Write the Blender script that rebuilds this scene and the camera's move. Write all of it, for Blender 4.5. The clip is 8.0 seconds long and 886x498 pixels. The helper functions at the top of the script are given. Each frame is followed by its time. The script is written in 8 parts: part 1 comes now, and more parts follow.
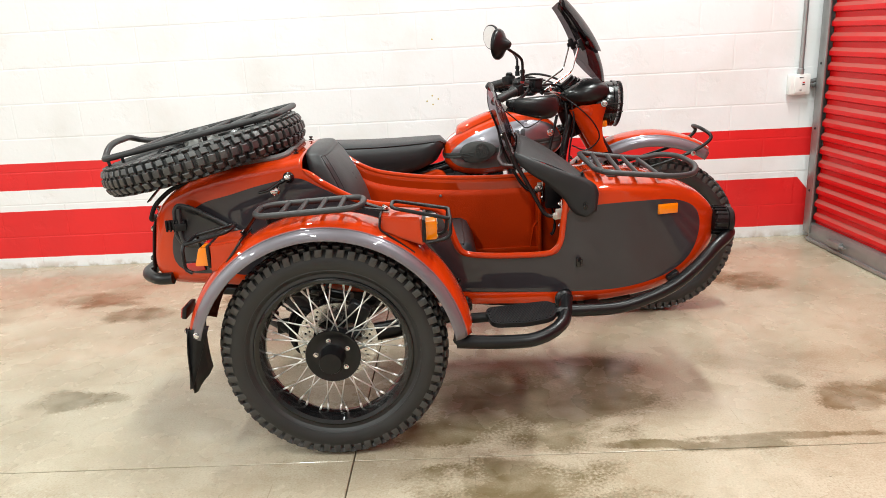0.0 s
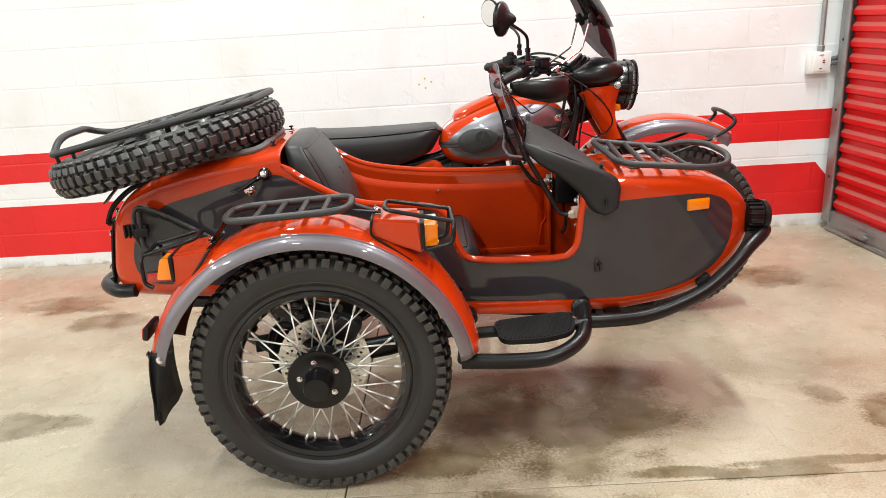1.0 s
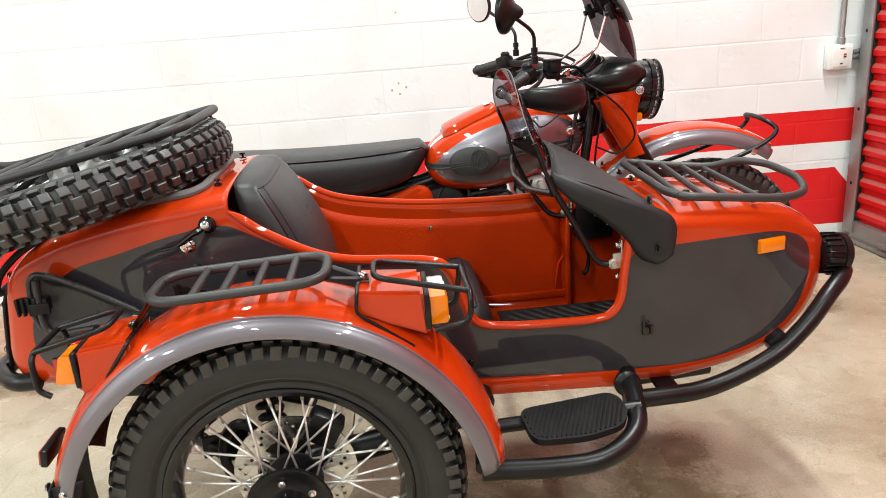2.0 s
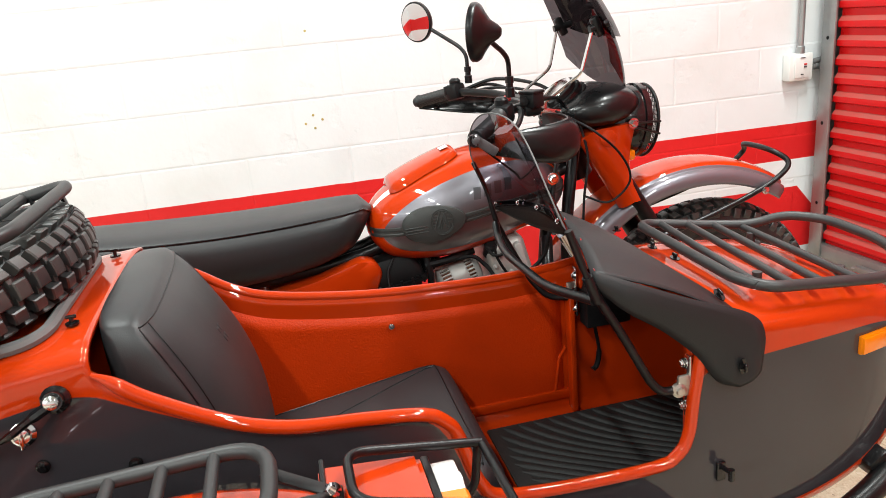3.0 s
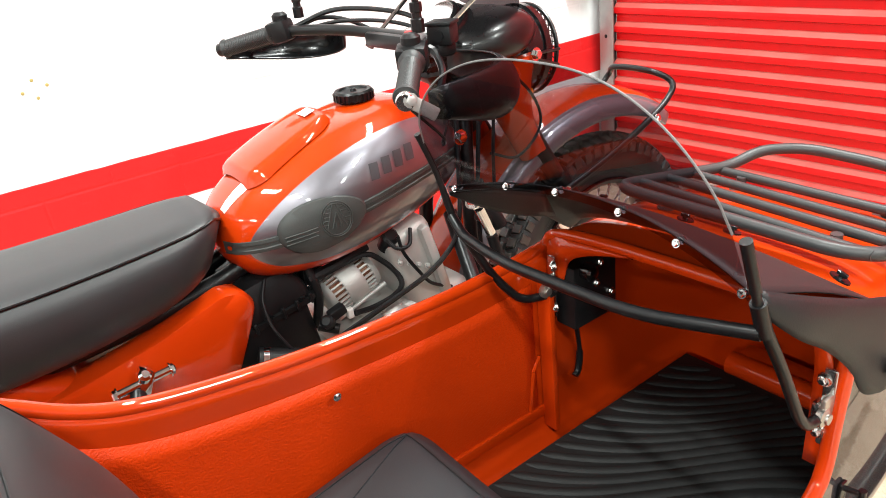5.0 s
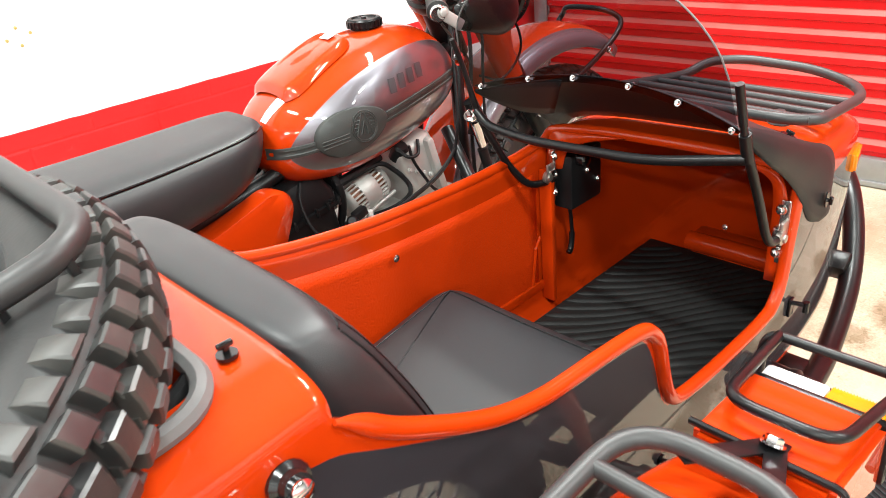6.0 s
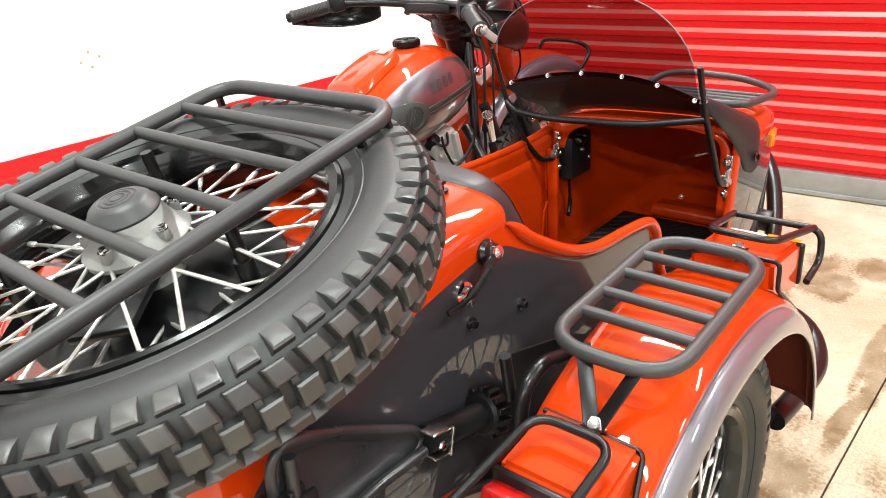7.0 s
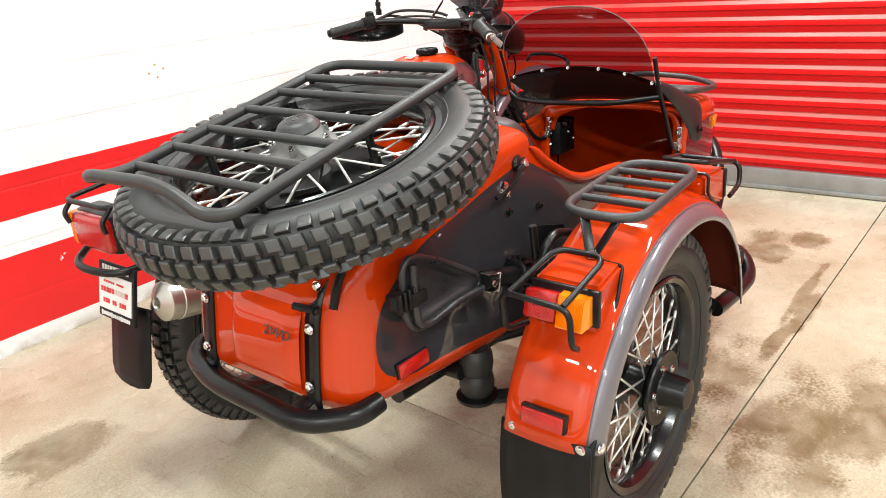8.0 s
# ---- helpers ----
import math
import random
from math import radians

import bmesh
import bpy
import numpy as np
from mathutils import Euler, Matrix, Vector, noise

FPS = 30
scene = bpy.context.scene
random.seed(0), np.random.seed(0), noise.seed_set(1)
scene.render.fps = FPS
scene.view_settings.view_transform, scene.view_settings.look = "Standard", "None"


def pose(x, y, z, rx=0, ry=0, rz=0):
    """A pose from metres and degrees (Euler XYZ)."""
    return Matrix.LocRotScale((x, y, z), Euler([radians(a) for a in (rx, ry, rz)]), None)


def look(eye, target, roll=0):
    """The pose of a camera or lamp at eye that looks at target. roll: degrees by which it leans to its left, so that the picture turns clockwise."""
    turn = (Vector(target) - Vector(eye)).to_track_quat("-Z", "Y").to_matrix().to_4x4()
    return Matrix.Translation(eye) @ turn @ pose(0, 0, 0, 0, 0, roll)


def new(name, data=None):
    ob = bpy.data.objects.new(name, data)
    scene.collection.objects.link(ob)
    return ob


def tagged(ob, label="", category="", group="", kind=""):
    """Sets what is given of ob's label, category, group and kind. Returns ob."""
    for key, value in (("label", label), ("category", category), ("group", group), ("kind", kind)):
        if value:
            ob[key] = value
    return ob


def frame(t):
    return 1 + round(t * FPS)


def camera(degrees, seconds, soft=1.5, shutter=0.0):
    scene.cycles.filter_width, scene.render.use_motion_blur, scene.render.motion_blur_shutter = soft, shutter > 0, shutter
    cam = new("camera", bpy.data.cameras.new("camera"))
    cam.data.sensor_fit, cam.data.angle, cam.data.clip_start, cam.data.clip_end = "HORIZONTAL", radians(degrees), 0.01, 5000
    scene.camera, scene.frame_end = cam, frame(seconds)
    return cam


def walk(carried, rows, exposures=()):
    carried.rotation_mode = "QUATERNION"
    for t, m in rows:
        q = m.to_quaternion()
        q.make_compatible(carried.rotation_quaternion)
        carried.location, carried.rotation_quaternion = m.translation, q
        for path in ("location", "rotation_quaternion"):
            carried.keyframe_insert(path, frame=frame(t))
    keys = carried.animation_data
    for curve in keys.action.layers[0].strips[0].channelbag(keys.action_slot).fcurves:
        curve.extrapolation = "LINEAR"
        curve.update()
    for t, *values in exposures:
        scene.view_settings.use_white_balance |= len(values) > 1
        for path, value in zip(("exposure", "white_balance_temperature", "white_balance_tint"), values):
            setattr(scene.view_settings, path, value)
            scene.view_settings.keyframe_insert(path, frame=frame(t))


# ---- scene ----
cam = camera(62.2, 8.0, 0.3, 0.12)
PATH = [
    (0, (0.215, 0.346, 1.282), (0.161, 2.264, 0.719), -2.9),
    (0.5, (0.192, 0.431, 1.261), (0.15, 2.344, 0.678), -3.1),
    (1, (0.179, 0.648, 1.256), (0.151, 2.554, 0.65), -3.4),
    (1.2, (0.168, 0.741, 1.254), (0.152, 2.643, 0.637), -3.5),
    (2.3, (0.077, 1.364, 1.252), (0.204, 3.261, 0.632), -4.7),
    (2.5, (0.071, 1.496, 1.269), (0.246, 3.39, 0.65), -5.0),
    (3, (0.013, 1.756, 1.28), (0.348, 3.629, 0.663), -5.5),
    (3.5, (-0.031, 1.965, 1.291), (0.472, 3.791, 0.649), -5.9),
    (4, (-0.027, 2.177, 1.285), (0.648, 3.922, 0.579), -6.2),
    (4.2, (-0.031, 2.232, 1.277), (0.703, 3.943, 0.548), -6.4),
    (5.3, (-0.249, 2.367, 1.263), (0.813, 3.803, 0.362), -6.6),
    (5.5, (-0.301, 2.358, 1.255), (0.792, 3.758, 0.336), -6.4),
    (6, (-0.494, 2.28, 1.247), (0.662, 3.618, 0.311), -6.1),
    (6.5, (-0.757, 2.214, 1.254), (0.484, 3.507, 0.366), -5.3),
    (7, (-1.009, 2.106, 1.267), (0.32, 3.353, 0.443), -4.5),
    (7.5, (-1.269, 1.951, 1.271), (0.099, 3.179, 0.483), -4.5),
    (8, (-1.524, 1.854, 1.26), (-0.114, 3.065, 0.521), -4.4),
]
walk(cam, [(t, look(eye, target, roll)) for t, eye, target, roll in PATH],
     [(0, -0.04), (2.5, 0.05), (3.5, 0.12), (4.2, 0.32), (5.3, 0.85), (6, 0.92), (6.5, 0.90), (7, 0.70), (7.5, 0.44), (8, 0.32)])
# ---- light ----
world = bpy.data.worlds.new("World")
scene.world = world
world.use_nodes = True
world.node_tree.nodes["Background"].inputs[0].default_value = (0.9, 0.95, 1.0, 1)
world.node_tree.nodes["Background"].inputs[1].default_value = 0.05
CEILING_Z = 3.6
LAMP_WATTS = 64.0


# ---- materials ----
def material(name, base, rough=0.5, metal=0.0, second=None, vary=0.0, vary_scale=6.0, grain=0.0, grain_scale=120.0,
             coat=0.0, rough_vary=0.0, spec=0.5, transmission=0.0):
    """A node material: base colour drifting to a second one, patchy roughness and a fine relief."""
    m = bpy.data.materials.new(name)
    m.use_nodes = True
    nt = m.node_tree
    b = nt.nodes["Principled BSDF"]
    b.inputs["Metallic"].default_value = metal
    b.inputs["Roughness"].default_value = rough
    b.inputs["Coat Weight"].default_value = coat
    b.inputs["Coat Roughness"].default_value = 0.025
    b.inputs["Specular IOR Level"].default_value = spec
    b.inputs["Transmission Weight"].default_value = transmission
    co = nt.nodes.new("ShaderNodeTexCoord")
    big = nt.nodes.new("ShaderNodeTexNoise")
    big.inputs["Scale"].default_value = vary_scale
    big.inputs["Detail"].default_value = 5
    nt.links.new(co.outputs["Object"], big.inputs["Vector"])
    mix = nt.nodes.new("ShaderNodeMix")
    mix.data_type = "RGBA"
    mix.inputs["A"].default_value = (*base, 1)
    mix.inputs["B"].default_value = (*(second or [c * 0.8 for c in base]), 1)
    ramp = nt.nodes.new("ShaderNodeMapRange")
    ramp.inputs["From Min"].default_value, ramp.inputs["From Max"].default_value = 0.4, 0.7
    ramp.inputs["To Max"].default_value = vary
    nt.links.new(big.outputs["Fac"], ramp.inputs["Value"])
    nt.links.new(ramp.outputs["Result"], mix.inputs["Factor"])
    nt.links.new(mix.outputs["Result"], b.inputs["Base Color"])
    if rough_vary:
        rr = nt.nodes.new("ShaderNodeMapRange")
        rr.inputs["From Min"].default_value, rr.inputs["From Max"].default_value = 0.3, 0.7
        rr.inputs["To Min"].default_value, rr.inputs["To Max"].default_value = rough - rough_vary, rough + rough_vary
        nt.links.new(big.outputs["Fac"], rr.inputs["Value"])
        nt.links.new(rr.outputs["Result"], b.inputs["Roughness"])
    if grain:
        fine = nt.nodes.new("ShaderNodeTexNoise")
        fine.inputs["Scale"].default_value = grain_scale
        fine.inputs["Detail"].default_value = 3
        nt.links.new(co.outputs["Object"], fine.inputs["Vector"])
        bump = nt.nodes.new("ShaderNodeBump")
        bump.inputs["Strength"].default_value = grain
        bump.inputs["Distance"].default_value = 0.002
        nt.links.new(fine.outputs["Fac"], bump.inputs["Height"])
        nt.links.new(bump.outputs["Normal"], b.inputs["Normal"])
    return m


ORANGE_RGB = (0.46, 0.032, 0.0015)
GREY_RGB = (0.031, 0.0285, 0.033)
SILVER_RGB = (0.20, 0.193, 0.215)


def paint_material(name, first, other, metal_first=0.0, metal_other=0.1, rough=0.45):
    """Two-tone lacquer: the livery's edge is the zero line of the mesh attribute 'livery'."""
    m = material(name, first, rough, metal_first, coat=1.0, vary=0.2, vary_scale=3, spec=0.04)
    nt = m.node_tree
    b = nt.nodes["Principled BSDF"]
    at = nt.nodes.new("ShaderNodeAttribute")
    at.attribute_name = "livery"
    step = nt.nodes.new("ShaderNodeMapRange")
    step.inputs["From Min"].default_value, step.inputs["From Max"].default_value = -0.0007, 0.0007
    nt.links.new(at.outputs["Fac"], step.inputs["Value"])
    mix = nt.nodes.new("ShaderNodeMix")
    mix.data_type = "RGBA"
    mix.inputs["B"].default_value = (*other, 1)
    old = b.inputs["Base Color"].links[0].from_socket
    nt.links.new(old, mix.inputs["A"])
    nt.links.new(step.outputs["Result"], mix.inputs["Factor"])
    nt.links.new(mix.outputs["Result"], b.inputs["Base Color"])
    mm = nt.nodes.new("ShaderNodeMapRange")
    mm.inputs["To Min"].default_value, mm.inputs["To Max"].default_value = metal_first, metal_other
    nt.links.new(step.outputs["Result"], mm.inputs["Value"])
    nt.links.new(mm.outputs["Result"], b.inputs["Metallic"])
    return m


ORANGE = material("orange_lacquer", ORANGE_RGB, 0.45, 0.0, coat=1.0, vary=0.2, vary_scale=3, spec=0.04)
TWO_TONE = paint_material("two_tone_lacquer", ORANGE_RGB, GREY_RGB)
TANK_PAINT = paint_material("tank_lacquer", ORANGE_RGB, SILVER_RGB, 0.0, 0.92, 0.38)
BAND_PAINT = paint_material("banded_lacquer", ORANGE_RGB, (0.17, 0.16, 0.18), 0.0, 0.5, 0.38)
# orange darkened to red brown: the shade under the mudguard, put into its colour
UNDERSIDE_SHADE = material("shaded_underside_orange", (0.09, 0.014, 0.006), 0.55, 0.0, vary=0.5, vary_scale=8, grain=0.3, grain_scale=200, spec=0.2)
LINER = material("orange_textured_liner", (0.54, 0.036, 0.002), 0.36, 0.0, spec=0.14, grain=0.7, grain_scale=280, vary=0.35, vary_scale=8)
BLACK = material("black_powder_coat", (0.004, 0.004, 0.0045), 0.32, 0.0, spec=0.32, grain=0.07, grain_scale=700, vary=0.4, second=(0.011, 0.011, 0.012), vary_scale=12)
GLOSS_BLACK = material("gloss_black_enamel", (0.004, 0.004, 0.0045), 0.2, 0.0, spec=0.4, coat=0.25, vary=0.3, second=(0.014, 0.014, 0.015))
PLASTIC = material("black_plastic", (0.005, 0.005, 0.0055), 0.44, 0.0, spec=0.2, grain=0.12, grain_scale=500, vary=0.5, second=(0.016, 0.016, 0.017), vary_scale=15)
COWL_BLACK = material("satin_black_lacquer", (0.005, 0.005, 0.0055), 0.3, 0.0, spec=0.35, coat=0.12, vary=0.3, second=(0.010, 0.010, 0.011), rough_vary=0.06)
RACK_BLACK = material("rack_powder_coat", (0.026, 0.026, 0.0265), 0.46, 0.0, spec=0.5, grain=0.05, grain_scale=700, vary=0.4, second=(0.022, 0.022, 0.023), vary_scale=12)
HUB_GREY = material("grey_cast_cover", (0.20, 0.20, 0.19), 0.45, 0.15, vary=0.5, second=(0.27, 0.265, 0.25), vary_scale=20, grain=0.2, grain_scale=200)
TREAD_RUBBER = material("tread_rubber", (0.0175, 0.0178, 0.0184), 0.46, 0.0, spec=0.85, grain=0.12, grain_scale=180, vary=0.7, second=(0.044, 0.042, 0.036), vary_scale=16, rough_vary=0.10)
RUBBER = material("tyre_rubber", (0.0085, 0.0087, 0.009), 0.52, 0.0, spec=0.55, grain=0.10, grain_scale=260, vary=0.7, second=(0.019, 0.019, 0.0186), vary_scale=9, rough_vary=0.08)
VINYL = material("black_vinyl", (0.017, 0.0175, 0.019), 0.44, 0.0, grain=0.12, grain_scale=800, vary=0.5, second=(0.024, 0.0245, 0.027), vary_scale=5, rough_vary=0.06)
FLAP = material("black_coated_canvas", (0.010, 0.0102, 0.0110), 0.5, 0.0, grain=0.15, grain_scale=600, vary=0.6, second=(0.017, 0.0168, 0.0177), vary_scale=7, spec=0.35)
SPOKE = material("zinc_spoke", (0.80, 0.79, 0.76), 0.36, 0.75, vary=0.25)
SHOVEL_BLACK = material("black_satin_steel", (0.016, 0.016, 0.018), 0.34, 0.0, spec=0.5, vary=0.6, second=(0.03, 0.03, 0.032), vary_scale=14, rough_vary=0.1, grain=0.05, grain_scale=90)
MAT_RUBBER = material("mat_rubber", (0.007, 0.007, 0.0072), 0.6, 0.0, spec=0.3, grain=0.3, grain_scale=300, vary=0.5, second=(0.013, 0.0125, 0.012))
BRUSHED = material("brushed_steel", (0.52, 0.50, 0.46), 0.36, 0.95, vary=0.5, second=(0.40, 0.37, 0.33), vary_scale=9, rough_vary=0.08, grain=0.15, grain_scale=400)
STEEL = material("bright_steel", (0.62, 0.61, 0.59), 0.22, 1.0, vary=0.3, grain=0.1, grain_scale=300)
CHROME = material("chrome", (0.75, 0.75, 0.76), 0.08, 1.0)
ALLOY = material("cast_alloy", (0.44, 0.435, 0.415), 0.5, 0.5, grain=0.15, grain_scale=300, vary=0.5, second=(0.3, 0.29, 0.28), vary_scale=14)
AMBER = material("amber_lens", (0.78, 0.20, 0.0), 0.15, 0.0, coat=0.6, vary=0.2, grain=0.15, grain_scale=200)
RED_LENS = material("red_lens", (0.40, 0.008, 0.005), 0.14, 0.0, coat=0.6, vary=0.6, second=(0.22, 0.004, 0.003), vary_scale=60, grain=0.4, grain_scale=260)
CLEAR_LENS = material("clear_lens", (0.75, 0.76, 0.74), 0.15, 0.0, coat=0.5, vary=0.2, grain=0.2, grain_scale=200)
WHITE_LABEL = material("white_label", (0.72, 0.72, 0.70), 0.5, 0.0, vary=0.2)
DARK_MARK = material("dark_grey_print", (0.05, 0.05, 0.055), 0.4, 0.2, vary=0.2)
RED_MARK = material("red_print", (0.55, 0.03, 0.03), 0.5, 0.0, vary=0.2)
MIRROR = material("mirror_glass", (0.9, 0.9, 0.9), 0.01, 1.0)
COPPER = material("copper_winding", (0.10, 0.035, 0.014), 0.5, 0.5, vary=0.5)
KNEE_RUBBER = material("grey_rubber_pad", (0.034, 0.036, 0.034), 0.55, 0.0, spec=0.4, vary=0.4, grain=0.15, grain_scale=400)
GREY_RUBBER = material("grey_rubber_seal", (0.12, 0.12, 0.12), 0.6, 0.0, vary=0.3, grain=0.2)


def ramp_between(nt, socket, lo, hi):
    r = nt.nodes.new("ShaderNodeMapRange")
    r.inputs["From Min"].default_value, r.inputs["From Max"].default_value = lo, hi
    nt.links.new(socket, r.inputs["Value"])
    return r.outputs["Result"]


def mathnode(nt, op, a, b):
    n = nt.nodes.new("ShaderNodeMath")
    n.operation = op
    for i, v in enumerate((a, b)):
        if isinstance(v, (int, float)):
            n.inputs[i].default_value = v
        else:
            nt.links.new(v, n.inputs[i])
    return n.outputs[0]


def mixrgb(nt, fac, a, b):
    n = nt.nodes.new("ShaderNodeMix")
    n.data_type = "RGBA"
    for key, v in (("Factor", fac), ("A", a), ("B", b)):
        if isinstance(v, (int, float)):
            n.inputs[key].default_value = v
        elif isinstance(v, tuple):
            n.inputs[key].default_value = (*v, 1)
        else:
            nt.links.new(v, n.inputs[key])
    return n.outputs["Result"]


def tinted(name, rgb, rough=0.02):
    """A thin clear sheet: light passes straight through, tinted, with a mirror-like sheen."""
    m = bpy.data.materials.new(name)
    m.use_nodes = True
    nt = m.node_tree
    nt.nodes.remove(nt.nodes["Principled BSDF"])
    tr = nt.nodes.new("ShaderNodeBsdfTransparent")
    tr.inputs[0].default_value = (*rgb, 1)
    gl = nt.nodes.new("ShaderNodeBsdfGlossy")
    gl.inputs["Roughness"].default_value = rough
    lw = nt.nodes.new("ShaderNodeLayerWeight")
    lw.inputs["Blend"].default_value = 0.5
    mx = nt.nodes.new("ShaderNodeMixShader")
    nt.links.new(mathnode(nt, "ADD", 0.035, mathnode(nt, "MULTIPLY", mathnode(nt, "POWER", lw.outputs["Facing"], 4.0), 0.5)), mx.inputs[0])
    nt.links.new(tr.outputs[0], mx.inputs[1])
    nt.links.new(gl.outputs[0], mx.inputs[2])
    nt.links.new(mx.outputs[0], nt.nodes["Material Output"].inputs[0])
    return m


SMOKE = tinted("smoked_acrylic", (0.31, 0.29, 0.32))
DARK_SMOKE = tinted("dark_smoked_acrylic", (0.10, 0.085, 0.09))


def block_paint():
    """White masonry paint with two red bands round the wall."""
    m = bpy.data.materials.new("painted_block")
    m.use_nodes = True
    nt = m.node_tree
    b = nt.nodes["Principled BSDF"]
    geo = nt.nodes.new("ShaderNodeNewGeometry")
    sep = nt.nodes.new("ShaderNodeSeparateXYZ")
    nt.links.new(geo.outputs["Position"], sep.inputs[0])
    wob = nt.nodes.new("ShaderNodeTexNoise")
    wob.inputs["Scale"].default_value = 9
    nt.links.new(geo.outputs["Position"], wob.inputs["Vector"])
    z = mathnode(nt, "ADD", sep.outputs["Z"], mathnode(nt, "MULTIPLY", mathnode(nt, "SUBTRACT", wob.outputs["Fac"], 0.5), 0.006))

    def band(lo, hi):
        return mathnode(nt, "MULTIPLY", ramp_between(nt, z, lo - 0.001, lo + 0.001), ramp_between(nt, z, hi + 0.001, hi - 0.001))

    end = ramp_between(nt, mathnode(nt, "ADD", sep.outputs["X"], mathnode(nt, "MULTIPLY", ramp_between(nt, z, 0.26, 0.36), 0.085)), 2.306, 2.302)
    low = mathnode(nt, "MULTIPLY", band(0.068, 0.362), end)
    red = mathnode(nt, "MAXIMUM", band(0.492, 0.655), low)
    # chips in the red paint
    chip = nt.nodes.new("ShaderNodeTexNoise")
    chip.inputs["Scale"].default_value = 5.5
    chip.inputs["Detail"].default_value = 6
    nt.links.new(geo.outputs["Position"], chip.inputs["Vector"])
    red = mathnode(nt, "MULTIPLY", red, ramp_between(nt, chip.outputs["Fac"], 0.735, 0.725))
    dirt = nt.nodes.new("ShaderNodeTexNoise")
    dirt.inputs["Scale"].default_value = 2.3
    dirt.inputs["Detail"].default_value = 7
    nt.links.new(geo.outputs["Position"], dirt.inputs["Vector"])
    white = mixrgb(nt, ramp_between(nt, dirt.outputs["Fac"], 0.5, 0.8), (0.745, 0.757, 0.768), (0.665, 0.663, 0.65))
    # scuffs along the foot of the wall
    scuff = nt.nodes.new("ShaderNodeTexNoise")
    scuff.inputs["Scale"].default_value = 14
    scuff.inputs["Detail"].default_value = 6
    nt.links.new(geo.outputs["Position"], scuff.inputs["Vector"])
    foot = mathnode(nt, "MULTIPLY", ramp_between(nt, z, 0.05, 0.0), ramp_between(nt, scuff.outputs["Fac"], 0.45, 0.6))
    white = mixrgb(nt, foot, white, (0.45, 0.40, 0.34))
    redc = mixrgb(nt, ramp_between(nt, dirt.outputs["Fac"], 0.35, 0.7), (0.68, 0.013, 0.014), (0.58, 0.012, 0.013))
    nt.links.new(mixrgb(nt, red, white, redc), b.inputs["Base Color"])
    b.inputs["Roughness"].default_value = 0.42
    fine = nt.nodes.new("ShaderNodeTexNoise")
    fine.inputs["Scale"].default_value = 45
    fine.inputs["Detail"].default_value = 8
    nt.links.new(geo.outputs["Position"], fine.inputs["Vector"])
    pit = nt.nodes.new("ShaderNodeTexNoise")
    pit.inputs["Scale"].default_value = 7
    pit.inputs["Detail"].default_value = 9
    nt.links.new(geo.outputs["Position"], pit.inputs["Vector"])
    h = mathnode(nt, "SUBTRACT", mathnode(nt, "MULTIPLY", fine.outputs["Fac"], 0.35), mathnode(nt, "MULTIPLY", ramp_between(nt, pit.outputs["Fac"], 0.60, 0.72), mathnode(nt, "MULTIPLY", fine.outputs["Fac"], 1.6)))
    bump = nt.nodes.new("ShaderNodeBump")
    bump.inputs["Strength"].default_value = 0.5
    bump.inputs["Distance"].default_value = 0.005
    nt.links.new(h, bump.inputs["Height"])
    nt.links.new(bump.outputs["Normal"], b.inputs["Normal"])
    return m


# x, y and radii of stains, and of shade painted under the sidecar
STAINS_AND_SHADE = [(0.36, 2.70, 0.46, 0.26), (0.72, 2.99, 0.17, 0.09), (1.36, 2.80, 0.07, 0.08), (1.56, 2.68, 0.14, 0.10), (1.72, 2.62, 0.11, 0.16), (0.36, 2.20, 0.32, 0.15), (0.52, 2.10, 0.26, 0.11), (0.12, 2.54, 0.18, 0.10),
          (0.78, 2.42, 0.16, 0.024), (1.20, 2.438, 0.34, 0.020), (1.04, 2.40, 0.16, 0.03), (-1.72, 4.02, 0.26, 0.11), (-1.42, 3.77, 0.18, 0.10), (-1.31, 2.86, 0.16, 0.08), (-0.92, 3.92, 0.15, 0.10), (1.66, 3.93, 0.17, 0.15)]


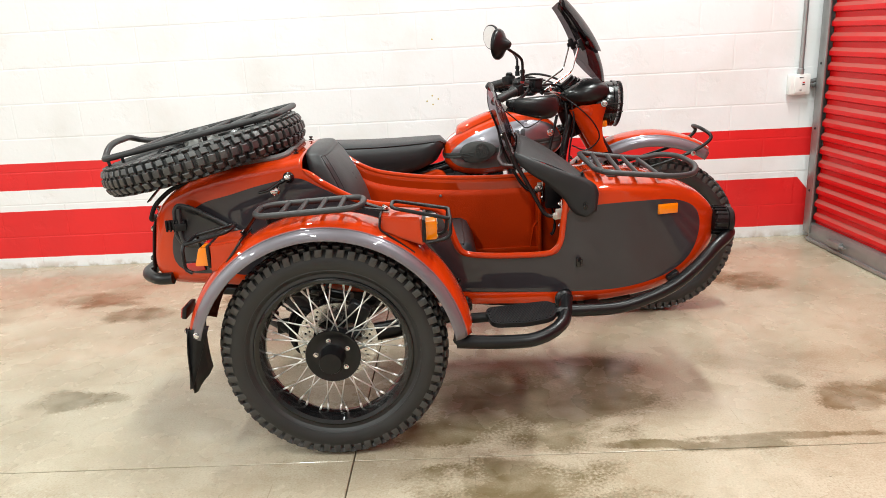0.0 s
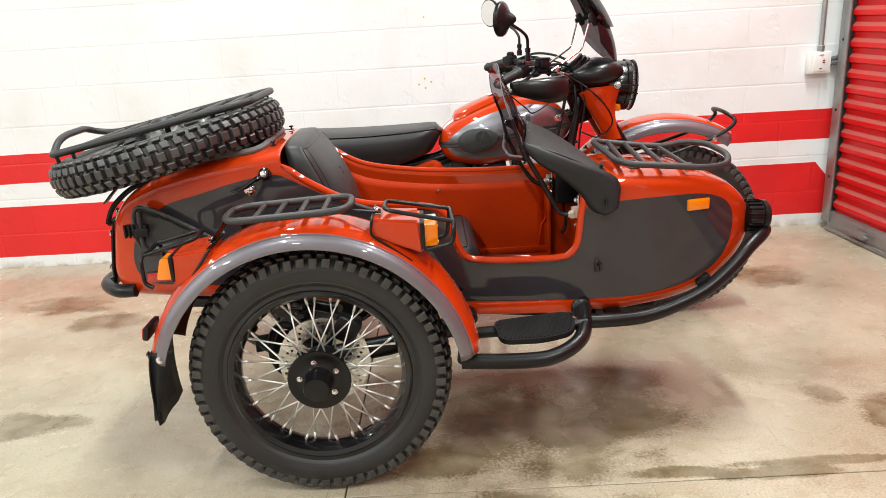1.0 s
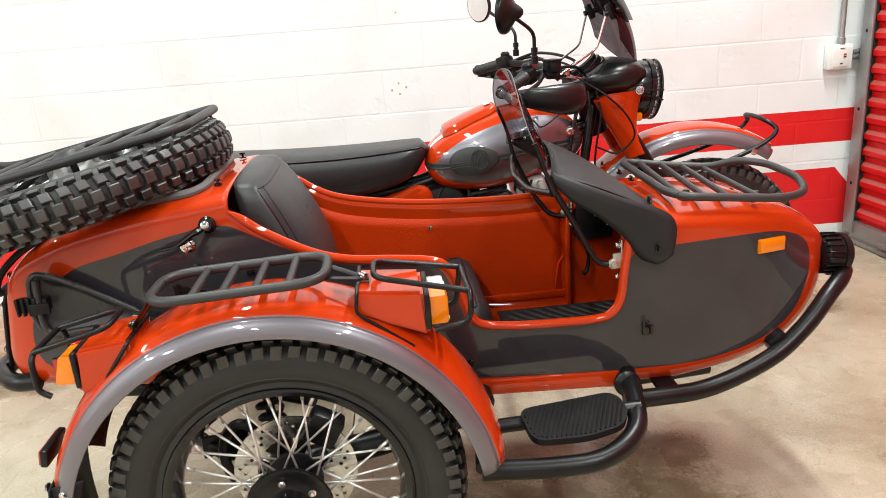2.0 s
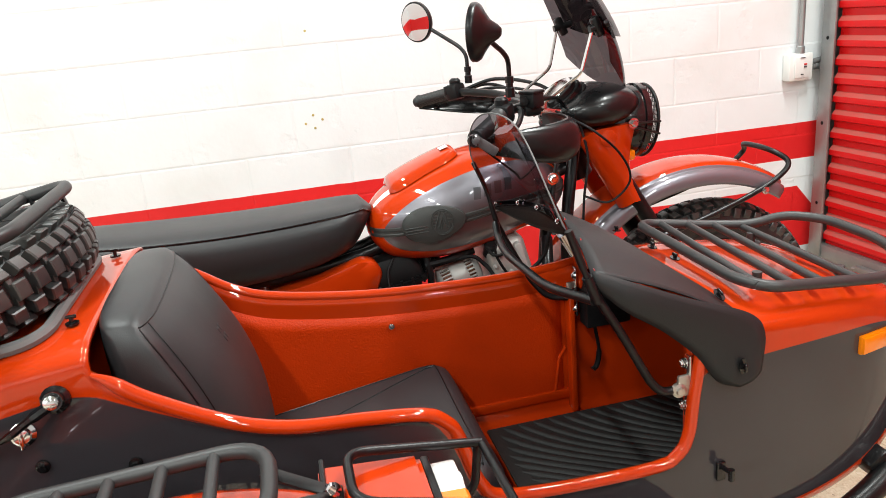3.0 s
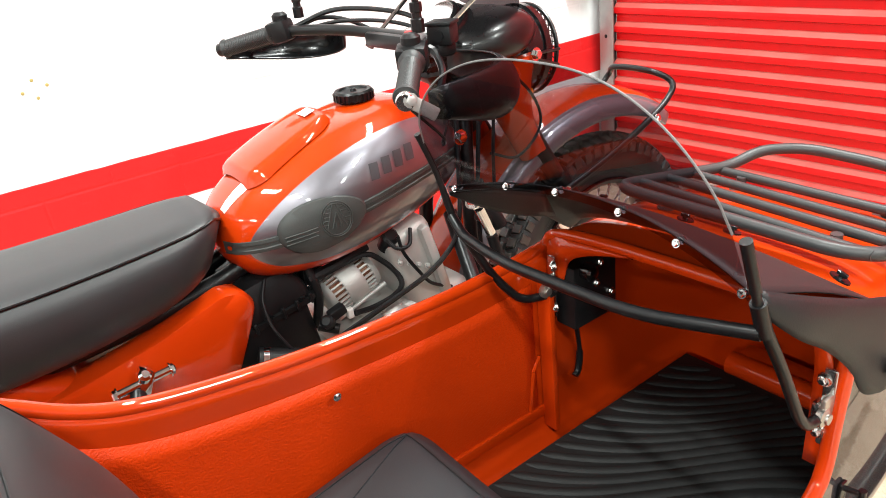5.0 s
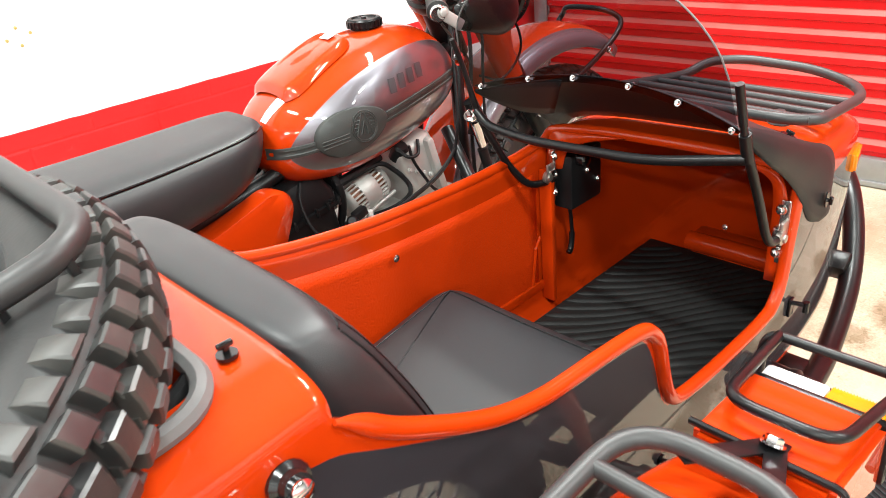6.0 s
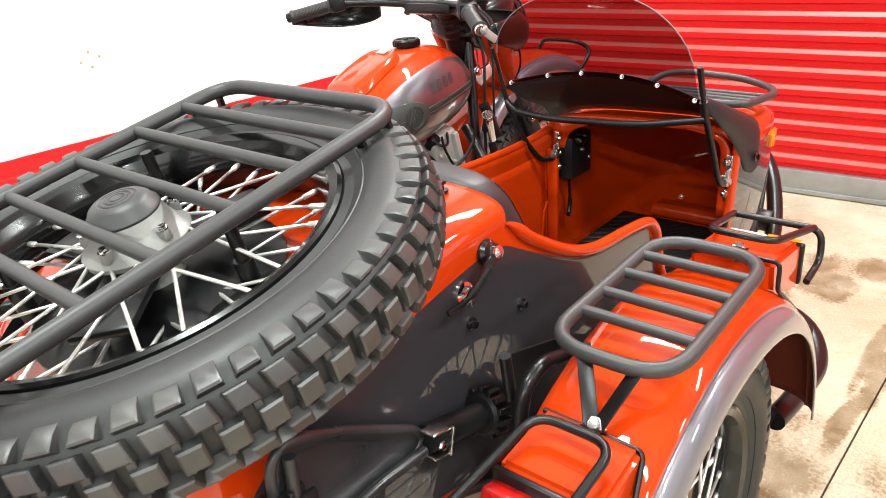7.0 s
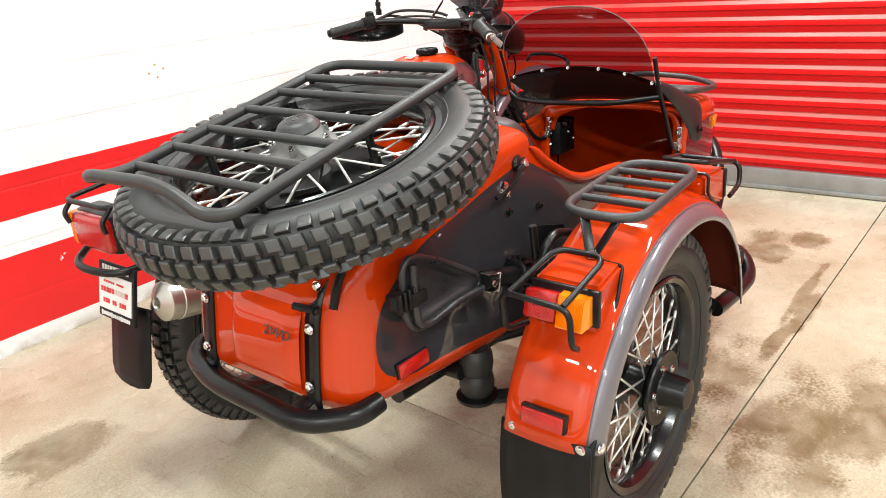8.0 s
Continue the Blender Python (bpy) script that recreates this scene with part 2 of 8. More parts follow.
def concrete():
    """Sealed warehouse concrete: mottled tan, brown damp stains with painted shade among them, reddish drifts, thin
    scratches.
    """
    m = bpy.data.materials.new("sealed_concrete")
    m.use_nodes = True
    nt = m.node_tree
    b = nt.nodes["Principled BSDF"]
    geo = nt.nodes.new("ShaderNodeNewGeometry")

    def tex(scale, detail, shift=0.0, stretch=(1, 1, 1), dist=0.0):
        mp = nt.nodes.new("ShaderNodeMapping")
        mp.inputs["Location"].default_value = (shift, shift * 0.7, 0)
        mp.inputs["Scale"].default_value = stretch
        nt.links.new(geo.outputs["Position"], mp.inputs["Vector"])
        n = nt.nodes.new("ShaderNodeTexNoise")
        n.inputs["Scale"].default_value = scale
        n.inputs["Detail"].default_value = detail
        n.inputs["Distortion"].default_value = dist
        nt.links.new(mp.outputs[0], n.inputs["Vector"])
        return n.outputs["Fac"]

    c = mixrgb(nt, ramp_between(nt, tex(2.2, 9), 0.35, 0.68), (0.365, 0.312, 0.220), (0.50, 0.446, 0.338))
    c = mixrgb(nt, mathnode(nt, "MULTIPLY", ramp_between(nt, tex(11, 9, 4.0, (1, 1.3, 1), 0.6), 0.52, 0.66), 0.30), c, (0.27, 0.21, 0.13))
    # sand grain at two sizes
    fine = mathnode(nt, "SUBTRACT", tex(95, 7, 2.0), 0.5)
    c = mixrgb(nt, mathnode(nt, "MULTIPLY", ramp_between(nt, tex(150, 6), 0.46, 0.70), 0.42), c, (0.22, 0.17, 0.11))
    c = mixrgb(nt, mathnode(nt, "MULTIPLY", ramp_between(nt, tex(130, 6, 5.0), 0.52, 0.72), 0.35), c, (0.62, 0.57, 0.46))
    # faint soft drifts that break up into grain at their edges
    mid = ramp_between(nt, tex(9, 9, 1.0, (1, 1.3, 1), 0.5), 0.34, 0.66)
    drift = ramp_between(nt, mathnode(nt, "ADD", tex(1.55, 8, 3.1, (0.8, 1.35, 1), 0.35), mathnode(nt, "MULTIPLY", fine, 0.30)), 0.575, 0.665)
    c = mixrgb(nt, mathnode(nt, "MULTIPLY", drift, mathnode(nt, "ADD", 0.10, mathnode(nt, "MULTIPLY", mid, 0.26))), c, (0.15, 0.090, 0.042))
    # damp patches and painted shade under the sidecar at their places on the slab, dissolving into specks at the rim
    sep = nt.nodes.new("ShaderNodeSeparateXYZ")
    nt.links.new(geo.outputs["Position"], sep.inputs[0])
    rag = mathnode(nt, "ADD", mathnode(nt, "MULTIPLY", mathnode(nt, "SUBTRACT", tex(4.2, 10, 7.0, (1, 1.4, 1), 0.5), 0.5), 5.0), mathnode(nt, "MULTIPLY", fine, 2.0))
    stain_shade = None
    for px, py, rx, ry in STAINS_AND_SHADE:
        ux = mathnode(nt, "DIVIDE", mathnode(nt, "SUBTRACT", sep.outputs["X"], px), rx)
        uy = mathnode(nt, "DIVIDE", mathnode(nt, "SUBTRACT", sep.outputs["Y"], py), ry)
        d = mathnode(nt, "ADD", mathnode(nt, "ADD", mathnode(nt, "MULTIPLY", ux, ux), mathnode(nt, "MULTIPLY", uy, uy)), rag)
        patch = ramp_between(nt, d, 1.35, 0.55)
        stain_shade = patch if stain_shade is None else mathnode(nt, "MAXIMUM", stain_shade, patch)
    c = mixrgb(nt, mathnode(nt, "MULTIPLY", stain_shade, mathnode(nt, "ADD", 0.46, mathnode(nt, "MULTIPLY", mid, 0.40))), c, (0.110, 0.080, 0.030))
    pale = ramp_between(nt, tex(3.4, 9, 9.0), 0.60, 0.74)
    c = mixrgb(nt, mathnode(nt, "MULTIPLY", pale, 0.3), c, (0.56, 0.51, 0.42))
    # dark specks, few and small
    pit = ramp_between(nt, tex(75, 3, 11.0), 0.715, 0.735)
    c = mixrgb(nt, mathnode(nt, "MULTIPLY", pit, 0.65), c, (0.07, 0.055, 0.04))
    # hairline scratches in two directions
    for sh, st, turn in ((2.0, (30, 1.2, 1), 0.5), (6.0, (26, 1.0, 1), -0.7), (8.0, (34, 1.4, 1), 1.4)):
        mp = nt.nodes.new("ShaderNodeMapping")
        mp.inputs["Rotation"].default_value = (0, 0, turn)
        mp.inputs["Location"].default_value = (sh, sh, 0)
        mp.inputs["Scale"].default_value = st
        nt.links.new(geo.outputs["Position"], mp.inputs["Vector"])
        n = nt.nodes.new("ShaderNodeTexNoise")
        n.inputs["Scale"].default_value = 2.2
        n.inputs["Detail"].default_value = 2
        n.inputs["Distortion"].default_value = 0.4
        nt.links.new(mp.outputs[0], n.inputs["Vector"])
        c = mixrgb(nt, mathnode(nt, "MULTIPLY", ramp_between(nt, n.outputs["Fac"], 0.735, 0.75), 0.45), c, (0.16, 0.12, 0.08))
    nt.links.new(c, b.inputs["Base Color"])
    r = nt.nodes.new("ShaderNodeMapRange")
    r.inputs["From Min"].default_value, r.inputs["From Max"].default_value = 0.35, 0.65
    r.inputs["To Min"].default_value, r.inputs["To Max"].default_value = 0.13, 0.36
    nt.links.new(tex(6, 6, 2.0), r.inputs["Value"])
    nt.links.new(r.outputs["Result"], b.inputs["Roughness"])
    bump = nt.nodes.new("ShaderNodeBump")
    b.inputs["Specular IOR Level"].default_value = 0.5
    bump.inputs["Strength"].default_value = 0.12
    bump.inputs["Distance"].default_value = 0.002
    nt.links.new(mathnode(nt, "ADD", tex(30, 10), mathnode(nt, "MULTIPLY", tex(1.5, 2), 2.0)), bump.inputs["Height"])
    nt.links.new(bump.outputs["Normal"], b.inputs["Normal"])
    return m


BLOCK = block_paint()
CONCRETE = concrete()
JOINT = material("joint_filler", (0.11, 0.085, 0.06), 0.8, 0.0, vary=0.6, second=(0.2, 0.17, 0.13), grain=0.4)
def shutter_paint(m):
    """Mixes a tan brown, broken up by noise, into the corrugation's upward faces."""
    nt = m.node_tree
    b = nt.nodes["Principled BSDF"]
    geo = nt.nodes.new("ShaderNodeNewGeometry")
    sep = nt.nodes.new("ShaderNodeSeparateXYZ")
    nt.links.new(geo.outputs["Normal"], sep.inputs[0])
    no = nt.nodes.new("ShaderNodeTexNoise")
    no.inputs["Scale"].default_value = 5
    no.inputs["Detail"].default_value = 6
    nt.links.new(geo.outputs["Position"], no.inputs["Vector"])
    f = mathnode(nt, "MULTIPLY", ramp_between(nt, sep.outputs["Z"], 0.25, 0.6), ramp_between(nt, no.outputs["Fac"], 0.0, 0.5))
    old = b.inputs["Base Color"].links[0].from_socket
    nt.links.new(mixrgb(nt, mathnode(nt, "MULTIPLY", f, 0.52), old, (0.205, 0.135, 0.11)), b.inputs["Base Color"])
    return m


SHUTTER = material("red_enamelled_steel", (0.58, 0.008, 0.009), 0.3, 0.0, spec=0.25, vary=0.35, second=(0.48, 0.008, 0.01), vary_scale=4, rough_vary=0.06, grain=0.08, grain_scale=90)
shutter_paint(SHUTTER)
GALV = material("galvanised_steel", (0.36, 0.37, 0.37), 0.45, 0.8, vary=0.6, second=(0.24, 0.245, 0.24), vary_scale=9, grain=0.2, grain_scale=90)
CEIL = material("grey_ceiling_board", (0.26, 0.26, 0.26), 0.7, 0.0, vary=0.3, grain=0.2, grain_scale=60)
PLAIN_WALL = material("white_wall_paint", (0.78, 0.775, 0.76), 0.5, 0.0, vary=0.3, grain=0.2, grain_scale=60)
WALL_PLATE = material("white_moulded_plastic", (0.74, 0.74, 0.72), 0.35, 0.0, vary=0.2)
PALE_PRINT = material("pale_print", (0.62, 0.50, 0.48), 0.5, 0.0, vary=0.2)
BRASS = material("dull_brass", (0.55, 0.45, 0.16), 0.45, 0.5, vary=0.4)


# ---- mesh helpers ----
def bm_object(name, bm, mat, parent=None, label="", smooth=True, angle=38):
    me = bpy.data.meshes.new(name)
    bmesh.ops.recalc_face_normals(bm, faces=bm.faces[:])
    bm.to_mesh(me)
    bm.free()
    for one in mat if isinstance(mat, (list, tuple)) else [mat]:
        me.materials.append(one)
    if smooth:
        me.polygons.foreach_set("use_smooth", [True] * len(me.polygons))
        me.set_sharp_from_angle(angle=radians(angle))
    ob = new(name, me)
    if parent:
        ob.parent = parent
    if label:
        tagged(ob, label)
    return ob


LOOSE = {"lamp_fin", "collar_grip", "cooling_fin", "rib"}
SINGLE = {"screen_bolt", "hinge_bracket", "foot", "screen_strut", "strut_clamp", "hub_bolt", "flap_bolt", "lens_screw", "suspension_bolt", "bumper_bracket", "strap_bolt", "stay_bolt",
          "deck_button", "lid_hinge_strap", "bar_clamp", "piping", "switch_button", "rivet_row", "seam", "print", "ignition_coil", "sticker", "cowl_rib", "rib", "strut_end", "cooling_fin", "hub_clamp", "collar_grip", "lamp_fin", "mounting_plate", "pivot"}


def islands(bm, slack=0.0012):
    """Groups of faces that belong together: joined, or with boxes that overlap."""
    todo, groups = set(bm.verts), []
    while todo:
        stack = [todo.pop()]
        got = set(stack)
        while stack:
            for e in stack.pop().link_edges:
                for v in e.verts:
                    if v in todo:
                        todo.discard(v)
                        got.add(v)
                        stack.append(v)
        lo = [min(v.co[i] for v in got) - slack for i in range(3)]
        hi = [max(v.co[i] for v in got) + slack for i in range(3)]
        groups.append([got, lo, hi])
    merged = []
    for g in groups:
        while True:
            hit = next((h for h in merged if all(g[1][i] <= h[2][i] and h[1][i] <= g[2][i] for i in range(3))), None)
            if hit is None:
                break
            merged.remove(hit)
            g = [g[0] | hit[0], [min(a, b) for a, b in zip(g[1], hit[1])], [max(a, b) for a, b in zip(g[2], hit[2])]]
        merged.append(g)
    return [g[0] for g in merged]


def part(name, bm, mat, parent, label="", smooth=True, angle=38):
    """Links a mesh under its thing; small repeated fittings become an object each."""
    if name in SINGLE:
        groups = islands(bm, -1.0 if name in LOOSE else 0.0012)
        if len(groups) > 1:
            made = None
            for keep in groups:
                idx = {v: i for i, v in enumerate(keep)}
                one = bmesh.new()
                vs = [one.verts.new(v.co) for v in keep]
                for f in bm.faces:
                    if f.verts[0] in idx:
                        one.faces.new([vs[idx[v]] for v in f.verts])
                made = bm_object(name, one, mat, parent, label, smooth, angle)
            bm.free()
            return made
    return bm_object(name, bm, mat, parent, label, smooth, angle)


def box(bm, c, s, bevel=0.0, rot=None, seg=2, mat=0):
    """A box of size s round c, with rounded edges, turned by a matrix."""
    m = Matrix.Translation(c) @ (rot.to_4x4() if rot else Matrix()) @ Matrix.Diagonal((*s, 1))
    got = bmesh.ops.create_cube(bm, size=1, matrix=m)
    vs = got["verts"]
    fs = {f for v in vs for f in v.link_faces}
    if bevel:
        es = list({e for v in vs for e in v.link_edges})
        out = bmesh.ops.bevel(bm, geom=es, offset=bevel, segments=seg, affect="EDGES", profile=0.5)
        fs = set(out["faces"]) | {f for f in fs if f.is_valid}
    if mat:
        for f in fs:
            if f.is_valid:
                f.material_index = mat
    return bm


def spline(pts, res=6, closed=False):
    """Points of a smooth curve through pts."""
    p = [Vector(a) for a in pts]
    n = len(p)
    out = []
    last = n if closed else n - 1
    for i in range(last):
        a = p[(i - 1) % n] if closed or i else p[0] * 2 - p[1]
        b, c = p[i], p[(i + 1) % n]
        d = p[(i + 2) % n] if closed or i + 2 < n else p[-1] * 2 - p[-2]
        for k in range(res):
            t = k / res
            out.append(0.5 * ((2 * b) + (c - a) * t + (2 * a - 5 * b + 4 * c - d) * t * t + (3 * b - a - 3 * c + d) * t ** 3))
    if not closed:
        out.append(p[-1].copy())
    return out


def fillet(pts, rad, closed=False, n=5):
    """A polyline with its corners rounded."""
    p = [Vector(a) for a in pts]
    k = len(p)
    out = []
    for i in range(k):
        if not closed and i in (0, k - 1):
            out.append(p[i])
            continue
        a, b, c = p[i - 1], p[i], p[(i + 1) % k]
        u, w = (a - b), (c - b)
        r = min(rad, u.length * 0.48, w.length * 0.48)
        s, e = b + u.normalized() * r, b + w.normalized() * r
        for j in range(n + 1):
            t = j / n
            out.append(s * (1 - t) ** 2 + b * 2 * t * (1 - t) + e * t * t)
    return out


def sweep(bm, path, r, n=10, closed=False, cap=True, flat=1.0):
    """A tube along a path; r is a radius or one for each point."""
    p = [Vector(a) for a in path]
    k = len(p)
    rs = r if isinstance(r, (list, tuple)) else [r] * k
    tang = []
    for i in range(k):
        a = p[i - 1] if closed or i else p[0]
        b = p[(i + 1) % k] if closed or i + 1 < k else p[-1]
        tang.append((b - a).normalized())
    up = Vector((0, 0, 1)) if abs(tang[0].z) < 0.9 else Vector((1, 0, 0))
    nrm = (up - tang[0] * up.dot(tang[0])).normalized()
    rings = []
    for i in range(k):
        nrm = (nrm - tang[i] * nrm.dot(tang[i])).normalized()
        bi = tang[i].cross(nrm)
        rings.append([bm.verts.new(p[i] + (nrm * math.cos(2 * math.pi * j / n) * flat + bi * math.sin(2 * math.pi * j / n)) * rs[i]) for j in range(n)])
    join_rings(bm, rings, True, closed)
    if cap and not closed:
        bm.faces.new(rings[0][::-1])
        bm.faces.new(rings[-1])
    return bm


def join_rings(bm, rings, around=True, closed=False, mat=None):
    faces = []
    for i in range(len(rings) - (0 if closed else 1)):
        a, b = rings[i], rings[(i + 1) % len(rings)]
        for j in range(len(a) - (0 if around else 1)):
            q = [a[j], a[(j + 1) % len(a)], b[(j + 1) % len(a)], b[j]]
            f = bm.faces.new(q)
            if mat is not None:
                f.material_index = mat
            faces.append(f)
    return faces


def loft(bm, sections, around=True, cap=True):
    rings = [[bm.verts.new(v) for v in s] for s in sections]
    join_rings(bm, rings, around)
    if cap and around:
        bm.faces.new(rings[0][::-1])
        bm.faces.new(rings[-1])
    return rings


def lathe(bm, profile, n=32, m=None, mat=None):
    """Turns a profile of (radius, height) about z, then places it by m."""
    m = m or Matrix()
    rings = []
    for r, h in profile:
        rings.append([bm.verts.new(m @ Vector((max(r, 1e-5) * math.cos(2 * math.pi * j / n), max(r, 1e-5) * math.sin(2 * math.pi * j / n), h))) for j in range(n)])
    fs = join_rings(bm, rings, True)
    for k, ring in ((0, rings[0][::-1]), (-1, rings[-1])):
        fs.append(bm.faces.new(ring))
    if mat is not None:
        for f in fs:
            f.material_index = mat
    return bm


def along(a, b):
    """The matrix that takes z to the way from a to b, at a."""
    a, b = Vector(a), Vector(b)
    return Matrix.Translation(a) @ (b - a).to_track_quat("Z", "Y").to_matrix().to_4x4()


def rod(bm, a, b, r, n=10, mat=None):
    d = (Vector(b) - Vector(a)).length
    return lathe(bm, [(r, 0), (r, d)], n, along(a, b), mat)


def bolt(bm, p, way, r=0.007, h=0.006, mat=None):
    """A domed hexagon bolt head on a washer."""
    m = along(p, Vector(p) + Vector(way))
    lathe(bm, [(r * 1.35, 0), (r * 1.35, h * 0.25)], 14, m, mat)
    lathe(bm, [(r, h * 0.25), (r, h * 0.8), (r * 0.75, h), (r * 0.3, h * 1.02)], 6, m, mat)
    return bm


def plate(bm, outline, thick, m=None):
    """A flat plate: an outline in x, y, given a thickness along z, placed by m."""
    m = m or Matrix()
    lo = [bm.verts.new(m @ Vector((x, y, -thick / 2))) for x, y in outline]
    hi = [bm.verts.new(m @ Vector((x, y, thick / 2))) for x, y in outline]
    bm.faces.new(lo[::-1])
    bm.faces.new(hi)
    for i in range(len(lo)):
        j = (i + 1) % len(lo)
        bm.faces.new((lo[i], lo[j], hi[j], hi[i]))
    return bm


def axes(x, y, origin):
    """The matrix with these x and y axes at an origin."""
    x = Vector(x).normalized()
    z = x.cross(Vector(y)).normalized()
    y = z.cross(x)
    m = Matrix((x, y, z)).transposed().to_4x4()
    m.translation = Vector(origin)
    return m


def lerp_table(table, x):
    """Smooth interpolation in rows of (x, value)."""
    if x <= table[0][0]:
        return table[0][1]
    for (a, va), (b, vb) in zip(table, table[1:]):
        if x <= b:
            t = (x - a) / (b - a)
            return va + (vb - va) * t
    return table[-1][1]


def rounded(table, k=14):
    """A table resampled through a smooth curve."""
    pts = spline([(a, b, 0) for a, b in table], k)
    return [(p.x, p.y) for p in pts]


def inside_distance(poly, x, y):
    """How far (x, y) lies inside a closed outline; negative outside."""
    best, odd = 1e9, False
    n = len(poly)
    for i in range(n):
        x1, y1 = poly[i]
        x2, y2 = poly[(i + 1) % n]
        dx, dy = x2 - x1, y2 - y1
        t = max(0, min(1, ((x - x1) * dx + (y - y1) * dy) / (dx * dx + dy * dy + 1e-12)))
        best = min(best, math.hypot(x - x1 - t * dx, y - y1 - t * dy))
        if (y1 > y) != (y2 > y) and x < x1 + (y - y1) / (y2 - y1) * dx:
            odd = not odd
    return best if odd else -best


def livery(ob, poly_fn):
    """Stores the livery's signed distance on the mesh."""
    at = ob.data.attributes.new("livery", "FLOAT", "POINT")
    at.data.foreach_set("value", [poly_fn(v.co) for v in ob.data.vertices])


def letters(text, size, depth, mat, name, parent, m):
    """Raised letters in the built-in font, as a mesh."""
    cu = bpy.data.curves.new(name, "FONT")
    cu.body, cu.size, cu.extrude, cu.align_x, cu.align_y = text, size, depth, "CENTER", "CENTER"
    tmp = bpy.data.objects.new(name, cu)
    me = bpy.data.meshes.new_from_object(tmp)
    bpy.data.objects.remove(tmp)
    me.transform(m)
    me.materials.append(mat)
    ob = new(name, me)
    ob.parent = parent
    return ob


# ---- the room ----
WALL_Y = 4.68
X0, X1, Y0 = -6.0, 2.29, -5.0


def gate_x(y):
    return 2.29 + (4.575 - y) * 0.077


def build_room():
    bm = bmesh.new()
    box(bm, (-1.0, 0.3, -0.06), (12, 11, 0.08))
    floor = tagged(bm_object("floor", bm, JOINT, smooth=False), "sealed tan concrete floor with brown stains and saw-cut joints", "floor", kind="structure")
    xs, ys = [-7, -3.85, -0.158, 3.5, 5], [-5.2, -1.3, 2.378, 5.2]
    for i in range(len(xs) - 1):
        for j in range(len(ys) - 1):
            bm = bmesh.new()
            g = 0.0022
            box(bm, ((xs[i] + xs[i + 1]) / 2, (ys[j] + ys[j + 1]) / 2, -0.02), (xs[i + 1] - xs[i] - 2 * g, ys[j + 1] - ys[j] - 2 * g, 0.04), 0.0012, seg=1)
            part("slab", bm, CONCRETE, floor, smooth=False)
    # wall of painted blocks: a backing, and each block in front of it
    bm = bmesh.new()
    box(bm, ((X0 + 2.6) / 2, WALL_Y + 0.1016, CEILING_Z / 2), (2.6 - X0, 0.2, CEILING_Z))
    wall = tagged(bm_object("wall_north", bm, BLOCK, smooth=False), "white painted concrete block wall with two red bands", "wall", kind="structure")

    def block_mesh(w):
        b = bmesh.new()
        rings = []
        for inset, y in ((0.0, 0.02), (0.0, -0.0188), (0.003, -0.0193), (0.007, -0.02)):
            u, v = w / 2 - inset, 0.1 - inset
            rings.append([b.verts.new(p) for p in ((-u, y, -v), (u, y, -v), (u, y, v), (-u, y, v))])
        join_rings(b, rings, True)
        b.faces.new(rings[-1])
        bmesh.ops.recalc_face_normals(b, faces=b.faces[:])
        me = bpy.data.meshes.new("block")
        b.to_mesh(me)
        b.free()
        me.materials.append(BLOCK)
        return me

    full = block_mesh(0.3998)
    rng = random.Random(5)
    for row in range(18):
        off = 1.40 if row % 2 else 1.60
        x = off + 0.4 * 2
        while x > X0:
            if x - 0.4 < 2.30:
                right = min(x, 2.42)
                w = right - (x - 0.4)
                if w > 0.05:
                    me = full if w > 0.39 else block_mesh(w - 0.002)
                    ob = new("block", me)
                    ob.parent = wall
                    ob.location = ((right + x - 0.4) / 2, WALL_Y + 0.02 + rng.uniform(-0.0005, 0.0005), row * 0.2 + 0.1)
            x -= 0.4
    # other walls that close the room
    for name, c, s in (("wall_west", (X0 - 0.1, 0, CEILING_Z / 2), (0.2, 11, CEILING_Z)),
                       ("wall_south", (-1.2, Y0 - 0.1, CEILING_Z / 2), (10.5, 0.2, CEILING_Z))):
        bm = bmesh.new()
        box(bm, c, s)
        tagged(bm_object(name, bm, BLOCK, smooth=False), "white painted warehouse wall with two red bands", "wall", kind="structure")
    bm = bmesh.new()
    box(bm, (-1.0, 0.1, CEILING_Z + 0.05), (12, 11, 0.1))
    tagged(bm_object("ceiling", bm, CEIL, smooth=False), "plain dark grey warehouse ceiling", "ceiling", kind="structure")


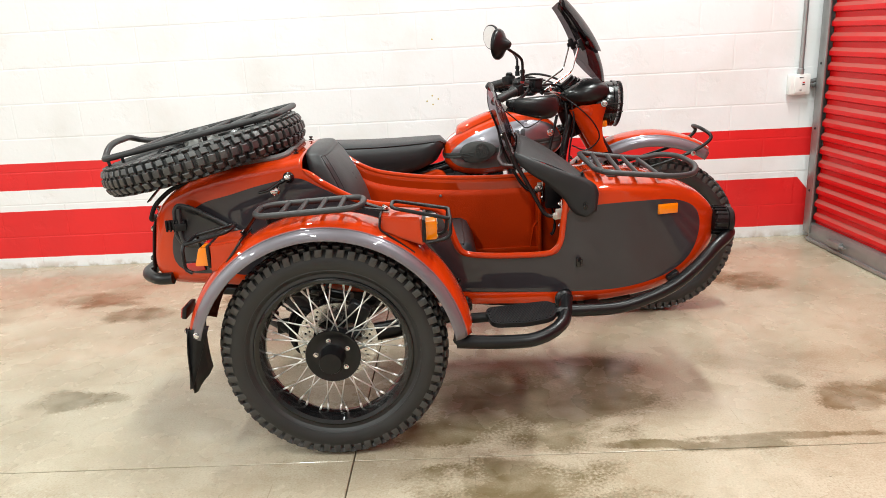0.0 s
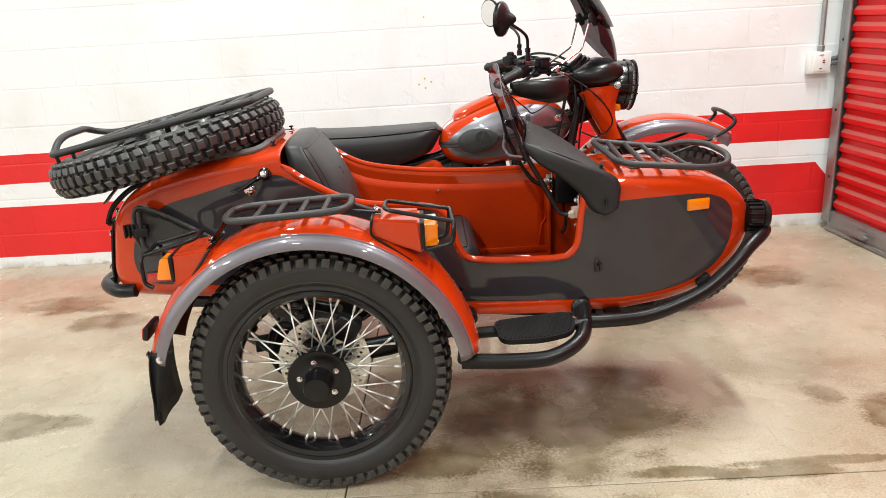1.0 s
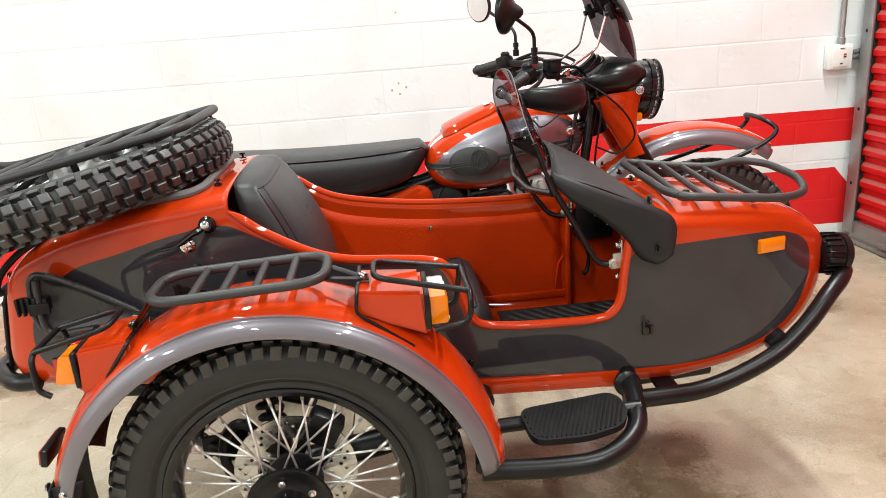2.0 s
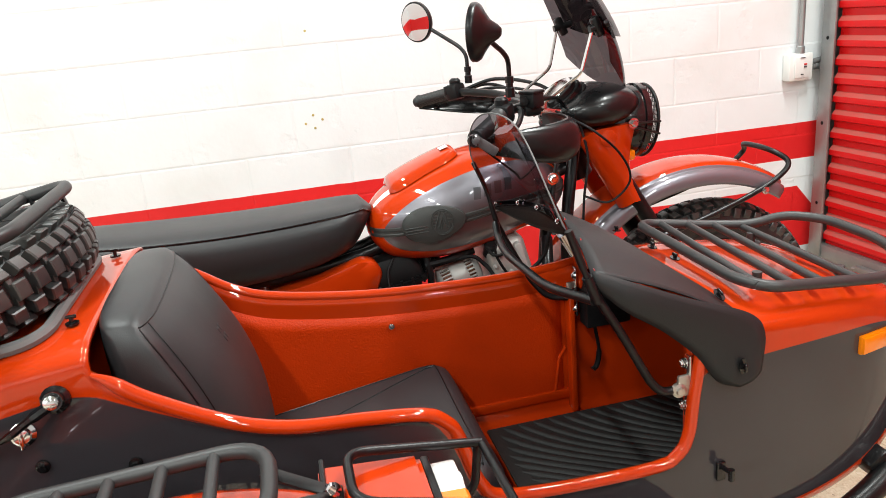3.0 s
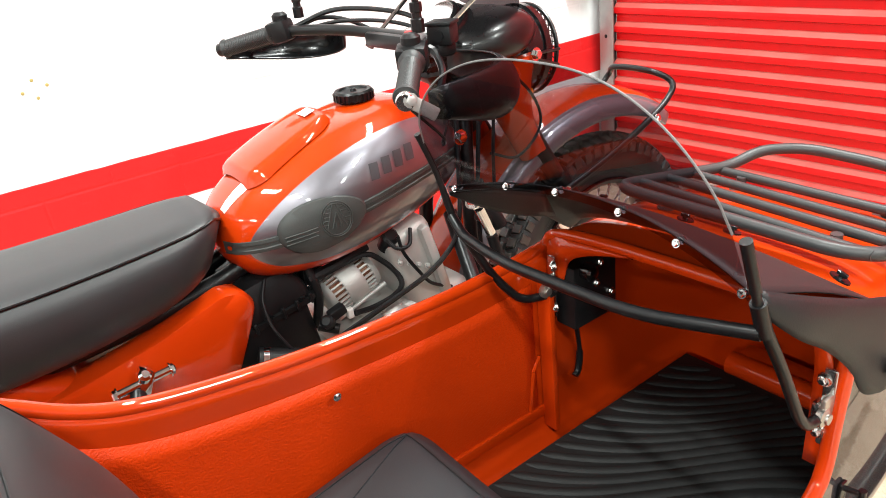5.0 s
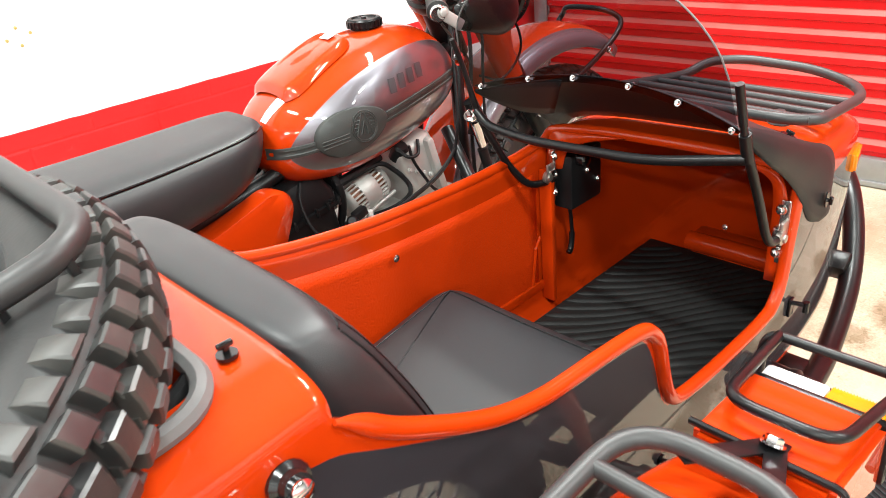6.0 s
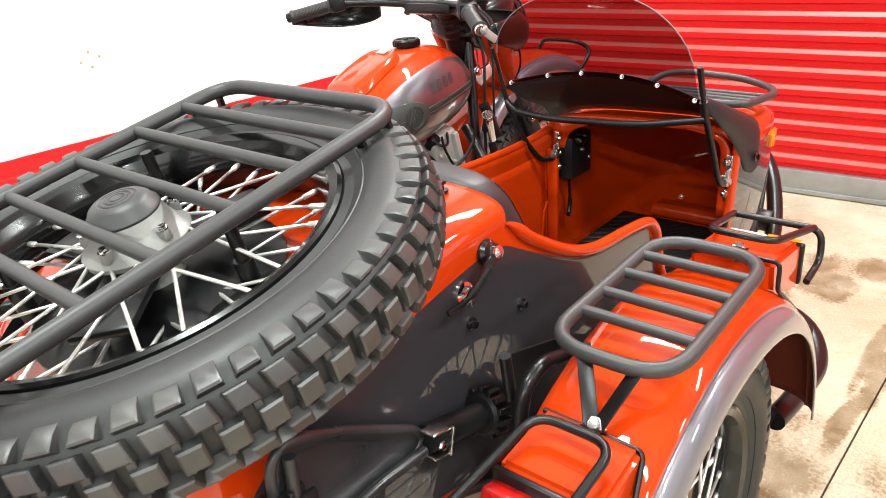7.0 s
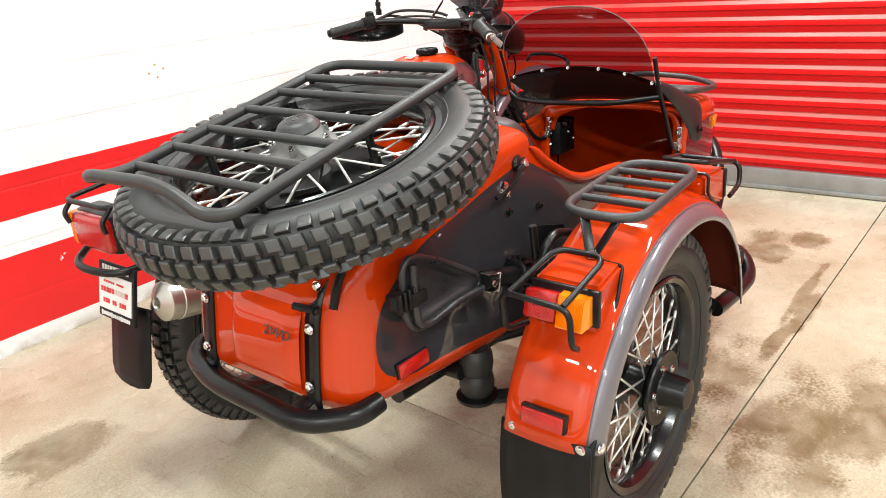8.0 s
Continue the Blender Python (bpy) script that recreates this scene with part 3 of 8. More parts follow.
def build_shutter():
    """The roll-up door on the east side: corrugated slats in steel guides, over a bottom bar."""
    bm = bmesh.new()
    n = Vector((1, -0.077, 0)).normalized()
    d = Vector((0.077, -1, 0)).normalized()
    o = Vector((gate_x(4.6), 4.6, 0))
    length = 6.0
    door = new("door_1")
    tagged(door, "closed red corrugated steel roll-up door with grey bottom bar", "roll-up door", kind="structure")
    pitch = 0.0775
    prof = [(0.0, 0.0), (0.026, 0.0), (0.028, 0.001), (0.033, 0.0135), (0.035, 0.015), (0.046, 0.0155), (0.058, 0.015), (0.060, 0.0135), (0.0765, 0.001), (0.0775, 0.0)]
    me = None
    for k in range(42):
        z = 0.098 + k * pitch
        if me is None:
            b = bmesh.new()
            rows = []
            for (h, out) in prof:
                rows.append([b.verts.new(o * 1.0 + d * s - n * out + Vector((0, 0, h))) for s in (0.04, length)])
            join_rings(b, rows, False)
            b.normal_update()
            me = bpy.data.meshes.new("slat")
            b.to_mesh(me)
            b.free()
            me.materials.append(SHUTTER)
            me.polygons.foreach_set("use_smooth", [False] * len(me.polygons))
        ob = new("slat", me)
        ob.parent = door
        ob.location = (0, 0, z)
    bm = bmesh.new()
    rot = axes(d, (0, 0, 1), (0, 0, 0)).to_3x3()
    box(bm, o + d * (length / 2 + 0.03) + Vector((0, 0, 0.057)) - n * 0.008, (length, 0.105, 0.05), 0.004, rot)
    box(bm, o + d * (length / 2 + 0.03) + Vector((0, 0, 0.014)) - n * 0.03, (length, 0.02, 0.03), 0.003, rot)
    part("bottom_bar", bm, GALV, door, "grey galvanised bottom bar")
    bm = bmesh.new()
    box(bm, o + d * 0.33 + Vector((0, 0, 0.06)) - n * 0.045, (0.11, 0.035, 0.03), 0.003, rot)
    rod(bm, o + d * 0.26 + Vector((0, 0, 0.06)) - n * 0.05, o + d * 0.42 + Vector((0, 0, 0.06)) - n * 0.05, 0.008)
    part("slide_latch", bm, GALV, door)
    # guide beside the wall
    bm = bmesh.new()
    box(bm, o + d * 0.02 + Vector((0, 0, 1.75)) - n * 0.035, (0.07, 3.4, 0.012), 0.003, rot)
    box(bm, o + d * -0.015 + Vector((0, 0, 1.75)) + n * 0.01, (0.012, 3.4, 0.10), 0.003, rot)
    g = tagged(bm_object("door_guide", bm, GALV), "grey steel guide channel of the roll-up door", "door guide", kind="structure")
    bm = bmesh.new()
    for z in (0.3, 0.66, 1.02, 1.38, 1.74):
        bolt(bm, o + d * 0.02 + Vector((0, 0, z)) - n * 0.041, -n, 0.006, 0.004)
    part("rivet_row", bm, BLACK, g)
    bm = bmesh.new()
    box(bm, o + d * (length / 2) + n * 0.2 + Vector((0, 0, CEILING_Z / 2)), (length + 1.5, CEILING_Z, 0.2), 0, rot)
    tagged(bm_object("wall_east", bm, PLAIN_WALL, smooth=False), "plain wall behind the roll-up door", "wall", kind="structure")


def build_socket():
    th = new("wall_switch")
    tagged(th, "white plastic switch box under grey conduit on the wall", "switch box")
    th.location = (2.165, WALL_Y - 0.002, 0.905)
    bm = bmesh.new()
    box(bm, (0, -0.025, 0), (0.115, 0.05, 0.115), 0.008)
    body = part("box", bm, WALL_PLATE, th)
    bm = bmesh.new()
    box(bm, (0.0, -0.053, 0.0), (0.07, 0.007, 0.09), 0.003)
    part("cover_plate", bm, WALL_PLATE, th)
    bm = bmesh.new()
    box(bm, (0.014, -0.058, 0.012), (0.013, 0.004, 0.007), 0.001)
    part("switch_button", bm, RED_MARK, th, "small dark red push button")
    bm = bmesh.new()
    box(bm, (0.014, -0.058, 0.001), (0.013, 0.004, 0.006), 0.001)
    part("switch_button", bm, DARK_MARK, th, "small black push button")
    bm = bmesh.new()
    lathe(bm, [(0.016, 0), (0.016, 0.008), (0.012, 0.010), (0.012, 0.066)], 16, along((0.056, -0.026, 0.012), (0.12, -0.026, 0.024)))
    part("cable_gland", bm, GREY_RUBBER, th, "grey cable stub")
    bm = bmesh.new()
    box(bm, (0.0, -0.058, -0.03), (0.012, 0.003, 0.004), 0.0005)
    box(bm, (0.0, -0.058, 0.04), (0.022, 0.003, 0.003), 0.0005)
    part("print", bm, DARK_MARK, th)
    bm = bmesh.new()
    rod(bm, (0.005, -0.03, 0.055), (0.005, -0.03, 2.6), 0.0125, 12)
    lathe(bm, [(0.018, 0), (0.018, 0.03), (0.0135, 0.034)], 12, Matrix.Translation((0.005, -0.03, 0.055)))
    part("conduit", bm, GALV, th, "grey steel conduit")
    bm = bmesh.new()
    rod(bm, (0.055, -0.025, -0.005), (0.15, -0.025, -0.002), 0.011, 10)
    for x in (0.06, 0.08, 0.1):
        lathe(bm, [(0.016, 0), (0.016, 0.012)], 10, along((x, -0.025, -0.004), (x + 0.1, -0.025, -0.003)))
    part("side_conduit", bm, GALV, th)


def build_wall_marks():
    """Filled screw holes: small brass plugs left in the wall."""
    for cx, cz, pts in ((0.078, 0.910, ((-0.034, -0.002), (-0.002, 0.028), (0.032, 0.008), (0.0, -0.022))), (0.090, 1.252, ((0, 0),))):
        th = new("screw_plug")
        tagged(th, "dull yellow screw plugs remaining in the white wall", "screw plug")
        th.location = (cx, WALL_Y, cz)
        for x, z in pts:
            bm = bmesh.new()
            lathe(bm, [(0.0052, 0), (0.0048, 0.0015), (0.002, 0.002)], 10, along((x, 0.001, z), (x, -1, z)))
            part("plug", bm, BRASS, th)


# strip lights: x, y and brightness
LAMPS = [(-4.6, -2.6, 1.8), (-4.6, 0.4, 2.1), (-4.6, 3.2, 0.8), (-1.2, -2.6, 0.8), (-1.2, 0.4, 1.1), (-1.0, 3.2, 1.05), (1.5, -2.6, 0.7), (1.5, 0.4, 1.3), (1.5, 3.2, 1.6)]


def build_lights():
    for x, y, bright in LAMPS:
        th = new("ceiling_light")
        th.location = (x, y, CEILING_Z)
        tagged(th, "long white strip light on the ceiling", "ceiling light", "strip lights on the ceiling")
        bm = bmesh.new()
        box(bm, (0, 0, -0.03), (0.18, 1.3, 0.05), 0.006)
        part("housing", bm, WALL_PLATE, th)
        data = bpy.data.lights.new("strip", "AREA")
        data.shape, data.size, data.size_y, data.energy = "RECTANGLE", 0.14, 1.22, LAMP_WATTS * bright
        data.color = (0.94, 1.0, 0.965)
        lamp = new("strip_lamp", data)
        lamp.parent = th
        lamp.location = (0, 0, -0.06)


build_room()
build_shutter()
build_socket()
build_wall_marks()
build_lights()
# ---- the vehicle's own axes: x ahead, y towards the motorcycle, z up; origin under the sidecar's wheel ----
VEHICLE = Matrix.Translation((-0.2, 2.459, 0)) @ Matrix.Rotation(radians(1.5), 4, "Z")
BIKE_Y = 1.09


def thing(name, label, category):
    ob = new(name)
    ob.matrix_world = VEHICLE
    return tagged(ob, label, category)


# ---- wheels ----
def tyre_mesh():
    """The carcass, and the tread: staggered blocks in five rows with open grooves, the outer ones reaching down the sidewall."""
    bm = bmesh.new()
    rc, a, b = 0.2965, 0.0455, 0.0525
    n = 132

    def at(phi, grow=0.0):
        return rc + ((a if abs(phi) < math.pi / 2 else 0.053) + grow) * math.cos(phi), (b + grow) * math.sin(phi)

    # raised lines on the sidewall near the bead
    prof = [at(radians(p), 0.0012 if 117 < abs(p) < 123 else 0.0) for p in (-136, -126, -123.5, -122.5, -118, -117, -110, -102, -94, -84, -72, -60, -48, -36, -24, -12, 0, 12, 24, 36, 48, 60, 72, 84, 94, 102, 110, 117, 118, 122.5, 123.5, 126, 136)]
    prof = [(0.230, -0.030), (0.2445, -0.0345), (0.2475, -0.0375)] + prof + [(0.2475, 0.0375), (0.2445, 0.0345), (0.230, 0.030)]
    rings = []
    for k in range(n):
        th = 2 * math.pi * k / n
        rings.append([bm.verts.new((r * math.cos(th), y, r * math.sin(th))) for r, y in prof])
    join_rings(bm, rings, True, True)
    pitches = 62
    carcass, bm = bm, bmesh.new()

    def knob(th0, th1, p0, p1, h0, h1, lean=0.0):
        """One block from angle th0 to th1 round the wheel and p0 to p1 across the tread, h0 and h1 high at its two ends, its edges broken."""
        rows = []
        for up, sh in ((-0.004, -0.05), (0.86, 0.03), (1.0, 0.115)):
            ring = []
            for fx, fy in ((0, 0), (0.5, 0), (1, 0), (1, 1), (0.5, 1), (0, 1)):
                gx, gy = sh + (1 - 2 * sh) * fx, sh + (1 - 2 * sh) * fy
                p = radians(p0 + (p1 - p0) * gx)
                h = h0 + (h1 - h0) * gx
                r, y = at(p, up * h if up > 0 else -0.003)
                tt = th0 + (th1 - th0) * gy + lean * (gx - 0.5)
                ring.append(bm.verts.new((r * math.cos(tt), y, r * math.sin(tt))))
            rows.append(ring)
        join_rings(bm, rows, True)
        v = rows[-1]
        bm.faces.new((v[0], v[1], v[4], v[5]))
        bm.faces.new((v[1], v[2], v[3], v[4]))

    w = 2 * math.pi / pitches
    for k in range(pitches):
        c = k * w
        knob(c - w * 0.335, c + w * 0.335, -12, 12, 0.0130, 0.0130)
        # low bridges tie the middle block to its neighbours
        for s in (-1, 1):
            m = c + w * 0.5
            knob(c + w * 0.12, c + w * 0.36, s * 8, s * 22, 0.007, 0.007)
            knob(m - w * 0.345, m + w * 0.315, s * 18.5, s * 37.5, 0.0132, 0.0140, s * 0.012)
            knob(c - w * 0.335, c + w * 0.335, s * 44, s * (73 if k % 2 else 68), 0.0145, -0.0004, s * -0.006)
    return carcass, bm


def rim_mesh():
    bm = bmesh.new()
    prof = [(0.229, -0.037), (0.240, -0.042), (0.245, -0.040), (0.244, -0.032), (0.234, -0.029), (0.229, -0.018), (0.224, -0.010),
            (0.224, 0.010), (0.229, 0.018), (0.234, 0.029), (0.244, 0.032), (0.245, 0.040), (0.240, 0.042), (0.229, 0.037), (0.224, 0.026),
            (0.217, 0.012), (0.217, -0.012), (0.224, -0.026)]
    n = 96
    rings = [[bm.verts.new((r * math.cos(2 * math.pi * k / n), y, r * math.sin(2 * math.pi * k / n))) for r, y in prof] for k in range(n)]
    join_rings(bm, rings, True, True)
    return bm


def spoke_mesh(side, direction):
    b = bmesh.new()
    swing = radians(32) * direction
    p0 = Vector((0.055 * math.cos(-swing), side * 0.034, 0.055 * math.sin(-swing)))
    p1 = Vector((0.217, side * 0.006, 0))
    rod(b, p0, p1, 0.0024, 6)
    d = (p1 - p0).normalized()
    lathe(b, [(0.0036, 0), (0.0038, 0.016), (0.0028, 0.020)], 8, along(p1 - d * 0.02, p1))
    me = bpy.data.meshes.new("spoke")
    b.to_mesh(me)
    b.free()
    me.materials.append(SPOKE)
    me.polygons.foreach_set("use_smooth", [True] * len(me.polygons))
    return me


TYRE = None
TREAD = None
RIM = None
SPOKES = None


def build_wheel(parent, m, as_part=True, turn=0.0):
    """A wire wheel, its axle along its own y. Under a vehicle the rim carries the rest; a loose wheel is a thing."""
    global TYRE, TREAD, RIM, SPOKES
    if TYRE is None:
        for k, one in enumerate(tyre_mesh()):
            first = bm_object(("tyre", "tread")[k], one, (RUBBER, TREAD_RUBBER)[k], angle=30)
            if k:
                TREAD = first.data
            else:
                TYRE = first.data
            bpy.data.objects.remove(first)
        first = bm_object("rim", rim_mesh(), GLOSS_BLACK)
        RIM = first.data
        bpy.data.objects.remove(first)
        SPOKES = [spoke_mesh(s, d) for s in (-1, 1) for d in (-1, 1)]
    if as_part:
        rim = new("wheel", RIM)
        rim.parent = parent
        rim.matrix_basis = m
        tagged(rim, "black spoked wheel rim")
        root = rim
    else:
        root = parent
        rim = new("rim", RIM)
        rim.parent = root
    ty = new("tyre", TYRE)
    ty.parent = root
    tagged(ty, "black rubber tyre with smooth sidewalls")
    tr = new("tread", TREAD)
    tr.parent = root
    tagged(tr, "black rubber tread blocks", kind="stuff")
    for k in range(40):
        kind = k % 4
        ob = new("spoke", SPOKES[kind])
        ob.parent = root
        ob.matrix_basis = Matrix.Rotation(2 * math.pi * (k + (0.0, 0.35, 0.1, 0.25)[kind]) / 40 + turn, 4, "Y")
    return root


def y_axis(c, flip=False):
    return Matrix.Translation(c) @ Matrix.Rotation(radians(-90 if flip else 90), 4, "X")


def hub_drum(bm, c, r=0.055, half=0.045):
    lathe(bm, [(0.02, -half - 0.02), (0.024, -half), (r, -half + 0.004), (r, -half + 0.014), (0.036, -half + 0.022), (0.034, 0.0), (0.036, half - 0.022), (r, half - 0.014), (r, half - 0.004), (0.024, half), (0.02, half + 0.02)], 28, y_axis(c))
    return bm


def brake_disc(bm, c, r=0.128):
    """A steel ring drilled with a wave of small round holes, on five arms."""
    n, t = 56, 0.0025
    m = y_axis(c)
    rad = [r * f for f in (0.62, 0.70, 0.78, 0.86, 0.94, 1.0)]

    def at(q, k, z):
        a = 2 * math.pi * k / n
        return m @ Vector((q * math.cos(a), q * math.sin(a), z))

    for z in (-t, t):
        for i in range(5):
            q0, q1 = rad[i], rad[i + 1]
            for k in range(n):
                edge = [bm.verts.new(at(q, k + a, z)) for q, a in ((q0, 0), (q0, 0.5), (q0, 1), ((q0 + q1) / 2, 1), (q1, 1), (q1, 0.5), (q1, 0), ((q0 + q1) / 2, 0))]
                if 1 <= i <= 3 and i == (1, 2, 3, 2)[k % 4]:
                    mid = at((q0 + q1) / 2, k + 0.5, z)
                    hole = [bm.verts.new(mid + (v.co - mid).normalized() * 0.0040) for v in edge]
                    join_rings(bm, [edge, hole], True)
                else:
                    bm.faces.new(edge)
    for q in (rad[0], rad[-1]):
        join_rings(bm, [[bm.verts.new(at(q, k, z)) for k in range(n)] for z in (-t, t)], True)
    for k in range(5):
        an = 2 * math.pi * k / 5
        box(bm, m @ Vector((r * 0.50 * math.cos(an), r * 0.50 * math.sin(an), 0)), (r * 0.36, r * 0.16, 0.004), 0, m.to_3x3() @ Matrix.Rotation(an, 3, "Z"))
    return bm


# ---- sidecar ----
Z_BOTTOM = rounded([(-0.64, 0.56), (-0.60, 0.525), (-0.55, 0.505), (-0.40, 0.495), (0.0, 0.455), (0.40, 0.405), (0.80, 0.378), (0.95, 0.385), (1.08, 0.406), (1.19, 0.448), (1.27, 0.503), (1.315, 0.555)])
Y_OUT = rounded([(-0.64, 0.335), (-0.63, 0.290), (-0.597, 0.254), (-0.53, 0.238), (-0.40, 0.222), (0.0, 0.205), (0.40, 0.200), (0.75, 0.197), (0.95, 0.203), (1.08, 0.22), (1.17, 0.245), (1.245, 0.285), (1.295, 0.34), (1.32, 0.41)])
Y_IN = rounded([(-0.64, 0.60), (-0.63, 0.645), (-0.597, 0.676), (-0.53, 0.692), (-0.40, 0.705), (0.0, 0.69), (0.40, 0.68), (0.75, 0.672), (0.95, 0.66), (1.08, 0.64), (1.17, 0.61), (1.245, 0.57), (1.295, 0.51), (1.32, 0.45)])
# height of the deck's shoulder and of its crown above the shoulder
SHOULDER = rounded([(-0.64, 0.70), (-0.60, 0.755), (-0.55, 0.790), (-0.45, 0.824), (-0.30, 0.853), (-0.12, 0.884), (-0.08, 0.889)])
NOSE_SHOULDER = rounded([(0.765, 0.765), (0.85, 0.760), (1.0, 0.750), (1.1, 0.738), (1.19, 0.711), (1.265, 0.668), (1.315, 0.612)])
RIM_OUT = rounded([(-0.082, 0.887), (-0.065, 0.876), (-0.02, 0.840), (0.07, 0.788), (0.15, 0.762), (0.25, 0.752), (0.325, 0.742), (0.358, 0.727), (0.376, 0.700), (0.390, 0.650), (0.405, 0.608), (0.43, 0.582),
                   (0.50, 0.571), (0.60, 0.567), (0.69, 0.568), (0.725, 0.580), (0.744, 0.615), (0.752, 0.680), (0.765, 0.765)], 8)
RIM_IN = rounded([(-0.082, 0.887), (-0.05, 0.876), (0.0, 0.845), (0.06, 0.805), (0.13, 0.778), (0.25, 0.757), (0.37, 0.745), (0.55, 0.738), (0.66, 0.740), (0.72, 0.745), (0.765, 0.751)])
COCKPIT = (-0.082, 0.765)
GREY_SIDE = [(p.x, p.y) for p in spline([(-0.556, 0.66), (-0.532, 0.72), (-0.45, 0.785), (-0.33, 0.815), (-0.19, 0.848), (-0.10, 0.859), (-0.035, 0.828), (0.07, 0.775), (0.15, 0.750), (0.30, 0.737), (0.350, 0.714),
                                         (0.377, 0.655), (0.394, 0.600), (0.430, 0.571), (0.55, 0.558), (0.70, 0.560), (0.743, 0.582), (0.761, 0.66), (0.773, 0.714), (0.86, 0.724), (1.0, 0.728), (1.125, 0.722),
                                         (1.203, 0.684), (1.225, 0.612), (1.19, 0.523), (1.10, 0.466), (0.97, 0.436), (0.84, 0.430), (0.60, 0.437), (0.39, 0.450), (0.0, 0.497), (-0.35, 0.545), (-0.48, 0.552), (-0.543, 0.588)], 4, True)]



def rear_lean(p):
    """The tail leans forward towards its top."""
    w = max(0.0, min(1.0, (-0.25 - p[0]) / 0.3))
    return Vector((p[0] + 0.17 * (p[2] - 0.58) * w, p[1], p[2]))


def body_point_y(x, z):
    """The outer side's y at a place, with its round lower edge."""
    yo, zb = lerp_table(Y_OUT, x), lerp_table(Z_BOTTOM, x)
    r = 0.05
    if z < zb + r:
        return yo + r - math.sqrt(max(0, r * r - (zb + r - z) ** 2))
    return yo


def hull_section(x, zo, zi):
    yo, yi, zb = lerp_table(Y_OUT, x), lerp_table(Y_IN, x), lerp_table(Z_BOTTOM, x)
    r = min(0.055, (yi - yo) * 0.4, max(0.004, (min(zo, zi) - zb) * 0.4))
    out = []
    for i in range(15):
        t = i / 14
        z = zo + (zb + r - zo) * t
        out.append((x, yo, z))
    for i in range(1, 9):
        a = math.pi / 2 * i / 8
        out.append((x, yo + r - r * math.cos(a), zb + r - r * math.sin(a)))
    for i in range(1, 8):
        out.append((x, yo + r + (yi - yo - 2 * r) * i / 8, zb))
    for i in range(0, 8):
        a = math.pi / 2 * i / 8
        out.append((x, yi - r + r * math.sin(a), zb + r - r * math.cos(a)))
    for i in range(15):
        t = i / 14
        out.append((x, yi, zb + r + (zi - zb - r) * t))
    return [rear_lean(p) for p in out]


def deck_section(x, zo, zi, crown):
    yo, yi = lerp_table(Y_OUT, x), lerp_table(Y_IN, x)
    c, h = (yo + yi) / 2, (yi - yo) / 2
    out = []
    for i in range(33):
        a = math.pi * i / 32
        ca, sa = math.cos(a), math.sin(a)
        k = math.copysign(abs(ca) ** (0.62 if x > 0 else 0.40), ca)
        out.append((x, c + h * k, zi + (zo - zi) * (1 - k) / 2 + crown * abs(sa) ** (0.72 if x > 0 else 0.60)))
    return [rear_lean(p) for p in out]


def shoulder_at(x):
    if x <= COCKPIT[0]:
        s = lerp_table(SHOULDER, x)
        return s, s
    if x >= COCKPIT[1]:
        s = lerp_table(NOSE_SHOULDER, x)
        return s, s - 0.014
    return lerp_table(RIM_OUT, x), lerp_table(RIM_IN, x)


def crown_at(x):
    if x < 0:
        return 0.058 - 0.017 * max(0.0, min(1.0, (x + 0.32) / 0.22)) if x > -0.5 else 0.058 - 0.02 * ((-0.5 - x) / 0.14)
    return lerp_table([(0.765, 0.037), (0.9, 0.048), (1.1, 0.05), (1.22, 0.042), (1.32, 0.015)], x)


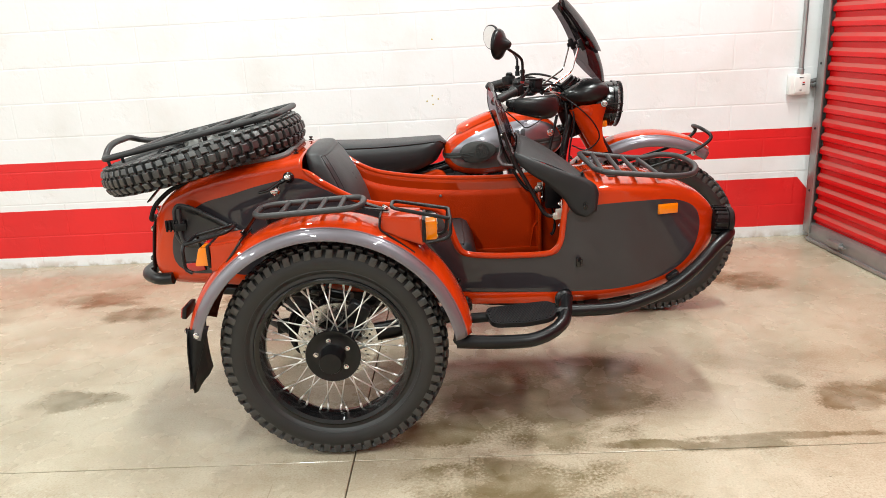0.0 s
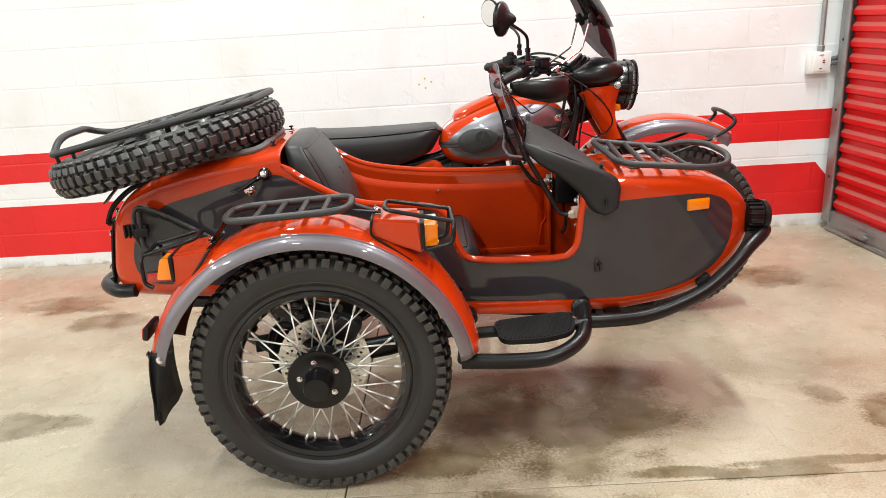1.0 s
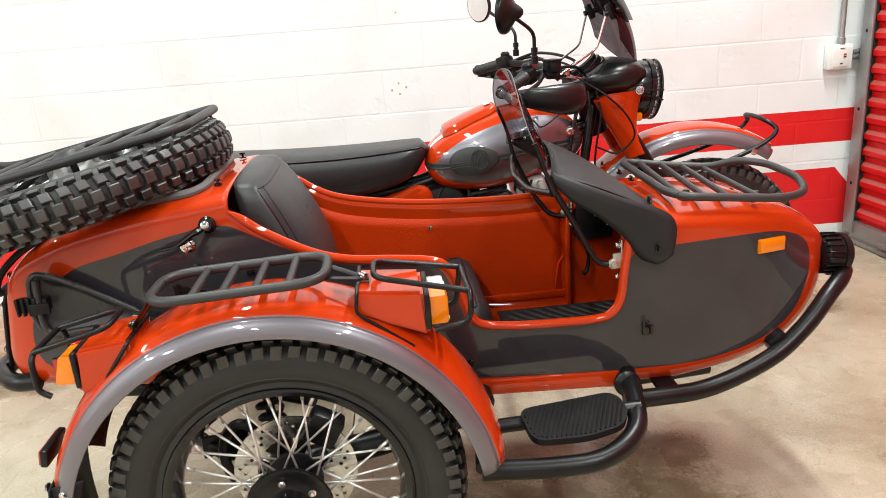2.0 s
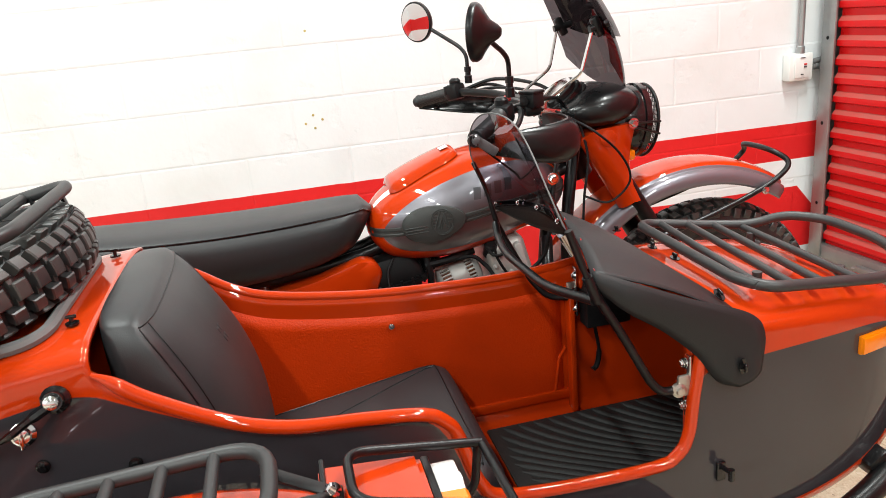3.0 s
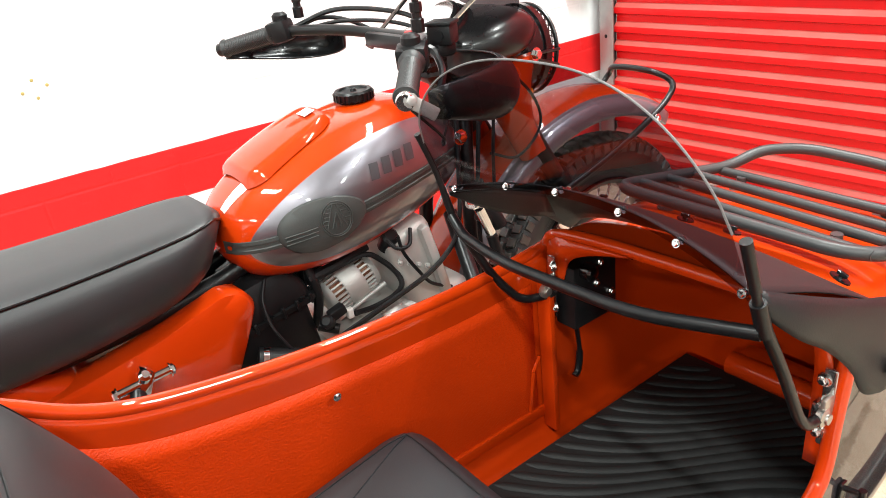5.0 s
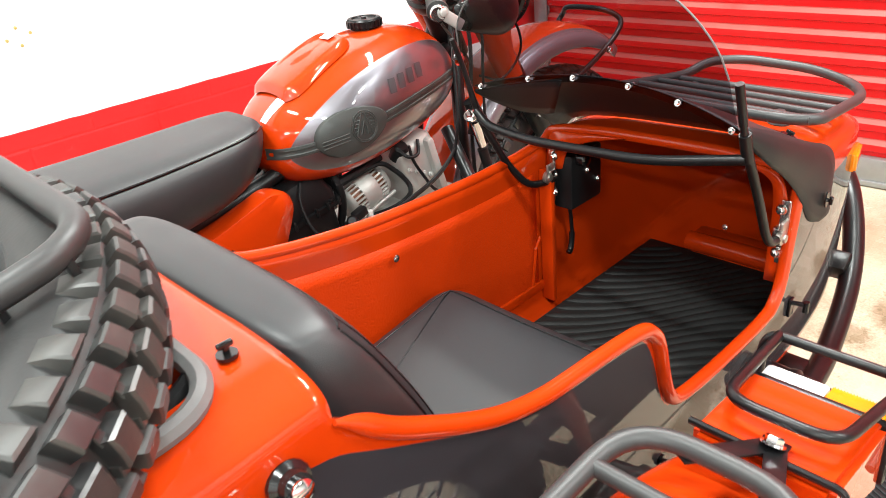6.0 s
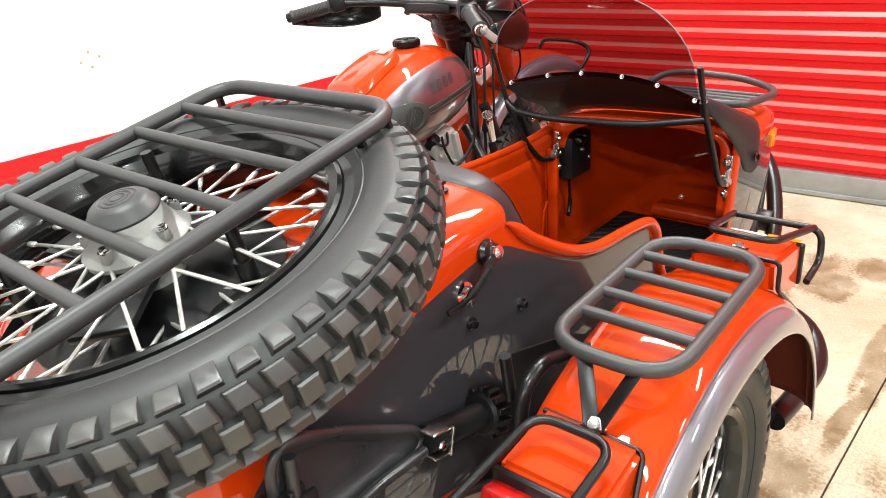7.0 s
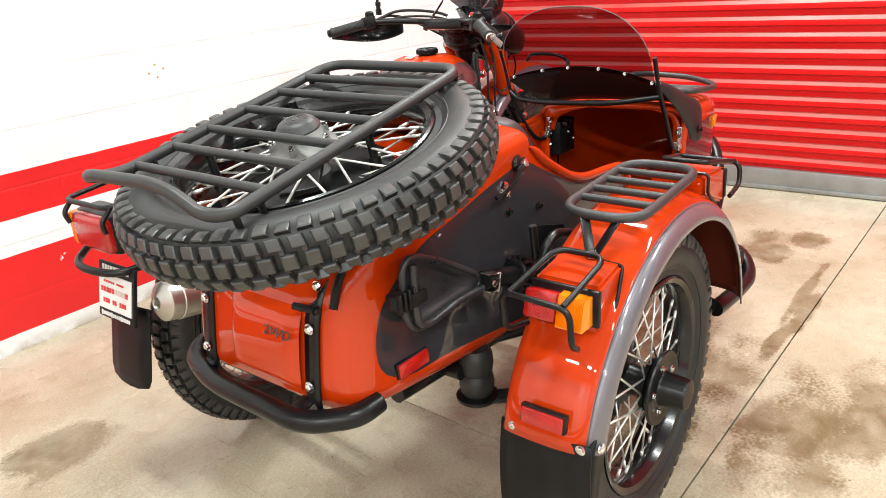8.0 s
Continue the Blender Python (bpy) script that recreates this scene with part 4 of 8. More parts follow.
def build_body(root):
    xs = [-0.64 + 0.04 * (1 - math.cos(math.pi / 2 * i / 5)) for i in range(5)]
    x = -0.60
    while x < 1.22:
        xs.append(x)
        x += 0.0085 if 0.32 < x < 0.46 or 0.68 < x < 0.78 else 0.017
    xs += [1.22, 1.237, 1.254, 1.27, 1.283, 1.294, 1.304, 1.312, 1.318]
    xs = sorted(set(xs + list(COCKPIT)))
    bm = bmesh.new()
    rings = []
    for x in xs:
        zo, zi = shoulder_at(x)
        rings.append([bm.verts.new(p) for p in hull_section(x, zo, zi)])
    join_rings(bm, rings, False)
    decks = []
    for lo, hi in ((-1, COCKPIT[0]), (COCKPIT[1], 2)):
        rows = []
        for x, ring in zip(xs, rings):
            if lo - 1e-6 <= x <= hi + 1e-6:
                zo, zi = shoulder_at(x)
                pts = deck_section(x, zo, zi, crown_at(x))
                rows.append([ring[-1]] + [bm.verts.new(p) for p in pts[1:-1]] + [ring[0]])
        join_rings(bm, rows, False)
        decks.append(rows)
    for k in (0, -1):
        ring = rings[k] + decks[k][k][1:-1]
        c = bm.verts.new(sum((v.co for v in ring), Vector()) / len(ring) + Vector((-0.004 if k == 0 else 0.003, 0, 0)))
        for i in range(len(ring)):
            bm.faces.new((ring[i], ring[(i + 1) % len(ring)], c))
    body = part("body", bm, TWO_TONE, root, "orange sidecar body with dark grey side panels", angle=60)
    livery(body, lambda v: inside_distance(GREY_SIDE, v.x - 0.17 * (v.z - 0.58) * max(0.0, min(1.0, (-0.25 - v.x) / 0.3)), v.z) if v.y < 0.33 else -0.05)
    so = body.modifiers.new("wall", "SOLIDIFY")
    so.thickness, so.offset = 0.007, -1
    # rolled bead round the cockpit
    pts = []
    x = COCKPIT[0]
    outer = [(a, lerp_table(Y_OUT, a) - 0.002, z) for a, z in RIM_OUT][::3]
    arch = [p for p in deck_section(COCKPIT[1], *shoulder_at(COCKPIT[1]), crown_at(COCKPIT[1]))][::-1][2:-2:2]
    inner = [(a, lerp_table(Y_IN, a) + 0.002, z) for a, z in RIM_IN][::-1][::6]
    loop = [Vector(p) for p in outer] + arch + [Vector(p) for p in inner]
    clean = [loop[0]]
    for p in loop[1:]:
        if (p - clean[-1]).length > 0.012:
            clean.append(p)
    bm = bmesh.new()
    line = spline(clean, 3)
    last = len(line) - 1
    sweep(bm, line, [0.0100 * min(1.0, 0.25 + 0.75 * min(i, last - i) / 8) for i in range(last + 1)], 12)
    part("cockpit_rim", bm, ORANGE, root, "rolled orange rim round the cockpit")
    # flange under the cowl's arch and down its outer post
    crest = sorted((p[1], p[2]) for p in deck_section(COCKPIT[1], *shoulder_at(COCKPIT[1]), crown_at(COCKPIT[1])))
    edge = [((0.203, 0.600), (0.226, 0.600)), ((0.203, 0.690), (0.225, 0.690)), ((0.206, 0.748), (0.227, 0.752))]
    for y_top, low in ((0.225, (0.240, 0.776)), (0.275, (0.280, 0.788)), (0.35, (0.35, 0.797)), (0.42, (0.42, 0.798)), (0.51, (0.50, 0.787)), (0.59, (0.57, 0.768)), (0.65, (0.61, 0.745))):
        edge.append(((y_top, lerp_table(crest, y_top) - 0.004), low))
    edge.append(((0.662, 0.700), (0.625, 0.705)))
    bm = bmesh.new()
    loft(bm, [spline([(0.757, *e[k]) for e in edge], 4) for k in (0, 1)], False)
    fl = part("cowl_flange", bm, ORANGE, root, "orange flange inside the cowl's opening")
    fl.modifiers.new("thick", "SOLIDIFY").thickness = 0.005
    return body


def build_cockpit(root):
    # liner on the inner side wall
    bm = bmesh.new()
    rows = []
    for i in range(29):
        x = -0.06 + 0.78 * i / 28
        top = lerp_table(RIM_IN, x) - 0.045
        rows.append([(x, lerp_table(Y_IN, x) - 0.0082, top + (0.435 - top) * j / 10) for j in range(11)])
    loft(bm, rows, False)
    ob = part("inner_liner", bm, LINER, root, "rough textured orange lining with one rivet")
    ob.modifiers.new("thick", "SOLIDIFY").thickness = 0.001
    bm = bmesh.new()
    box(bm, (0.735, 0.648, 0.56), (0.012, 0.03, 0.29), 0.003)
    box(bm, (0.61, 0.6635, 0.447), (0.25, 0.010, 0.022), 0.004)
    for x0, x1, z0, z1 in ((0.700, 0.712, 0.455, 0.535), (0.712, 0.728, 0.535, 0.56)):
        rod(bm, (x0, 0.664, z0), (x1, 0.663, z1), 0.0035, 8)
    part("liner_corner", bm, ORANGE, root)
    bm = bmesh.new()
    bolt(bm, (0.355, 0.661, 0.68), (0, -1, 0), 0.0045, 0.003)
    part("rivet", bm, STEEL, root)
    # cushion, its two front corners rounded in plan
    def round_corner(x, y, r=0.075):
        side = 1 if y > 0.445 else -1
        u, v = (x - (0.47 - r)) / r, (abs(y - 0.445) - (0.21 - r)) / r
        if u <= 0 or v <= 0:
            return x, y
        u, v = min(u, 1), min(v, 1)
        return 0.47 - r + r * u * math.sqrt(1 - v * v / 2), 0.445 + side * (0.21 - r + r * v * math.sqrt(1 - u * u / 2))

    bm = bmesh.new()
    rows = []
    for i in range(25):
        t = i / 24
        x = 0.03 + 0.44 * t
        top = 0.545 + 0.055 * min(1, t / 0.85)
        edge = min(1, (1 - t) / 0.10, 1)
        drop = 0.05 * (1 - math.sqrt(max(0, 1 - (1 - edge) ** 2)))
        row = []
        for j in range(25):
            s = j / 24
            y = 0.235 + 0.42 * s
            side = min(s, 1 - s) / 0.10
            dz = 0.045 * (1 - math.sqrt(max(0, 1 - (1 - min(1, side)) ** 2)))
            row.append((*round_corner(x, y), top - max(drop, dz) - 0.35 * min(drop, dz) - 0.006 * math.sin(math.pi * s)))
        rows.append(row)
    rings = loft(bm, rows, False)
    low = [[bm.verts.new((v.co.x + (0.02 if k == 1 else 0), v.co.y, 0.42)) for v in r] for k, r in ((0, rings[0]), (1, rings[-1]))]
    join_rings(bm, [low[0], rings[0]], False)
    join_rings(bm, [rings[-1], low[1]], False)
    for k in (0, -1):
        col = [r[k] for r in rings]
        base = [bm.verts.new((v.co.x, v.co.y, 0.42)) for v in col]
        join_rings(bm, [col, base], False)
    bmesh.ops.remove_doubles(bm, verts=bm.verts[:], dist=0.0005)
    cushion = part("seat_cushion", bm, VINYL, root, "black vinyl sidecar seat cushion", angle=70)

    def cushion_top(x, y):
        t, s = (x - 0.03) / 0.44, (y - 0.235) / 0.42
        edge, side = min(1, (1 - t) / 0.10), min(1, min(s, 1 - s) / 0.10)
        drop, dz = 0.05 * (1 - math.sqrt(max(0, 1 - (1 - edge) ** 2))), 0.045 * (1 - math.sqrt(max(0, 1 - (1 - side) ** 2)))
        return (*round_corner(x, y), 0.545 + 0.055 * min(1, t / 0.85) - max(drop, dz) - 0.35 * min(drop, dz) - 0.006 * math.sin(math.pi * s) + 0.0004)
    bm = bmesh.new()
    for (xa, ya), (xb, yb) in (((0.06, 0.622), (0.43, 0.622)), ((0.425, 0.618), (0.07, 0.50)), ((0.43, 0.258), (0.43, 0.622)), ((0.06, 0.262), (0.43, 0.262))):
        sweep(bm, [cushion_top(xa + (xb - xa) * k / 24, ya + (yb - ya) * k / 24) for k in range(25)], 0.0011, 6)
    part("seam", bm, BLACK, cushion)
    # backrest: boxed pad with a flat top band
    def pad(t, a, grow=0.0):
        cx, cz = 0.050 - 0.098 * t + 0.026 * math.sin(math.pi * t), 0.54 + 0.374 * t
        half = 0.221 - 0.026 * max(0, (t - 0.35) / 0.65) ** 1.6
        th = 0.056 * (1 - 0.38 * t) * (1 if t < 0.88 else 1 - 0.16 * ((t - 0.88) / 0.12) ** 2)
        half -= 0 if t < 0.9 else 0.012 * ((t - 0.9) / 0.1) ** 2
        ca, sa = math.cos(a), math.sin(a)
        y = 0.446 + (half + grow) * math.copysign(abs(ca) ** 0.45, ca)
        bulge = 0.018 * (1 - abs(ca) ** 1.5) * math.sin(math.pi * min(1, 0.15 + 0.75 * t)) if sa > 0 else 0.0
        deep = th if sa > 0 else (cx + 0.086) / (0.88 + 0.1 * t)
        d = (deep + grow) * math.copysign(abs(sa) ** 0.5, sa) + bulge
        return Vector((cx + d * (0.88 + 0.1 * t), y, cz + d * 0.45 * (1 - t) ** 0.8 + 0.008 * t))
    bm = bmesh.new()
    rows = [[pad(t, 2 * math.pi * j / 48) for j in range(48)] for t in [i / 22 for i in range(20)] + [0.90, 0.93, 0.96, 0.98, 0.992, 1.0]]
    c1 = sum(rows[-1], Vector()) / 48
    rim = rows[-1]
    for k, up in ((0.04, 0.004), (0.11, 0.008), (0.22, 0.011), (0.4, 0.013), (0.7, 0.014)):
        rows.append([p.lerp(c1, k) + Vector((-0.2 * up, 0, up)) for p in rim])
    loft(bm, rows)
    rest = part("backrest", bm, VINYL, root, "black vinyl padded sidecar backrest", angle=60)
    bm = bmesh.new()
    for a in (0.36, math.pi - 0.36):
        sweep(bm, [pad(0.05 + 0.93 * i / 30, a, 0.0003) for i in range(31)], 0.0012, 6)
    sweep(bm, [pad(0.985, 0.36 + (math.pi - 0.72) * i / 30, 0.0004) for i in range(31)], 0.0012, 6)
    for a in (0.75, math.pi - 0.75):
        sweep(bm, [pad(0.98 - 0.75 * i / 30, a + (0.25 if a > 1.57 else -0.25) * i / 30, 0.0003) for i in range(31)], 0.0011, 6)
    part("seam", bm, BLACK, rest)
    bm = bmesh.new()
    for dy in (-0.007, 0.007):
        for dz in (-0.008, 0.008):
            q = pad(0.70 + dz / 0.36, 1.5708)
            box(bm, (q.x - 0.0006, 0.446 + dy, q.z), (0.0024, 0.010, 0.011), 0.001, Matrix.Rotation(radians(-27), 3, "Y"))
    part("stitched_badge", bm, VINYL, rest)
    # ribbed rubber mat: broad flat ribs running aslant
    bm = bmesh.new()
    box(bm, (0.785, 0.4215, 0.432), (0.53, 0.359, 0.008), 0.003)
    mat = part("floor_mat", bm, MAT_RUBBER, root, "ribbed black rubber floor mat")
    bm = bmesh.new()
    for k in range(29):
        x0 = 0.56 + k * 0.0335
        path = []
        for i in range(25):
            s = i / 24
            x, y = x0 - 0.38 * s + 0.022 * math.sin(6.3 * s + 0.3), 0.25 + 0.345 * s
            if 0.535 < x < 1.035:
                path.append((x, y, 0.4365))
        if len(path) > 3:
            sweep(bm, path, [0.003] + [0.0088] * (len(path) - 2) + [0.003], 8, flat=0.45)
    part("rib", bm, MAT_RUBBER, mat)
    bm = bmesh.new()
    sweep(bm, [(1.045, 0.250, 0.462), (1.045, 0.385, 0.464), (1.045, 0.505, 0.462)], 0.021, 14)
    box(bm, (1.075, 0.378, 0.452), (0.06, 0.255, 0.050), 0.010)
    part("toe_board", bm, ORANGE, root, "rolled orange foot rail")
    # black box with cable inside the cowl
    bm = bmesh.new()
    box(bm, (0.805, 0.626, 0.676), (0.100, 0.045, 0.112), 0.006)
    cbox = part("control_box", bm, PLASTIC, root, "black control box under the cowl")
    bm = bmesh.new()
    lathe(bm, [(0.014, 0), (0.014, 0.016), (0.010, 0.020), (0.004, 0.021)], 16, along((0.780, 0.604, 0.722), (0.780, 0.5, 0.722)))
    part("knob", bm, GLOSS_BLACK, cbox)
    for x, z in ((0.815, 0.722), (0.805, 0.690), (0.84, 0.66)):
        bm = bmesh.new()
        bolt(bm, (x, 0.604, z), (0, -1, 0), 0.005, 0.006)
        part("screw", bm, STEEL, cbox)
    bm = bmesh.new()
    bolt(bm, (1.062, 0.435, 0.505), (-1, 0, 0.3), 0.005, 0.004)
    part("toe_rivet", bm, STEEL, root)
    bm = bmesh.new()
    sweep(bm, spline([(0.775, 0.63, 0.65), (0.785, 0.63, 0.60), (0.792, 0.632, 0.55), (0.785, 0.63, 0.52), (0.775, 0.628, 0.512)], 6), [0.004] * 12 + [0.006] * 13, 8)
    part("cable", bm, BLACK, root)


GLASS_C = 0.455


def shield(s, t):
    """The little windscreen: s across (-1 to 1), t up (0 to 1)."""
    y = GLASS_C + 0.235 * s * (1 - 0.02 * t)
    top = 0.975 + 0.132 * (1 - abs(s) ** 2.6) ** 0.62 if abs(s) < 1 else 0.975
    low = 0.922 - 0.034 * s * s
    z = low + (top - low) * t
    x = 0.635 - 0.045 * s * s - 0.42 * (z - 0.91)
    return Vector((x, y, z))


def build_windscreen(root):
    bm = bmesh.new()
    rows = [[shield(-1 + 2 * i / 40, j / 14) for j in range(15)] for i in range(41)]
    loft(bm, rows, False)
    ob = part("windscreen", bm, SMOKE, root, "lightly smoked curved windscreen")
    bm = bmesh.new()
    edge = [shield(-1 + 2 * i / 60, 1) for i in range(61)]
    sweep(bm, edge, 0.0013, 6)
    part("windscreen_edge", bm, GREY_RUBBER, ob)
    # apron below the glass, forward onto the cowl
    bm = bmesh.new()
    rows = []
    for i in range(41):
        s = -1 + 2 * i / 40
        a = shield(s, 0) + Vector((0, 0, 0.012))
        y = a.y
        front = Vector((0.84, y + 0.012 * s, deck_height(0.84, y) + 0.004))
        if s < -0.86:
            k = (-0.86 - s) / 0.14
            front = front.lerp(Vector((0.845, 0.184, 0.79)), k)
        row = []
        for j in range(11):
            t = j / 10
            p = a.lerp(front, t)
            p.z += 0.012 * math.sin(math.pi * t)
            row.append(p)
        rows.append(row)
    loft(bm, rows, False)
    ap = part("apron", bm, FLAP, root, "black canvas apron buttoned to the cowl")
    ap.modifiers.new("thick", "SOLIDIFY").thickness = 0.002
    # corner of the apron on the motorcycle's side
    bm = bmesh.new()
    end = shield(1, 0)
    corner = Vector((0.772, 0.655, 0.806))
    rows = []
    for i in range(13):
        u = i / 12
        a, b = shield(1 - 0.7 * u, 0) + Vector((0, 0, 0.004)), end.lerp(corner, u) - Vector((0, 0, 0.012 * math.sin(math.pi * u)))
        rows.append([a.lerp(b, j / 5) for j in range(6)])
    loft(bm, rows, False)
    part("apron_corner", bm, FLAP, ap).modifiers.new("thick", "SOLIDIFY").thickness = 0.002
    # side flap hanging down over the body's side
    bm = bmesh.new()
    top = spline([shield(-1, 0) + Vector((-0.002, -0.006, 0.02)), (0.66, 0.196, 0.882), (0.75, 0.188, 0.843), (0.836, 0.185, 0.808), (0.862, 0.181, 0.772), (0.856, 0.177, 0.710)], 6)
    low = spline([shield(-1, 0) + Vector((-0.002, -0.008, -0.005)), (0.640, 0.194, 0.842), (0.695, 0.190, 0.803), (0.750, 0.186, 0.752), (0.782, 0.182, 0.706), (0.818, 0.177, 0.690)], 6)
    rows = [[a.lerp(b, j / 6) + Vector((0, -0.006 * math.sin(math.pi * j / 6), 0)) for j in range(7)] for a, b in zip(top, low)]
    loft(bm, rows, False)
    ob = part("side_flap", bm, FLAP, root, "black canvas flap held by a turn button")
    ob.modifiers.new("thick", "SOLIDIFY").thickness = 0.002
    for p, w in (((0.819, 0.172, 0.729), (0, -1, 0)), ((0.822, 0.242, 0.818), (0, -0.4, 1)), ((0.83, 0.388, 0.832), (0, 0, 1)), ((0.823, 0.455, 0.834), (0, 0, 1)), ((0.823, 0.60, 0.826), (0, 0.2, 1))):
        bm = bmesh.new()
        m = along(p, Vector(p) + Vector(w))
        lathe(bm, [(0.011, 0), (0.011, 0.002)], 16, m @ Matrix.Diagonal((0.6, 1.2, 1, 1)))
        lathe(bm, [(0.0032, 0), (0.0032, 0.005)], 8, m)
        box(bm, m @ Vector((0, 0, 0.0075)), (0.005, 0.014, 0.006), 0.002, m.to_3x3())
        part("turn_button", bm, GLOSS_BLACK, ap)
    bm = bmesh.new()
    for s in (-0.955, -0.58, -0.22, 0.20, 0.55, 0.93):
        p = shield(s, 0) + Vector((-0.006, 0, 0.008))
        bolt(bm, p, (-1, 0, 0.3), 0.0036, 0.004)
        bolt(bm, p + Vector((0.010, 0, 0)), (1, 0, -0.3), 0.0036, 0.004)
    part("screen_bolt", bm, CHROME, ap, "bright screws along the apron")
    # hinged tube frame
    bm = bmesh.new()
    left = [(0.562, 0.698, 0.985), (0.585, 0.698, 0.93), (0.602, 0.690, 0.845), (0.650, 0.672, 0.74), (0.690, 0.655, 0.685), (0.738, 0.642, 0.682)]
    right = [(0.564, 0.212, 0.968), (0.575, 0.211, 0.935), (0.597, 0.209, 0.877), (0.64, 0.206, 0.80), (0.683, 0.204, 0.715), (0.700, 0.202, 0.694), (0.735, 0.200, 0.694)]
    for pth in (left, right):
        line = fillet(pth, 0.03)
        sweep(bm, line, [0.0046 if p.z > 0.90 else 0.0058 if p.z > 0.85 and pth is left else 0.0068 for p in line], 12)
    sweep(bm, fillet([(0.597, 0.688, 0.855), (0.592, 0.66, 0.835), (0.575, 0.56, 0.832), (0.573, 0.34, 0.842), (0.598, 0.209, 0.862)], 0.05), 0.0075, 12)
    for pth in (right,):
        a, b = Vector(pth[0]), Vector(pth[2])
        rod(bm, a + Vector((0, 0, 0.004)), a.lerp(b, 0.6), 0.0060, 14)
        rod(bm, a.lerp(b, 0.75), b + (b - a) * 0.2, 0.0082, 14)
    part("screen_frame", bm, BLACK, root, "black tube frame of the windscreen")
    bm = bmesh.new()
    for y, n in ((0.209, -1), (0.636, 1)):
        box(bm, (0.7465, y + n * 0.006, 0.694), (0.005, 0.015, 0.108), 0.002)
        box(bm, (0.738, y + n * 0.001, 0.694), (0.018, 0.012, 0.026), 0.004)
        for z in (0.732, 0.694, 0.658):
            lathe(bm, [(0.009, 0), (0.009, 0.004), (0.006, 0.008)], 14, along((0.747, y, z), (0.5, y - 0.12 * n * -1, z)))
            bolt(bm, (0.741, y, z), (-1, 0, 0), 0.005, 0.005)
    part("hinge_bracket", bm, STEEL, root, "bright steel hinge bracket")
    for y, n in ((0.199, -1), (0.640, -1)):
        bm = bmesh.new()
        lathe(bm, [(0.0, -0.004), (0.011, -0.004), (0.012, -0.002), (0.012, 0.004), (0.007, 0.006), (0.0065, 0.009), (0.002, 0.010)], 18, along((0.728, y, 0.694), (0.728, y + n, 0.694)))
        box(bm, (0.738, y, 0.700), (0.024, 0.007, 0.036), 0.003)
        part("hinge_knuckle", bm, BRUSHED, root, "cast alloy hinge knuckle")


def deck_height(x, y):
    zo, zi = shoulder_at(x)
    pts = deck_section(x, zo, zi, crown_at(x))
    pts = sorted(((p.y, p.z) for p in pts), key=lambda q: q[0])
    return lerp_table(pts, y)


def rack(root, outline, slats, r, name, label, feet=(), mat=None):
    """A tube rack: a bent loop, cross tubes and feet."""
    bm = bmesh.new()
    sweep(bm, outline, r, 12, True)
    frame_part = part(name, bm, RACK_BLACK, root, label)
    for a, b in slats:
        s = bmesh.new()
        rod(s, a, b, r * 0.8, 10)
        part("slat", s, RACK_BLACK, frame_part)
    if feet:
        s = bmesh.new()
        for a, b in feet:
            rod(s, a, b, r * 0.85, 10)
            lathe(s, [(r * 2, 0), (r * 2, 0.004)], 14, along(b, Vector(b) + Vector((0, 0, 1))))
        part("foot", s, RACK_BLACK, frame_part)
    return frame_part


def build_racks(root):
    # on the nose
    def nose(x, y, dz=0.0):
        return Vector((x, y, 0.826 - 0.125 * (x - 0.88) + dz))
    loop = fillet([nose(0.88, 0.63), nose(1.03, 0.60), nose(1.11, 0.57, 0.006), nose(1.165, 0.55, 0.030), nose(1.222, 0.50, 0.034), nose(1.235, 0.36, 0.026), nose(1.20, 0.27, 0.010), nose(1.13, 0.235, 0.002), nose(0.90, 0.225), nose(0.87, 0.27)], 0.045, True, 6)
    sl = [(nose(xa, ya), nose(xb, yb)) for xa, ya, xb, yb in ((0.930, 0.615, 0.888, 0.235), (0.985, 0.608, 0.945, 0.226), (1.038, 0.597, 1.002, 0.228), (1.09, 0.575, 1.075, 0.231))]
    rack(root, loop, sl, 0.0095, "nose_rack", "black tubular luggage rack on the nose", [(nose(x, y), Vector((x, y, deck_height(x, y) - 0.002))) for x, y in ((0.93, 0.30), (0.93, 0.56), (1.10, 0.31), (1.08, 0.53))])
    # on the mudguard
    z = 0.815
    loop = fillet([(-0.187, -0.075, z - 0.012), (0.126, -0.074, z + 0.001), (0.126, 0.081, z + 0.001), (-0.187, 0.080, z - 0.012)], 0.06, True, 7)
    sl = [((x, -0.073, z - 0.004 + 0.042 * x), (x, 0.079, z - 0.004 + 0.042 * x)) for x in (-0.107, -0.053, 0.005, 0.063)]
    fr = rack(root, loop, sl, 0.0095, "mudguard_rack", "black tubular rack over the mudguard")
    for x0, x1, zz in ((-0.178, -0.232, 0.742), (0.118, 0.191, 0.792)):
        bm = bmesh.new()
        for y, yb in ((-0.040, -0.014), (0.034, -0.008)):
            a, b = Vector((x0, y, z - 0.006)), Vector((x1, yb, zz))
            d = (b - a)
            box(bm, (a + b) / 2, (0.018, 0.003, d.length), 0.001, d.to_track_quat("Z", "Y").to_matrix())
        box(bm, (x1, -0.011, zz), (0.022, 0.024, 0.003), 0.001, Matrix.Rotation(radians(35 if x1 < 0 else 4), 3, "Y"))
        part("rack_bracket", bm, BLACK, fr)
        bm = bmesh.new()
        bolt(bm, (x1, -0.011, zz + 0.003), (-0.5 if x1 < 0 else 0.5, 0, 0.8), 0.008, 0.008)
        part("bolt", bm, CHROME, fr)


SPARE = Matrix.Translation((-0.456, 0.452, 0.923)) @ Matrix.Rotation(radians(-12.5), 4, "Y")


